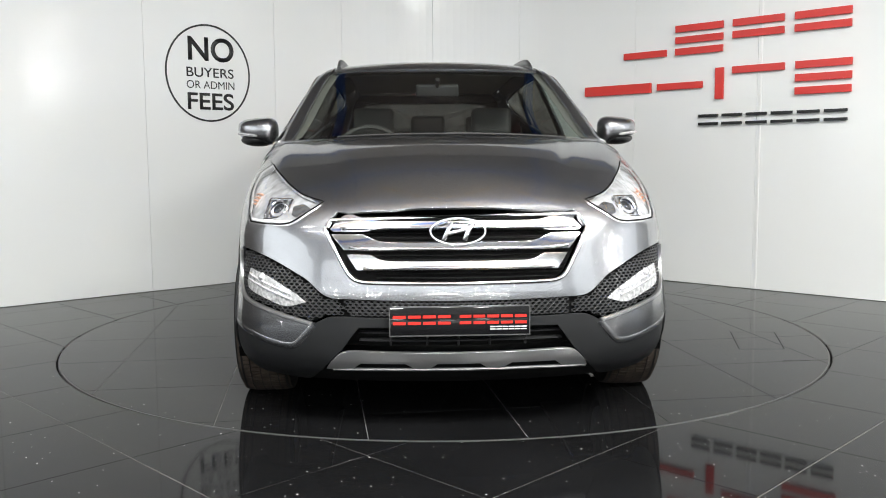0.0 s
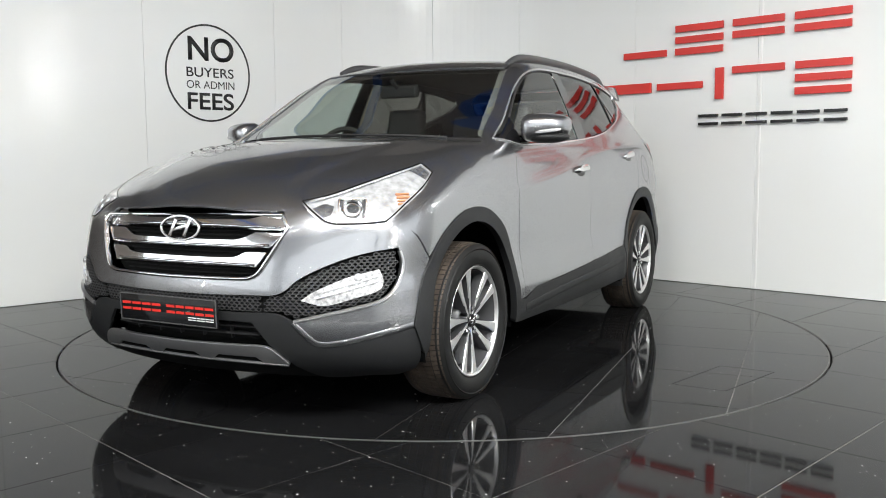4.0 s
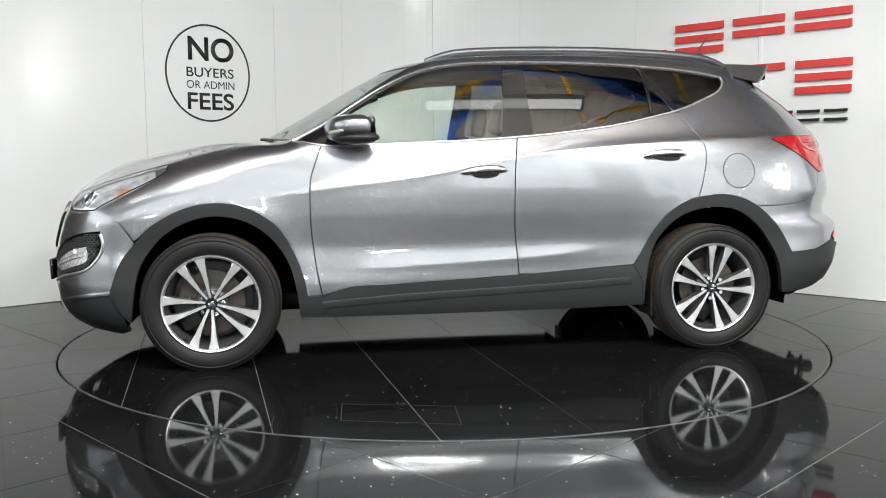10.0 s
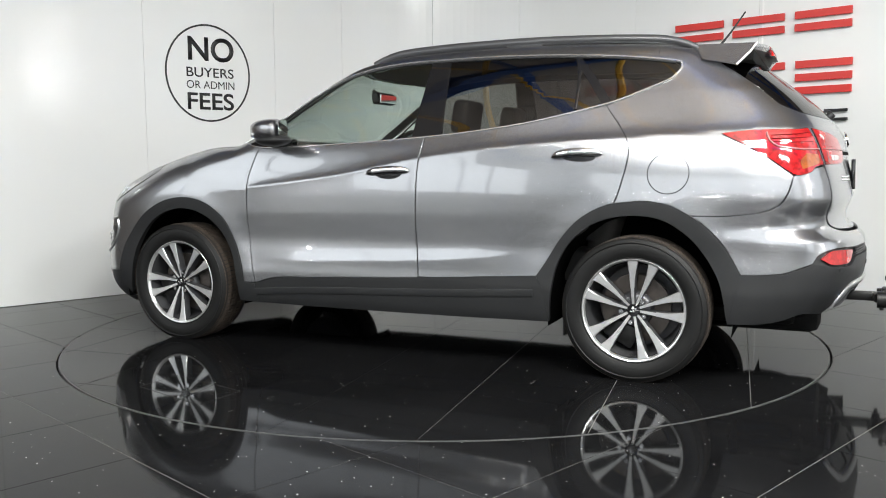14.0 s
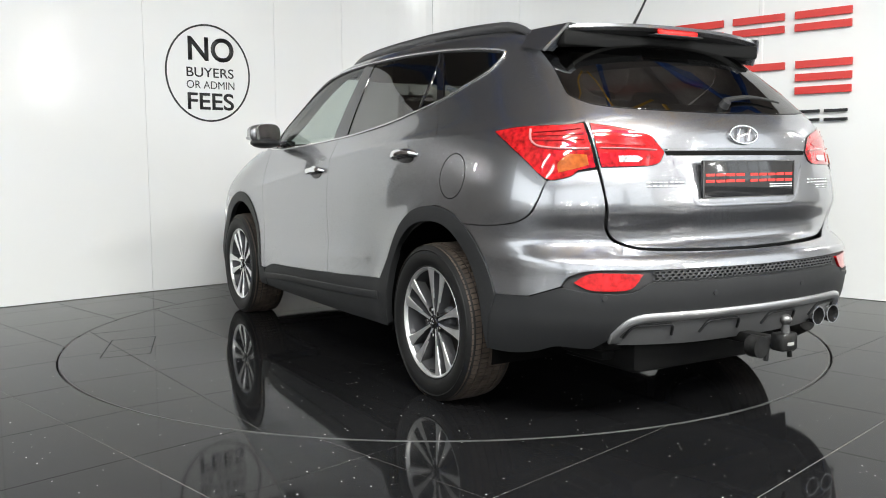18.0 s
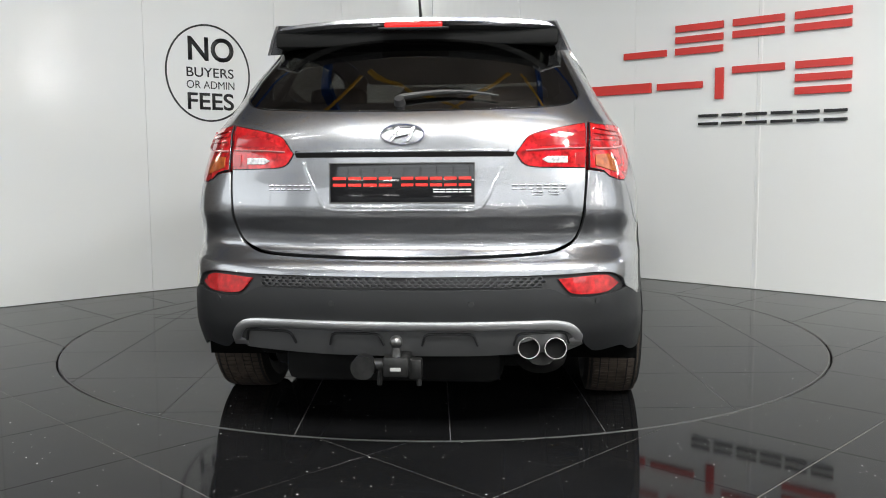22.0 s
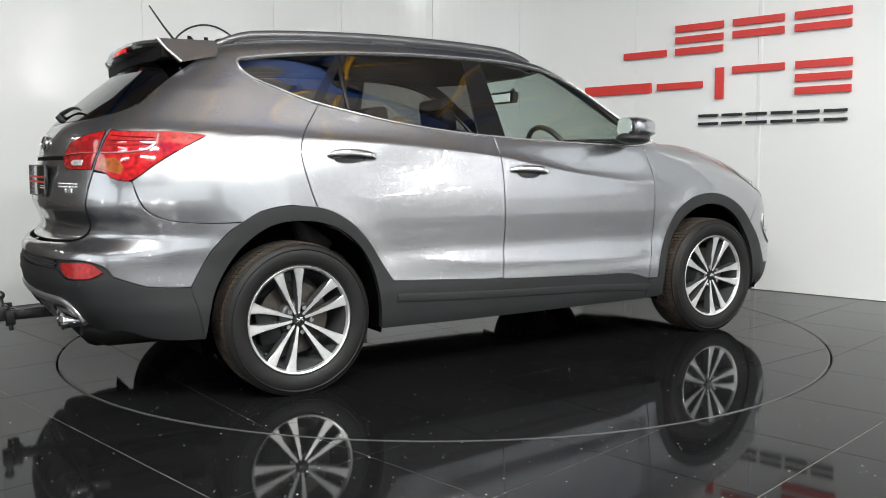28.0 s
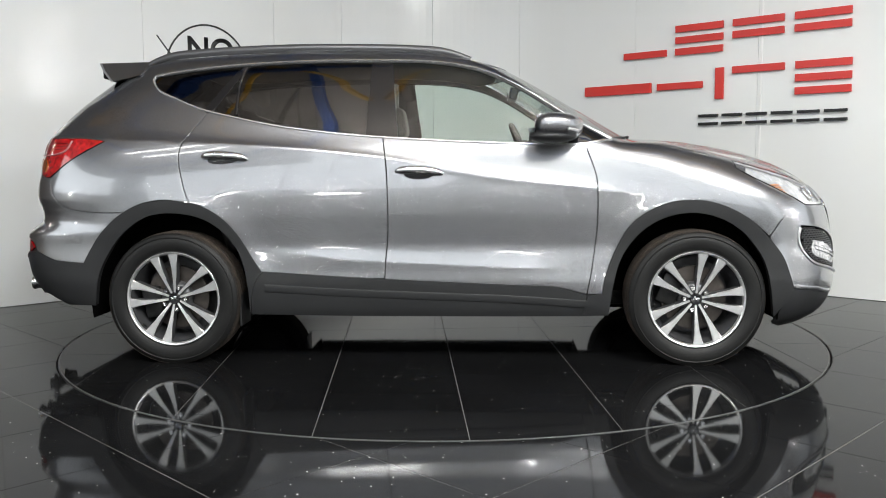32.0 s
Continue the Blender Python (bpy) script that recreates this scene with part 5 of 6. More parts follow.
# ---- inner skin behind the panel gaps, and inner faces of the doors
panel("inner_skin", "L", "L:0.93,1.12! 1.20,1.09 1.44,1.045! 1.53,0.985 1.66,0.90 1.73,0.80 1.70,0.72! 1.605,0.765 1.457,0.838 1.31,0.86 1.165,0.835 1.01,0.744 0.925,0.60 0.87,0.45! 0.85,0.33! 0,0.34 -0.90,0.36! -0.91,0.56 -0.985,0.68 -1.073,0.777 -1.2,0.846 -1.351,0.868 -1.502,0.853 -1.64,0.79 -1.78,0.76! -1.9,0.9 -1.7,1.12 -1.40,1.36! -1.18,1.29 -0.975,1.24 -0.765,1.20 -0.495,1.165 -0.246,1.145 0.104,1.122 0.45,1.108 0.75,1.10!", BLACK, offset=-0.018, thick=0.01, step=0.06, label="black inner skin behind the panels")

# ---- glass
WIN_F = "L:0.70,1.140! 0.45,1.143 0.10,1.157 -0.165,1.172! -0.19,1.40 -0.205,1.568! -0.023,1.563 0.15,1.540 0.30,1.497 0.452,1.424 0.60,1.332 0.70,1.266!"
WIN_R = "L:-0.338,1.188! -0.495,1.204 -0.765,1.238 -0.975,1.279 -1.155,1.324! -1.06,1.46 -0.985,1.561! -0.635,1.572 -0.32,1.571!"
WIN_Q = "L:-1.195,1.334! -1.365,1.396 -1.462,1.442 -1.502,1.492 -1.478,1.512 -1.25,1.541 -1.015,1.560! -1.10,1.46"
glass = []
glass += panel("front_window", "X", WIN_F, GLASS_CLEAR, offset=-0.006, thick=0.004, fold=0.0006, step=0.028, label="clear front door glass")
glass += panel("rear_window", "X", WIN_R, GLASS_DARK, offset=-0.006, thick=0.004, fold=0.0006, step=0.028, label="dark tinted rear door glass")
glass += panel("quarter_window", "X", WIN_Q, GLASS_DARK, offset=-0.006, thick=0.004, fold=0.0006, step=0.028, label="dark tinted quarter glass")
panel("centre_pillar", "X", "L:-0.168,1.165! -0.335,1.180! -0.318,1.574! -0.208,1.572! -0.193,1.40", GLOSSBLACK, offset=-0.002, thick=0.012, step=0.05, label="gloss black centre pillar")
panel("rear_pillar_trim", "X", "L:-1.16,1.318! -1.20,1.33! -1.105,1.46 -1.018,1.562! -0.982,1.565! -1.057,1.46", GLOSSBLACK, offset=-0.003, thick=0.012, step=0.014, label="gloss black window divider")
panel("mirror_corner", "X", "L:0.90,1.155! 0.75,1.128! 0.703,1.133! 0.703,1.266! 0.79,1.215", GLOSSBLACK, offset=-0.002, thick=0.012, step=0.05, label="black corner behind the mirror")
bead("window_bar", "X", "L:-1.000,1.560! -1.020,1.50 -1.028,1.42 -1.028,1.296!", GLOSSBLACK, 0.016, 0.005, offset=-0.004, step=0.03, label="black bar of the fixed rear door light")
bead("window_seal", "X", "L:0.70,1.266! 0.60,1.335 0.452,1.428 0.30,1.501 0.15,1.545 -0.023,1.568 -0.267,1.577 -0.635,1.578 -0.943,1.569 -1.252,1.547 -1.48,1.517", BLACK, 0.012, 0.004, offset=-0.004, step=0.03, label="black rubber window seal")
bead("window_trim", "X", "L:0.925,1.152! 0.76,1.130 0.522,1.132 0.104,1.150 -0.246,1.172 -0.495,1.194 -0.765,1.229 -0.975,1.270 -1.215,1.328 -1.365,1.387 -1.468,1.434 -1.512,1.488 -1.505,1.515 -1.47,1.524 -1.252,1.552 -0.943,1.574 -0.635,1.584 -0.267,1.583 -0.023,1.574 0.16,1.550 0.313,1.506 0.467,1.431 0.62,1.335 0.759,1.245 0.925,1.156!", TRIM, 0.011, 0.006, step=0.02, label="chrome window surround")
glass += panel("windscreen", "T", "T:1.085,0! 1.07,0.25 1.02,0.5 0.945,0.72 0.925,0.755! 0.7,0.702 0.5,0.653 0.30,0.600! 0.37,0.4 0.42,0.2 0.435,0!", GLASS_WIND, both=False, sym=True, offset=-0.004, thick=0.005, step=0.06, label="clear windscreen")
panel("scuttle", "T", "T:1.13,0! 1.115,0.25 1.07,0.5 0.985,0.70 0.94,0.745! 0.925,0.735! 0.94,0.70! 1.015,0.5 1.065,0.25 1.08,0!", BLACK, both=False, sym=True, offset=-0.02, thick=0.02, step=0.04, label="black scuttle panel below the windscreen")
panel("screen_band", "T", "T:0.43,0! 0.415,0.2 0.365,0.4 0.297,0.582! 0.275,0.575! 0.33,0.4 0.38,0.2 0.395,0!", GLOSSBLACK, both=False, sym=True, offset=-0.009, thick=0.004, step=0.04, label="black top band of the windscreen")
for y0, y1 in ((0.62, 0.02), (0.05, -0.52)):
    bm = bmesh.new()
    pts = []
    for t in np.linspace(0, 1, 9):
        y = y0 + (y1 - y0) * t
        p, n = at_hull("T", 1.108 - 0.20 * y * y - 0.006 * t, y, 0.002)
        pts.append(p)
    tube(bm, pts, 0.008, 6)
    part("wiper", bm, BLACK, CAR, "black windscreen wiper")

# ---- rear end
GATE = "B:0,1.228! 0.30,1.233 0.516,1.243 0.605,1.258 0.640,1.280 0.652,1.300! 0.664,1.25 0.668,1.19! 0.664,1.104 0.659,1.022 0.651,0.9 0.634,0.797 0.602,0.752 0.517,0.724 0.246,0.712 0,0.709!"
panel("tailgate", "B", GATE, PAINT, both=False, sym=True, step=0.028, label="silver-grey tailgate")
glass += panel("rear_screen", "B", "B:0,1.236! 0.30,1.240 0.516,1.250 0.60,1.265 0.634,1.286 0.645,1.312 0.612,1.41 0.588,1.49 0.572,1.535! 0.36,1.56 0,1.572!", GLASS_REAR, both=False, sym=True, offset=-0.002, thick=0.005, step=0.05, label="dark tinted rear screen")
panel("screen_frit", "B", "B:0,1.236! 0.30,1.240 0.516,1.250 0.60,1.265 0.635,1.286 0.646,1.312 0.614,1.41 0.590,1.49 0.573,1.545! 0.36,1.565 0,1.575! 0,1.535! 0.35,1.525! 0.50,1.50 0.545,1.43 0.578,1.34 0.57,1.305 0.50,1.286 0.30,1.272 0,1.268!", GLOSSBLACK, both=False, sym=True, offset=-0.010, thick=0.003, step=0.03, label="black printed border of the rear screen")
# no slot is cut: a proud black strip paints its shade
panel("gate_recess", "B", "B:0,1.080! 0.402,1.080! 0.396,1.064! 0,1.064!", GAPBLACK, both=False, sym=True, offset=0.0015, thick=0.004, step=0.05, label="black strip drawn as the shade in the tailgate grip slot")
bead("gate_lip", "B", "B:0,1.086! 0.25,1.086 0.400,1.085!", PAINT, 0.010, 0.003, both=False, sym=True, label="projecting lip over the plate")
bead("plate_ledge", "B", "B:0,0.872! 0.25,0.872 0.29,0.89 0.37,1.04!", PAINT, 0.014, 0.002, both=False, sym=True, label="raised edge round the plate recess")
p, n = at_hull("B", 0, 0.97, 0.006)
number_plate("rear_plate", p, 180, -1, 0.525, 0.146)
p, n = at_hull("B", 0, 1.143, 0.003)
oval_badge("rear_badge", p, Vector((-0.97, 0, 0.22)), 0.082, 0.04)
for y0, w, z, h, k in ((0.50, 0.165, 0.955, 0.022, 7), (-0.39, -0.20, 0.955, 0.02, 7), (-0.455, -0.115, 0.932, 0.016, 2)):
    for i in range(k):
        bm = bmesh.new()
        a = y0 - abs(w) * (i + 0.1) / k
        b = y0 - abs(w) * (i + 0.82) / k
        pp, nn = at_hull("B", (a + b) / 2, z, 0.0)
        box(bm, -0.004, 0.004, min(a, b) - (a + b) / 2, max(a, b) - (a + b) / 2, -h / 2, -h / 2 + h * 0.36, 0.001, Matrix.Translation(pp))
        box(bm, -0.004, 0.004, min(a, b) - (a + b) / 2, max(a, b) - (a + b) / 2, h / 2 - h * 0.36, h / 2, 0.001, Matrix.Translation(pp))
        part("name_badge", bm, CHROME, CAR, "small chrome badge bar")


def rear_bumper():
    left = "B:0,0.697! 0.246,0.700 0.522,0.712 0.612,0.742 0.646,0.793 0.662,0.9 0.671,1.012! 0.74,1.0 L:-2.033,0.968! -2.017,0.90 -1.98,0.84 -1.90,0.806 -1.75,0.789 -1.602,0.788! -1.65,0.765 -1.735,0.683 -1.79,0.60 -1.83,0.53! -1.90,0.532 -2.0,0.540! B:0.815,0.585! 0.80,0.618 0.76,0.640 0.70,0.648 0.56,0.645 0.30,0.643 0,0.640!"
    panel("rear_bumper", "CB", left, PAINT, both=False, sym=True, step=0.03, label="silver-grey rear bumper")
    panel("rear_cladding", "CB", "B:0,0.592! 0.30,0.594 0.50,0.597 0.545,0.590 0.60,0.562 0.66,0.556! 0.76,0.566 0.815,0.579! L:-2.0,0.535! -1.83,0.525! -1.80,0.42 -1.777,0.302! -1.90,0.305 -1.996,0.322 B:0.80,0.352 0.70,0.345 0.660,0.375! 0.635,0.43 0.60,0.465 0.53,0.476 0,0.474!", CLAD, both=False, sym=True, step=0.03, offset=0.002, label="dark grey plastic lower rear bumper")
    panel("rear_shadow_strip", "CB", "B:0,0.642! 0.56,0.646! 0.76,0.64! 0.83,0.60! 0.80,0.57! 0.66,0.545! 0.54,0.585! 0,0.588!", BLACK, both=False, sym=True, step=0.04, offset=-0.014, label="dark recess over the bumper cladding")
    honeycomb("rear_mesh", "CB", "B:0,0.638! 0.53,0.641! 0.53,0.602! 0,0.598!", None, "dark honeycomb bumper mesh", sym=True, both=False, offset=-0.004)
    panel("rear_reflector", "CB", "B:0.785,0.600! 0.742,0.632 0.66,0.634 0.56,0.628! 0.60,0.582 0.64,0.571 0.74,0.574", REDLENS, step=0.02, offset=-0.003, thick=0.02, label="red rear reflector")
    panel("rear_skid", "CB", "B:0,0.470! 0.53,0.472 0.595,0.461 0.630,0.428 0.655,0.375! 0.60,0.352! 0.30,0.338 0,0.335!", mat("grey_skid_paint", (0.14, 0.14, 0.142), 0.4, 0.3), both=False, sym=True, step=0.03, offset=-0.004, label="grey rear skid panel")
    bead("skid_trim", "CB", "B:0,0.464! 0.30,0.465 0.53,0.465 0.592,0.454 0.625,0.425 0.648,0.38!", SATIN, 0.034, 0.010, both=False, sym=True, offset=0.002, label="satin silver skid trim")
    for c in (0.50, 0.17, -0.17, -0.50):
        bead("skid_rib", "CB", "B:%.3f,0.385! %.3f,0.425 %.3f,0.432 %.3f,0.432 %.3f,0.425 %.3f,0.385!" % (c - .10, c - .085, c - .06, c + .06, c + .085, c + .10), CLAD, 0.008, 0.006, both=False, offset=-0.002)
    for y in (0.70, 0.25, -0.25, -0.70):
        p, n = at_hull("B", y, 0.545, 0.002)
        bm = bmesh.new()
        cyl(bm, 0.011, 0.010, 0.006, Matrix.Translation(p) @ n.to_track_quat("Z", "Y").to_matrix().to_4x4(), 16)
        part("parking_sensor", bm, BLACK, CAR, "small black parking sensor")


rear_bumper()
panel("quarter_trim", "CB", "L:-1.45,0.85! -1.45,1.30! -1.75,1.28 -2.0,1.22 B:0.60,1.20! 0.60,0.85! L:-2.0,0.82 -1.75,0.80", BLACK, offset=-0.055, thick=0.01, step=0.08, label="black inner quarter trim")
TAIL_OUT = "L:-1.722,1.164! -1.85,1.177 -2.04,1.180 B:0.676,1.185! 0.676,1.10 0.674,1.022! 0.727,1.010 0.752,0.990 L:-2.035,0.978 -1.93,1.05 -1.84,1.103"
TAIL_IN = "B:0.657,1.184! 0.58,1.170 0.50,1.153 0.452,1.135 0.425,1.10 0.407,1.077! 0.428,1.042 0.462,1.028 0.55,1.024 0.655,1.022!"
for k, side in enumerate((1, -1)):
    lamp = new("tail_light")
    lamp.parent = CAR
    tagged(lamp, "large red tail light with a clear reversing lens")

    def keep(obs):
        bpy.data.objects.remove(obs[1 - k])
    keep(panel("outer_lens", "CB", TAIL_OUT, REDLENS, lamp, offset=0.004, thick=0.03, step=0.02, label="glossy red outer lens"))
    keep(panel("inner_lens", "CB", TAIL_IN, REDLENS, lamp, offset=0.004, thick=0.03, step=0.02, label="glossy red inner lens"))
    keep(panel("reversing_lens", "CB", "B:0.59,1.062! 0.52,1.062! 0.50,1.052! 0.52,1.040! 0.59,1.040!", CLEARPLASTIC, lamp, offset=0.008, thick=0.006, step=0.02, label="clear reversing lens"))
    keep(panel("amber_lens", "CB", "B:0.695,1.066! 0.695,1.030! 0.73,1.018 L:-2.065,1.002! -2.055,1.035 -2.075,1.070!", AMBER, lamp, offset=0.008, thick=0.006, step=0.02, label="amber indicator lens"))
    keep(panel("upper_band", "CB", "B:0.655,1.155! 0.52,1.130 0.47,1.110! 0.50,1.100! 0.655,1.108!", REDDEEP, lamp, offset=0.0065, thick=0.004, step=0.02, label="deep red upper band"))
    keep(panel("lower_band", "CB", "B:0.655,1.074! 0.62,1.074! 0.62,1.034! 0.655,1.034!", REDDEEP, lamp, offset=0.0065, thick=0.004, step=0.02))
    keep(bead("light_guide", "CB", "B:0.650,1.092! 0.55,1.090 0.44,1.084!", mat("pale_red_guide", (0.42, 0.16, 0.16), 0.15, coat=1.0), 0.005, 0.006, lamp, offset=0.006, label="clear light guide"))
    keep(bead("light_guide", "CB", "B:0.682,1.090! 0.73,1.090 L:-2.03,1.092 -1.96,1.104 -1.925,1.13 -1.91,1.166!", mat("pale_red_guide", (0.42, 0.16, 0.16), 0.15, coat=1.0), 0.009, 0.006, lamp, offset=0.005, label="clear light guide"))
    for dz in (0.0, 0.02, 0.04):
        keep(bead("lens_rib", "CB", "B:0.69,%.3f! L:-2.03,%.3f -1.93,%.3f!" % (1.125 + dz, 1.122 + dz * 0.9, 1.125 + dz * 0.7), REDDEEP, 0.005, 0.004, lamp, offset=0.006))
    keep(bead("lens_edge", "CB", TAIL_OUT, GLOSSBLACK, 0.006, 0.004, lamp, closed=True))
    keep(bead("lens_edge", "CB", TAIL_IN, GLOSSBLACK, 0.006, 0.004, lamp, closed=True))


def build_spoiler():
    sp = new("roof_spoiler")
    sp.parent = CAR
    tagged(sp, "silver-grey roof spoiler over the rear screen")
    rows = []
    ys = np.linspace(-1, 1, 33)
    for v in ys:
        a = abs(v)
        half = 0.550
        y = v * half
        zt = 1.613 - 0.020 * a ** 2.2
        xe = -1.885 + 0.055 * a ** 3
        xf = -1.63
        ztf = float(SPINE(np.array([xf + 0.22 * y * y]))[0] - 0.08 * y * y) + 0.001
        rows.append([(xf, y, ztf), (-1.72, y, (ztf * 0.6 + zt * 0.4)), (-1.80, y, zt + 0.002), (xe, y, zt), (xe - 0.004, y, zt - 0.014), (xe + 0.02, y, zt - 0.026), (-1.80, y, zt - 0.05), (-1.74, y, zt - 0.068)])
    verts = [p for r in rows for p in r]
    k = len(rows[0])
    bm = bmesh.new()
    vs = [bm.verts.new(p) for p in verts]
    for i in range(len(rows) - 1):
        for j in range(5):
            bm.faces.new((vs[i * k + j], vs[i * k + j + 1], vs[(i + 1) * k + j + 1], vs[(i + 1) * k + j]))
    bm.faces.new([vs[j] for j in range(k)])
    bm.faces.new([vs[(len(rows) - 1) * k + j] for j in range(k)][::-1])
    part("spoiler_blade", bm, PAINT, sp)
    bm = bmesh.new()
    vs = [[bm.verts.new(p) for p in r[5:]] for r in rows]
    for a, b in zip(vs, vs[1:]):
        for j in range(2):
            bm.faces.new((a[j], a[j + 1], b[j + 1], b[j]))
    part("blade_underside", bm, mat("dark_spoiler_plastic", (0.012, 0.012, 0.013), 0.5, spec=0.25), sp, "dark underside of the spoiler")
    bm = bmesh.new()
    box(bm, -1.896, -1.85, -0.14, 0.14, 1.570, 1.576, 0.002)
    part("brake_light_lip", bm, BLACK, sp, "black lip under the brake light")
    bm = bmesh.new()
    box(bm, -0.004, 0.006, -0.115, 0.115, -0.009, 0.009, 0.003, Matrix.Translation((-1.884, 0, 1.586)))
    part("brake_light", bm, BRAKE, sp, "red high brake light with a glowing colour")
    for side in (1, -1):
        bm = bmesh.new()
        pts = [(-1.56, 0.548, 1.604), (-1.84, 0.558, 1.598), (-1.810, 0.588, 1.55), (-1.755, 0.620, 1.492), (-1.60, 0.620, 1.525)]
        fr = [bm.verts.new((x, side * y, z)) for x, y, z in pts]
        bk = [bm.verts.new((x, side * (y - 0.05), z)) for x, y, z in pts]
        bm.faces.new(fr)
        bm.faces.new(bk[::-1])
        for i in range(5):
            bm.faces.new((fr[i], fr[(i + 1) % 5], bk[(i + 1) % 5], bk[i]))
        part("spoiler_side", bm, PAINT, sp)
        bm = bmesh.new()
        tube(bm, [(-1.842, side * 0.560, 1.596), (-1.812, side * 0.588, 1.55), (-1.758, side * 0.621, 1.493)], 0.006, 6)
        part("spoiler_edge", bm, SATIN, sp, "bright edge of the spoiler side")
    bm = bmesh.new()
    box(bm, -1.83, -1.64, -0.572, 0.572, 1.512, 1.572, 0.01)
    part("spoiler_underside", bm, DEEPBLACK, sp, "black underside")


build_spoiler()
# rear wiper
bm = bmesh.new()
pts = [at_hull("B", 0.02 - 0.36 * t, 1.272 + 0.02 * math.sin(t * 3.0), 0.016)[0] for t in np.linspace(0, 1, 9)]
tube(bm, pts, [0.012, 0.011, 0.010, 0.009, 0.008, 0.007, 0.006, 0.005, 0.004], 8)
p, n = at_hull("B", 0.02, 1.262, 0.01)
cyl(bm, 0.022, 0.017, 0.03, Matrix.Translation(p) @ n.to_track_quat("Z", "Y").to_matrix().to_4x4(), 18)
part("rear_wiper", bm, BLACK, CAR, "black rear wiper")
# antenna
bm = bmesh.new()
tube(bm, [(-1.56, 0, 1.618), (-1.60, 0, 1.648), (-1.665, 0, 1.73), (-1.735, 0, 1.83)], [0.014, 0.007, 0.005, 0.004], 8)
box(bm, -1.60, -1.52, -0.02, 0.02, 1.612, 1.632, 0.008)
part("antenna", bm, BLACK, CAR, "short black roof antenna")
# exhaust tips and tow bar
for y in (-0.454, -0.55):
    bm = bmesh.new()
    revolve(bm, [(0.030, -0.16), (0.034, -0.02), (0.040, 0.0), (0.040, 0.003), (0.0365, 0.003), (0.035, -0.02), (0.030, -0.14)], 28, Matrix.Translation((-2.285, y, 0.378)) @ pose(0, 0, 0, 0, 0, 90))
    part("exhaust_tip", bm, CHROME, CAR, "round chrome exhaust tip")
    # flat black disc stands in for the dark bore of the pipe
    bm = bmesh.new()
    cyl(bm, 0.0352, 0.0352, 0.004, Matrix.Translation((-2.268, y, 0.378)) @ pose(0, 0, 0, 0, 90, 0), 24)
    part("exhaust_inside", bm, GAPBLACK, CAR)
TOW = new("tow_bar")
TOW.parent = CAR
tagged(TOW, "grey steel tow bar with a ball and socket")
DARKSTEEL = mat("worn_dark_steel", (0.025, 0.025, 0.025), 0.42, 0.7, vary=0.3, scale=40)
bm = bmesh.new()
box(bm, -2.475, -2.12, -0.03, 0.03, 0.315, 0.36, 0.008)
box(bm, -2.50, -2.44, -0.045, 0.045, 0.315, 0.385, 0.01)
part("neck", bm, DARKSTEEL, TOW)
bm = bmesh.new()
cyl(bm, 0.018, 0.014, 0.05, Matrix.Translation((-2.475, 0, 0.40)), 16)
bmesh.ops.create_uvsphere(bm, u_segments=20, v_segments=14, radius=0.023, matrix=Matrix.Translation((-2.475, 0, 0.434)))
part("ball", bm, mat("worn_ball_steel", (0.16, 0.16, 0.16), 0.3, 0.9, vary=0.3, scale=40), TOW, "worn steel tow ball")
bm = bmesh.new()
tube(bm, [(-2.42, 0.03, 0.34), (-2.42, 0.10, 0.34)], 0.024, 12)
cyl(bm, 0.042, 0.042, 0.05, Matrix.Translation((-2.44, 0.12, 0.338)) @ pose(0, 0, 0, 0, 90, 0), 24)
part("socket", bm, DARKSTEEL, TOW, "round electric socket")
bm = bmesh.new()
box(bm, -2.46, -2.42, -0.085, -0.04, 0.30, 0.37, 0.006)
tube(bm, [(-2.44, -0.07, 0.31), (-2.44, -0.075, 0.275)], 0.01, 8)
part("bracket", bm, DARKSTEEL, TOW)
bm = bmesh.new()
tube(bm, [(-2.44, 0.06, 0.33), (-2.44, 0.065, 0.275)], 0.01, 8)
part("pin", bm, DARKSTEEL, TOW)
bm = bmesh.new()
box(bm, -2.502, -2.498, -0.018, 0.018, 0.338, 0.350)
part("sticker", bm, mat("dirty_sticker", (0.3, 0.3, 0.29), 0.6), TOW, "small white sticker", smooth=False)

# ---- doors' handles, fuel flap, side details
for door, x, z in ((F_DOOR, -0.055, 0.992), (R_DOOR, -1.065, 1.070)):
    for k, side in enumerate((1, -1)):
        pts = []
        for t in np.linspace(-1, 1, 13):
            pp, nn = at_hull("L", x + 0.122 * t, z + 0.010 * (1 - t * t) + 0.006 * -t, 0.026 * (1 - t ** 4) + 0.004)
            pts.append((pp.x, side * pp.y, pp.z))
        bm = bmesh.new()
        tube(bm, pts, [0.008, 0.015, 0.018, 0.019, 0.0195, 0.0195, 0.0195, 0.0195, 0.0195, 0.019, 0.018, 0.016, 0.009], 12, up=Vector((0, 1, 0)), flat=0.5)
        part("handle", bm, CHROME, door[k], "chrome door handle")
        # no hollow in the door: a flat dark oval paints its shade
        pp, nn = at_hull("L", x + 0.0, z - 0.018, -0.004)
        bm = bmesh.new()
        bmesh.ops.create_uvsphere(bm, u_segments=24, v_segments=10, radius=1.0, matrix=Matrix.Translation((pp.x, side * pp.y, pp.z)) @ Matrix.Diagonal((0.092, 0.0065, 0.040, 1)))
        part("handle_cup", bm, mat("hollow_shade_grey", (0.035, 0.035, 0.037), 0.25, 0.5), door[k], "dark oval drawn as the shaded hollow behind the handle")
cx, cz, rr = -1.497, 0.985, 0.094
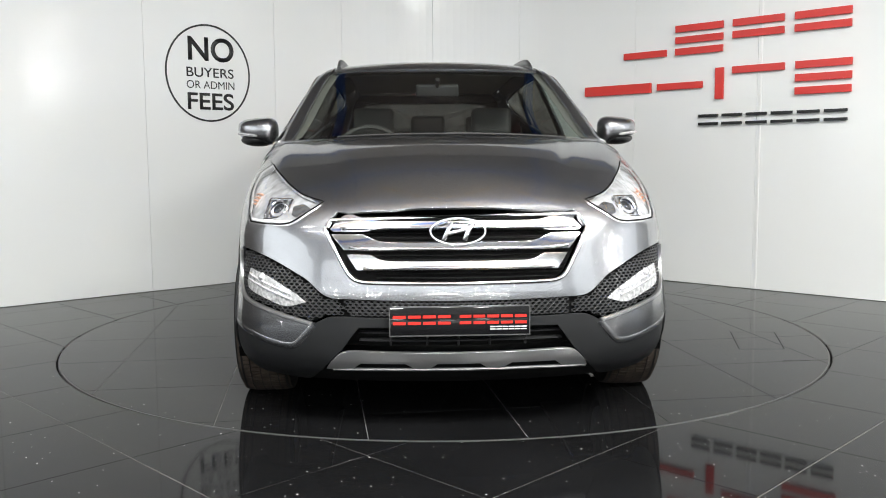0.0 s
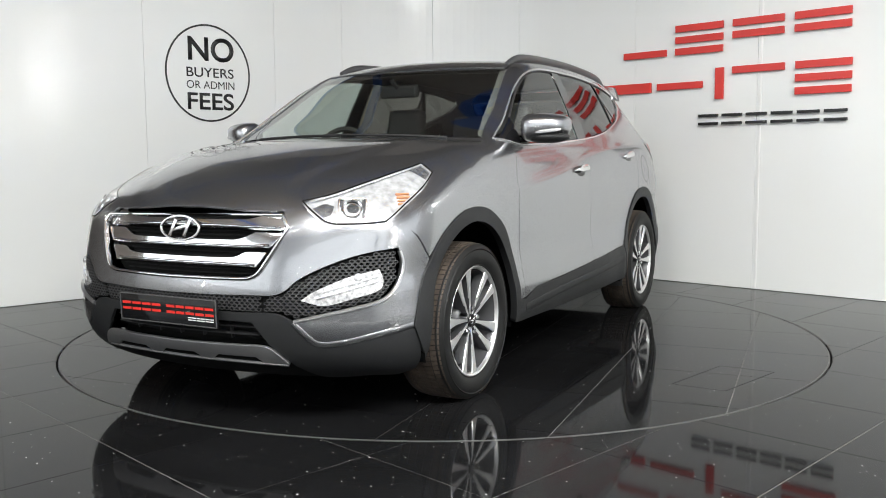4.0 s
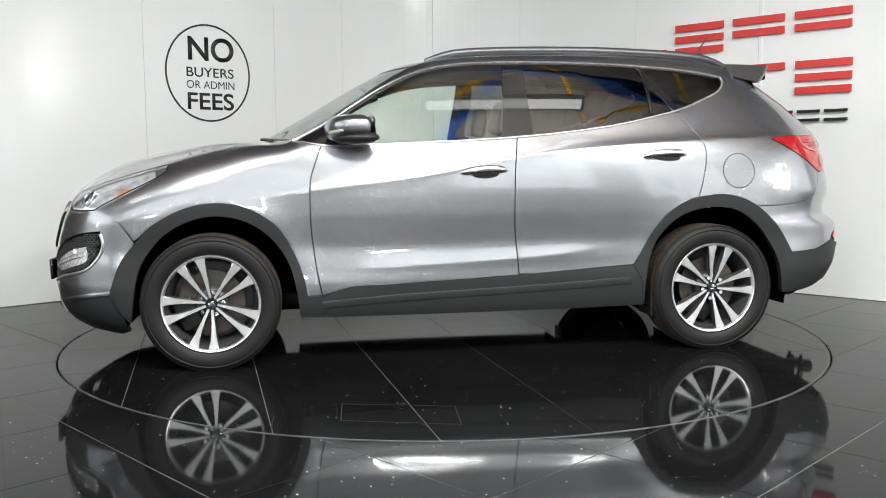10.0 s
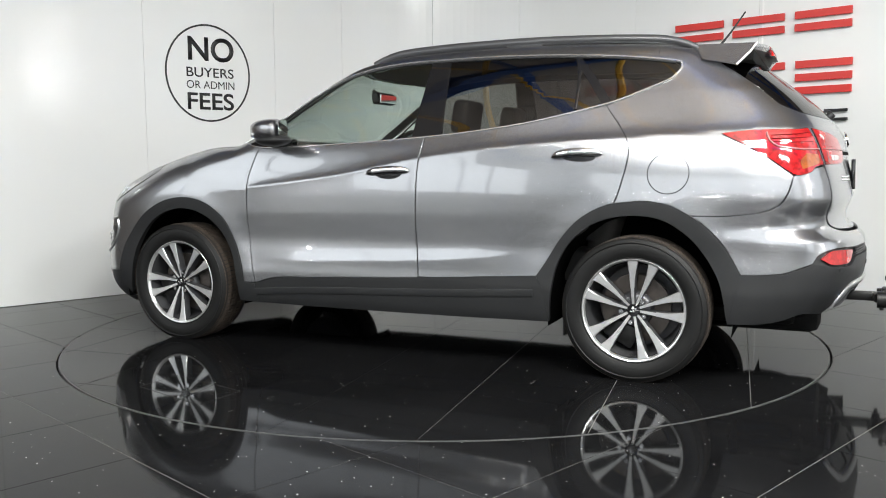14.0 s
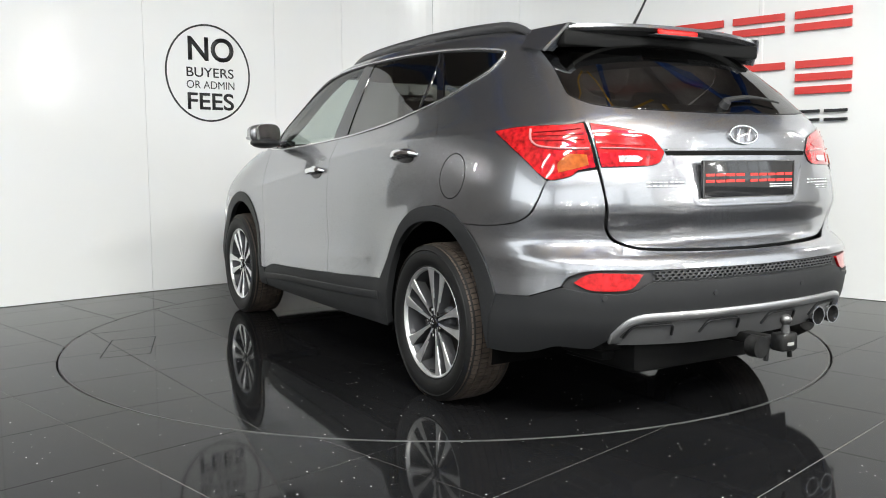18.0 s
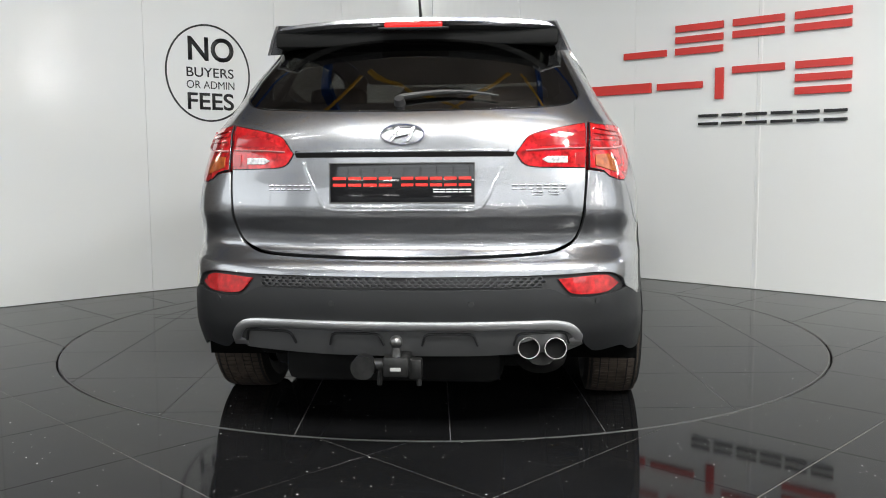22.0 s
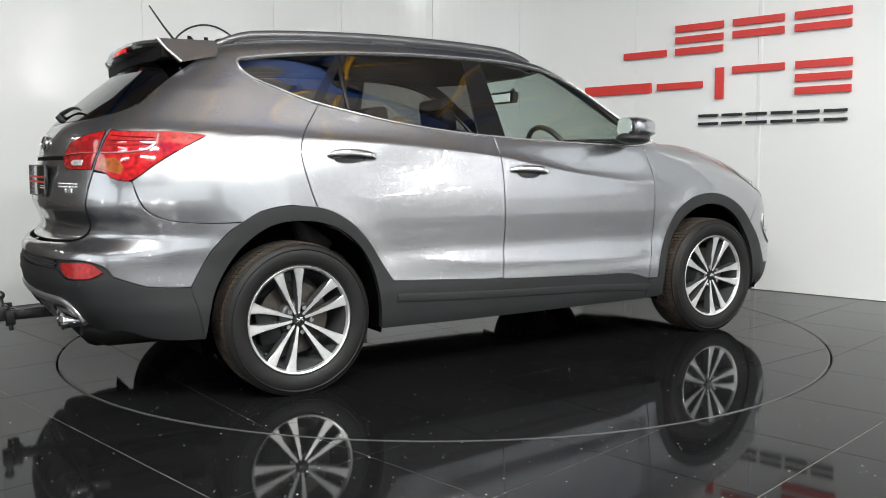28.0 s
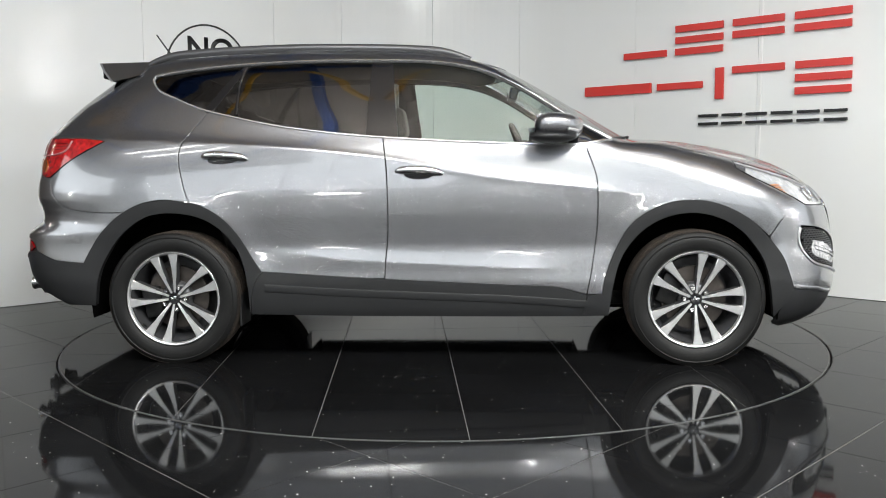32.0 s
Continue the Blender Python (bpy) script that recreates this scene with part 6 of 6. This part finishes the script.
bead("fuel_flap_gap", "L", "L:" + " ".join("%.4f,%.4f" % (cx + rr * math.cos(a), cz + rr * math.sin(a)) for a in np.linspace(0, 2 * math.pi, 25)[:-1]), GAPBLACK, 0.004, 0.0006, both=False, closed=True, step=0.012, label="round fuel flap outline")

# ---- roof rails
for side in (1, -1):
    bm = bmesh.new()
    pts, rad = [], []
    for t in np.linspace(0, 1, 33):
        x = 0.20 - t * 1.78
        e = min(1, min(t, 1 - t) / 0.10)
        pp, nn = at_hull("T", x, 0.565 - 0.015 * t, 0.0)
        pts.append((pp.x, side * pp.y, pp.z + 0.000 + 0.022 * math.sin(e * math.pi / 2)))
        rad.append(0.012 + 0.005 * e)
    tube(bm, pts, rad, 10, flat=1.35)
    for t in (0.5,):
        x = 0.20 - t * 1.78
        pp, nn = at_hull("T", x, 0.558, 0.0)
        box(bm, x - 0.10, x + 0.10, side * pp.y - 0.012, side * pp.y + 0.012, pp.z - 0.005, pp.z + 0.03, 0.006)
    part("roof_rail", bm, mat("dark_satin_rail", (0.10, 0.10, 0.105), 0.32, 0.6), CAR, "dark satin roof rail")

# ---- mirrors
for side in (1, -1):
    mir = new("door_mirror")
    mir.parent = CAR
    tagged(mir, "silver-grey door mirror with an indicator strip")
    c = Vector((0.605, 0.975, 1.218))
    bm = bmesh.new()
    bmesh.ops.create_uvsphere(bm, u_segments=32, v_segments=20, radius=1.0)
    for v in bm.verts:
        x, y, z = v.co
        e = lambda q, w: math.copysign(abs(q) ** w, q)
        y2, z2 = e(y, 0.55), e(z, 0.62)
        x2 = x * 1.12 if x > 0 else x * 0.4
        taper = 1.06 - 0.20 * (y2 + 1)
        v.co = Vector((x2 * 0.125 - 0.04 * y2 + 0.01, y2 * 0.112, z2 * 0.078 * taper + 0.008 * y2)) + c
        v.co.y *= side
    part("housing", bm, PAINT, mir)
    bm = bmesh.new()
    bmesh.ops.create_uvsphere(bm, u_segments=28, v_segments=14, radius=1.0)
    for v in bm.verts:
        x, y, z = v.co
        v.co = Vector((x * 0.115 - 0.035 * y + 0.012, y * 0.100, z * 0.034 - 0.050)) + c
        v.co.y *= side
    part("lower_shell", bm, BLACK, mir, "black lower mirror shell")
    bm = bmesh.new()
    pts = [(c.x + 0.140 - 0.06 * t * t, side * (c.y - 0.03 + 0.125 * t), c.z - 0.030 + 0.012 * t) for t in np.linspace(0, 1, 9)]
    tube(bm, pts, [0.006, 0.010, 0.011, 0.011, 0.011, 0.011, 0.010, 0.009, 0.006], 8)
    part("indicator_strip", bm, CLEARPLASTIC, mir, "clear indicator strip")
    bm = bmesh.new()
    box(bm, -0.05, 0.05, -0.12, 0.02, -0.02, 0.016, 0.012, Matrix.Translation((0.63, side * 0.905, 1.163)) @ pose(0, 0, 0, 0, 0, 0))
    part("foot", bm, GLOSSBLACK, mir, "black mirror foot")
    bm = bmesh.new()
    k = 28
    fr = [bm.verts.new((0, (abs(math.cos(a)) ** 0.7) * math.copysign(0.092, math.cos(a)), (abs(math.sin(a)) ** 0.7) * math.copysign(0.058, math.sin(a)))) for a in [2 * math.pi * i / k for i in range(k)]]
    bm.faces.new(fr)
    r = bmesh.ops.extrude_face_region(bm, geom=bm.faces[:])
    for g in r["geom"]:
        if isinstance(g, bmesh.types.BMVert):
            g.co.x += 0.004
    bmesh.ops.transform(bm, matrix=Matrix.Translation((0.551, side * 0.974, 1.222)) @ pose(0, 0, 0, 0, 0, side * 19), verts=bm.verts)
    part("mirror_pane", bm, MIRROR, mir, "mirror glass")
for g in glass:
    g.visible_shadow = False


# ---------------------------------------------------------------- wheels
def build_wheel(label):
    """A wheel standing on the ground at its origin's foot, its outer face towards +y."""
    w = new("wheel")
    w.parent = CAR
    tagged(w, label)
    R = 0.350
    bm = bmesh.new()
    revolve(bm, [(0.236, 0.092), (0.250, 0.104), (0.272, 0.114), (0.299, 0.117), (0.325, 0.112), (0.340, 0.100), (0.346, 0.094), (0.346, -0.094), (0.340, -0.104), (0.295, -0.118), (0.25, -0.10), (0.236, -0.09)], 72)
    part("tyre", bm, RUBBER, w, "black road tyre with a worn sidewall")
    # raised bands on the sidewall
    bm = bmesh.new()
    revolve(bm, [(0.246, 0.1015), (0.249, 0.1065), (0.253, 0.1045)], 72)
    revolve(bm, [(0.317, 0.1135), (0.321, 0.1165), (0.325, 0.1125)], 72)
    part("sidewall_rib", bm, RUBBER, w)
    # tread blocks: shoulder and centre ribs with cross grooves
    bm = bmesh.new()
    n = 92
    for y0, y1, skew, cut in ((0.060, 0.104, 0.3, 0.09), (0.018, 0.054, 0.15, 0.10), (-0.018, 0.014, 0.0, 0.05), (-0.054, -0.022, -0.15, 0.10), (-0.104, -0.060, -0.3, 0.09)):
        for i in range(n):
            a0, a1 = 2 * math.pi * (i + cut) / n, 2 * math.pi * (i + 1 - cut) / n
            q = []
            for rr in (0.343, R):
                for a, y in ((a0, y0), (a1, y0), (a1, y1), (a0, y1)):
                    b = a + skew * y
                    edge = 0.007 if abs(y) > 0.1 and rr == R else 0.0
                    q.append(bm.verts.new(((rr - edge) * math.cos(b), y, (rr - edge) * math.sin(b))))
            bm.faces.new(q[4:8])
            for k in range(4):
                bm.faces.new((q[k], q[(k + 1) % 4], q[4 + (k + 1) % 4], q[4 + k]))
    part("tread", bm, TREAD, w, "dusty tyre tread", smooth=False)
    bm = bmesh.new()
    revolve(bm, [(0.244, 0.094), (0.247, 0.102), (0.2435, 0.105), (0.237, 0.102), (0.230, 0.088)], 72)
    part("rim", bm, ALLOY, w, "machined alloy rim edge")
    bm = bmesh.new()
    revolve(bm, [(0.227, 0.092), (0.215, 0.05), (0.205, -0.02), (0.20, -0.085), (0.06, -0.085)], 60)
    part("barrel", bm, ALLOYDARK, w, "dark grey rim barrel")
    # ten spokes in five pairs
    for i in range(5):
        base = math.radians(90 + 72 * i)
        for sgn in (-1, 1):
            bm = bmesh.new()
            rows = []
            for t in np.linspace(0, 1, 9):
                r = 0.030 + t * 0.205
                ang = base + sgn * (0.27 - 0.055 * t)
                wid = 0.0070 + 0.0085 * t + 0.012 * t ** 4
                h = 0.080 + 0.018 * t
                c = Vector((r * math.cos(ang), h, r * math.sin(ang)))
                tn = Vector((-math.sin(ang), 0, math.cos(ang)))
                rows.append([c - tn * wid + Vector((0, -0.05, 0)), c - tn * wid - Vector((0, 0.004, 0)), c - tn * wid * 0.8, c + tn * wid * 0.8, c + tn * wid - Vector((0, 0.004, 0)), c + tn * wid + Vector((0, -0.05, 0))])
            vs = [[bm.verts.new(p) for p in r] for r in rows]
            for a, b in zip(vs, vs[1:]):
                for k in range(5):
                    bm.faces.new((a[k], a[k + 1], b[k + 1], b[k]))
            bm.faces.new(vs[0])
            bm.faces.new(vs[-1][::-1])
            sp = part("spoke", bm, ALLOY, w)
            sp.data.materials.append(ALLOYDARK)
            for f in sp.data.polygons:
                if abs(f.normal.y) < 0.45:
                    f.material_index = 1
    bm = bmesh.new()
    revolve(bm, [(0.088, 0.01), (0.082, 0.045), (0.070, 0.056), (0.050, 0.060), (0.030, 0.062)], 40)
    part("hub", bm, ALLOYDARK, w, "grey wheel hub")
    bm = bmesh.new()
    revolve(bm, [(0.031, 0.06), (0.031, 0.086), (0.027, 0.092), (0.0005, 0.093)], 32)
    part("centre_cap", bm, GLOSSBLACK, w, "black centre cap")
    bm = bmesh.new()
    box(bm, -0.018, 0.018, 0.0925, 0.0955, -0.004, 0.004, 0.001, pose(0, 0, 0, 0, 25, 0))
    box(bm, -0.004, 0.004, 0.0925, 0.0955, -0.012, 0.012, 0.001, pose(-0.008, 0, 0, 0, 25, 0))
    box(bm, -0.004, 0.004, 0.0925, 0.0955, -0.012, 0.012, 0.001, pose(0.008, 0, 0, 0, 25, 0))
    part("cap_badge", bm, CHROME, w)
    for i in range(5):
        a = math.radians(90 + 36 + 72 * i)
        bm = bmesh.new()
        cyl(bm, 0.0135, 0.011, 0.034, Matrix.Translation((0.060 * math.cos(a), 0.074, 0.057 * math.sin(a))) @ pose(0, 0, 0, -90), 6)
        part("wheel_nut", bm, CHROME, w)
    bm = bmesh.new()
    revolve(bm, [(0.165, 0.0), (0.165, 0.02), (0.08, 0.02), (0.075, 0.04), (0.03, 0.04)], 48)
    part("brake_disc", bm, STEEL, w, "steel brake disc")
    bm = bmesh.new()
    box(bm, 0.08, 0.185, -0.02, 0.05, -0.08, 0.08, 0.015)
    part("brake_caliper", bm, DARKSTEEL, w, "grey brake caliper")
    bm = bmesh.new()
    cyl(bm, 0.004, 0.004, 0.04, Matrix.Translation((0.19, 0.085, -0.105)) @ pose(0, 0, 0, -60), 8)
    part("valve", bm, BLACK, w)
    return w


W1 = build_wheel("alloy wheel with five twin spokes and a dusty black tyre")
WHEEL_Z = 0.341
W1.matrix_basis = pose(1.35, 0.820, WHEEL_Z, 0, 25, 0)
for x, y, a, r in ((-1.35, 0.824, 0, 61), (1.35, -0.820, 180, -20), (-1.35, -0.824, 180, 12)):
    copy_thing(W1, pose(x, y, WHEEL_Z, 0, 0, a) @ pose(0, 0, 0, 0, r, 0))


# ---------------------------------------------------------------- cabin
def cushion(bm, x0, x1, y0, y1, z0, z1, r, m=None):
    vs = box(bm, x0, x1, y0, y1, z0, z1, 0.0)
    es = list({e for v in vs for e in v.link_edges})
    rr = bmesh.ops.bevel(bm, geom=es, offset=r, segments=4, affect="EDGES", profile=0.6)
    if m is not None:
        vs = list({v for f in rr["faces"] for v in f.verts} | {v for v in vs if v.is_valid})
        bmesh.ops.transform(bm, matrix=m, verts=vs)


def build_seat(x, y, w, nm, heads):
    seat = new(nm)
    seat.parent = CAR
    tagged(seat, "dark leather car seat with a head restraint")
    bm = bmesh.new()
    cushion(bm, -0.25, 0.27, -w, w, 0.42, 0.60, 0.06)
    part("seat_cushion", bm, SEAT, seat).matrix_basis = pose(x, y, 0)
    bm = bmesh.new()
    cushion(bm, -0.07, 0.07, -w * 0.96, w * 0.96, 0, 0.62, 0.05)
    cushion(bm, -0.03, 0.09, -w * 0.96, -w * 0.7, 0.05, 0.5, 0.03)
    cushion(bm, -0.03, 0.09, w * 0.7, w * 0.96, 0.05, 0.5, 0.03)
    part("backrest", bm, SEAT, seat).matrix_basis = pose(x - 0.24, y, 0.56, 0, -18, 0)
    for hy in heads:
        bm = bmesh.new()
        cushion(bm, -0.05, 0.05, -0.13, 0.13, 0.0, 0.19, 0.045)
        tube(bm, [(0, -0.06, 0.02), (0, -0.06, -0.12)], 0.007, 6)
        tube(bm, [(0, 0.06, 0.02), (0, 0.06, -0.12)], 0.007, 6)
        part("head_restraint", bm, SEAT, seat).matrix_basis = pose(x - 0.44, y + hy, 1.20, 0, -10, 0)


build_seat(0.17, 0.38, 0.25, "front_seat", (0,))
build_seat(0.17, -0.38, 0.25, "front_seat", (0,))
build_seat(-0.85, 0.0, 0.62, "rear_bench", (-0.42, 0.0, 0.42))
bm = bmesh.new()
cushion(bm, 0.62, 1.0, -0.70, 0.70, 0.70, 1.09, 0.07)
cushion(bm, 0.55, 0.80, -0.16, 0.16, 0.45, 0.95, 0.04)
part("dashboard", bm, mat("dark_dash_plastic", (0.02, 0.02, 0.021), 0.55, bump=0.3), CAR, "dark plastic dashboard")
wheel = new("steering_wheel")
wheel.parent = CAR
tagged(wheel, "dark leather steering wheel with silver spokes")
wheel.matrix_basis = Matrix.Translation((0.50, -0.385, 1.075)) @ pose(0, 0, 0, 0, -24, 0)
bm = bmesh.new()
tube(bm, [(0, 0.185 * math.cos(a), 0.185 * math.sin(a)) for a in np.linspace(0, 2 * math.pi, 41)], 0.016, 8, up=Vector((1, 0, 0)), caps=False)
part("wheel_rim", bm, SEAT, wheel)
bm = bmesh.new()
cushion(bm, 0.0, 0.05, -0.07, 0.07, -0.06, 0.06, 0.02)
part("airbag_pad", bm, SEAT, wheel)
bm = bmesh.new()
for a in (0, 180, 270):
    box(bm, 0.005, 0.02, 0.06, 0.18, -0.016, 0.016, 0.004, pose(0, 0, 0, a, 0, 0))
part("wheel_spoke", bm, SATIN, wheel, "silver wheel spokes")
bm = bmesh.new()
cushion(bm, -0.02, 0.03, -0.12, 0.12, -0.035, 0.035, 0.015, Matrix.Translation((0.44, 0.0, 1.445)) @ pose(0, 0, 0, 0, 10, 0))
tube(bm, [(0.46, 0, 1.46), (0.52, 0, 1.50)], 0.012, 8)
part("rear_view_mirror", bm, BLACK, CAR, "black rear-view mirror")
bm = bmesh.new()
box(bm, 0.408, 0.414, -0.105, 0.105, 1.415, 1.465)
part("mirror_face", bm, MIRROR, CAR, "rear-view mirror glass", smooth=False)
# headliner and inner pillars
panel("headliner", "T", "T:0.36,0! 0.34,0.3 0.24,0.54! -1.5,0.52! -1.5,0!", HEADLINER, both=False, sym=True, offset=-0.045, thick=0.004, step=0.15, label="pale cabin headliner")
panel("inner_pillar", "X", "L:0.93,1.155! 0.62,1.345 0.467,1.44 0.313,1.515 0.16,1.56 -0.27,1.59 -1.4,1.56! T:-1.4,0.55! 0,0.56 0.26,0.56 0.5,0.62 0.9,0.72!", mat("grey_pillar_trim", (0.16, 0.155, 0.145), 0.7), offset=-0.02, thick=0.004, step=0.06, label="grey inner pillar trim")
for s in (1, -1):
    bm = bmesh.new()
    cushion(bm, -0.84, 0.72, s * 0.80 - 0.02, s * 0.80 + 0.02, 0.45, 1.10, 0.015)
    part("door_card", bm, SEAT, CAR, "dark inner door trim")
bm = bmesh.new()
box(bm, -0.86, 0.85, -0.78, 0.78, 0.34, 0.40)
box(bm, -2.0, -0.86, -0.50, 0.50, 0.34, 0.40)
box(bm, -1.62, -1.57, -0.50, 0.50, 0.4, 1.15)
part("cabin_floor", bm, BLACK, CAR, "black cabin floor and parcel wall")


# ---------------------------------------------------------------- the platform and the car turn together
TURN = [(0, -87.23), (0.5, -88.9), (1, -91.8), (1.5, -95.75), (2, -100.3), (2.5, -104.9), (3, -109.35), (3.5, -113.75), (4.5, -122.55), (5.5, -131.4), (6, -135.85), (7, -144.68), (8, -153.4),
        (9, -161.85), (10, -170.14), (11, -178.48), (12, -187.05), (13, -195.15), (14, -204.0), (15, -212.9), (16, -221.75), (17, -230.55), (18, -239.35), (19, -248.25), (20, -257.1), (21, -265.95), (22, -274.92),
        (23, -283.98), (24, -293.0), (25, -301.9), (26, -310.75), (27, -319.5), (28, -328.15), (29, -336.95), (30, -345.7), (31, -354.4), (32, -363.03)]


def motions():
    walk(TURNTABLE, [(t, pose(0, 0, 0, 0, 0, a)) for t, a in TURN])
    walk(CAR, [(t, pose(0, 0, 0, 0, 0, a) @ Matrix.Translation((OFF_X, OFF_Y, 0))) for t, a in TURN])


motions()
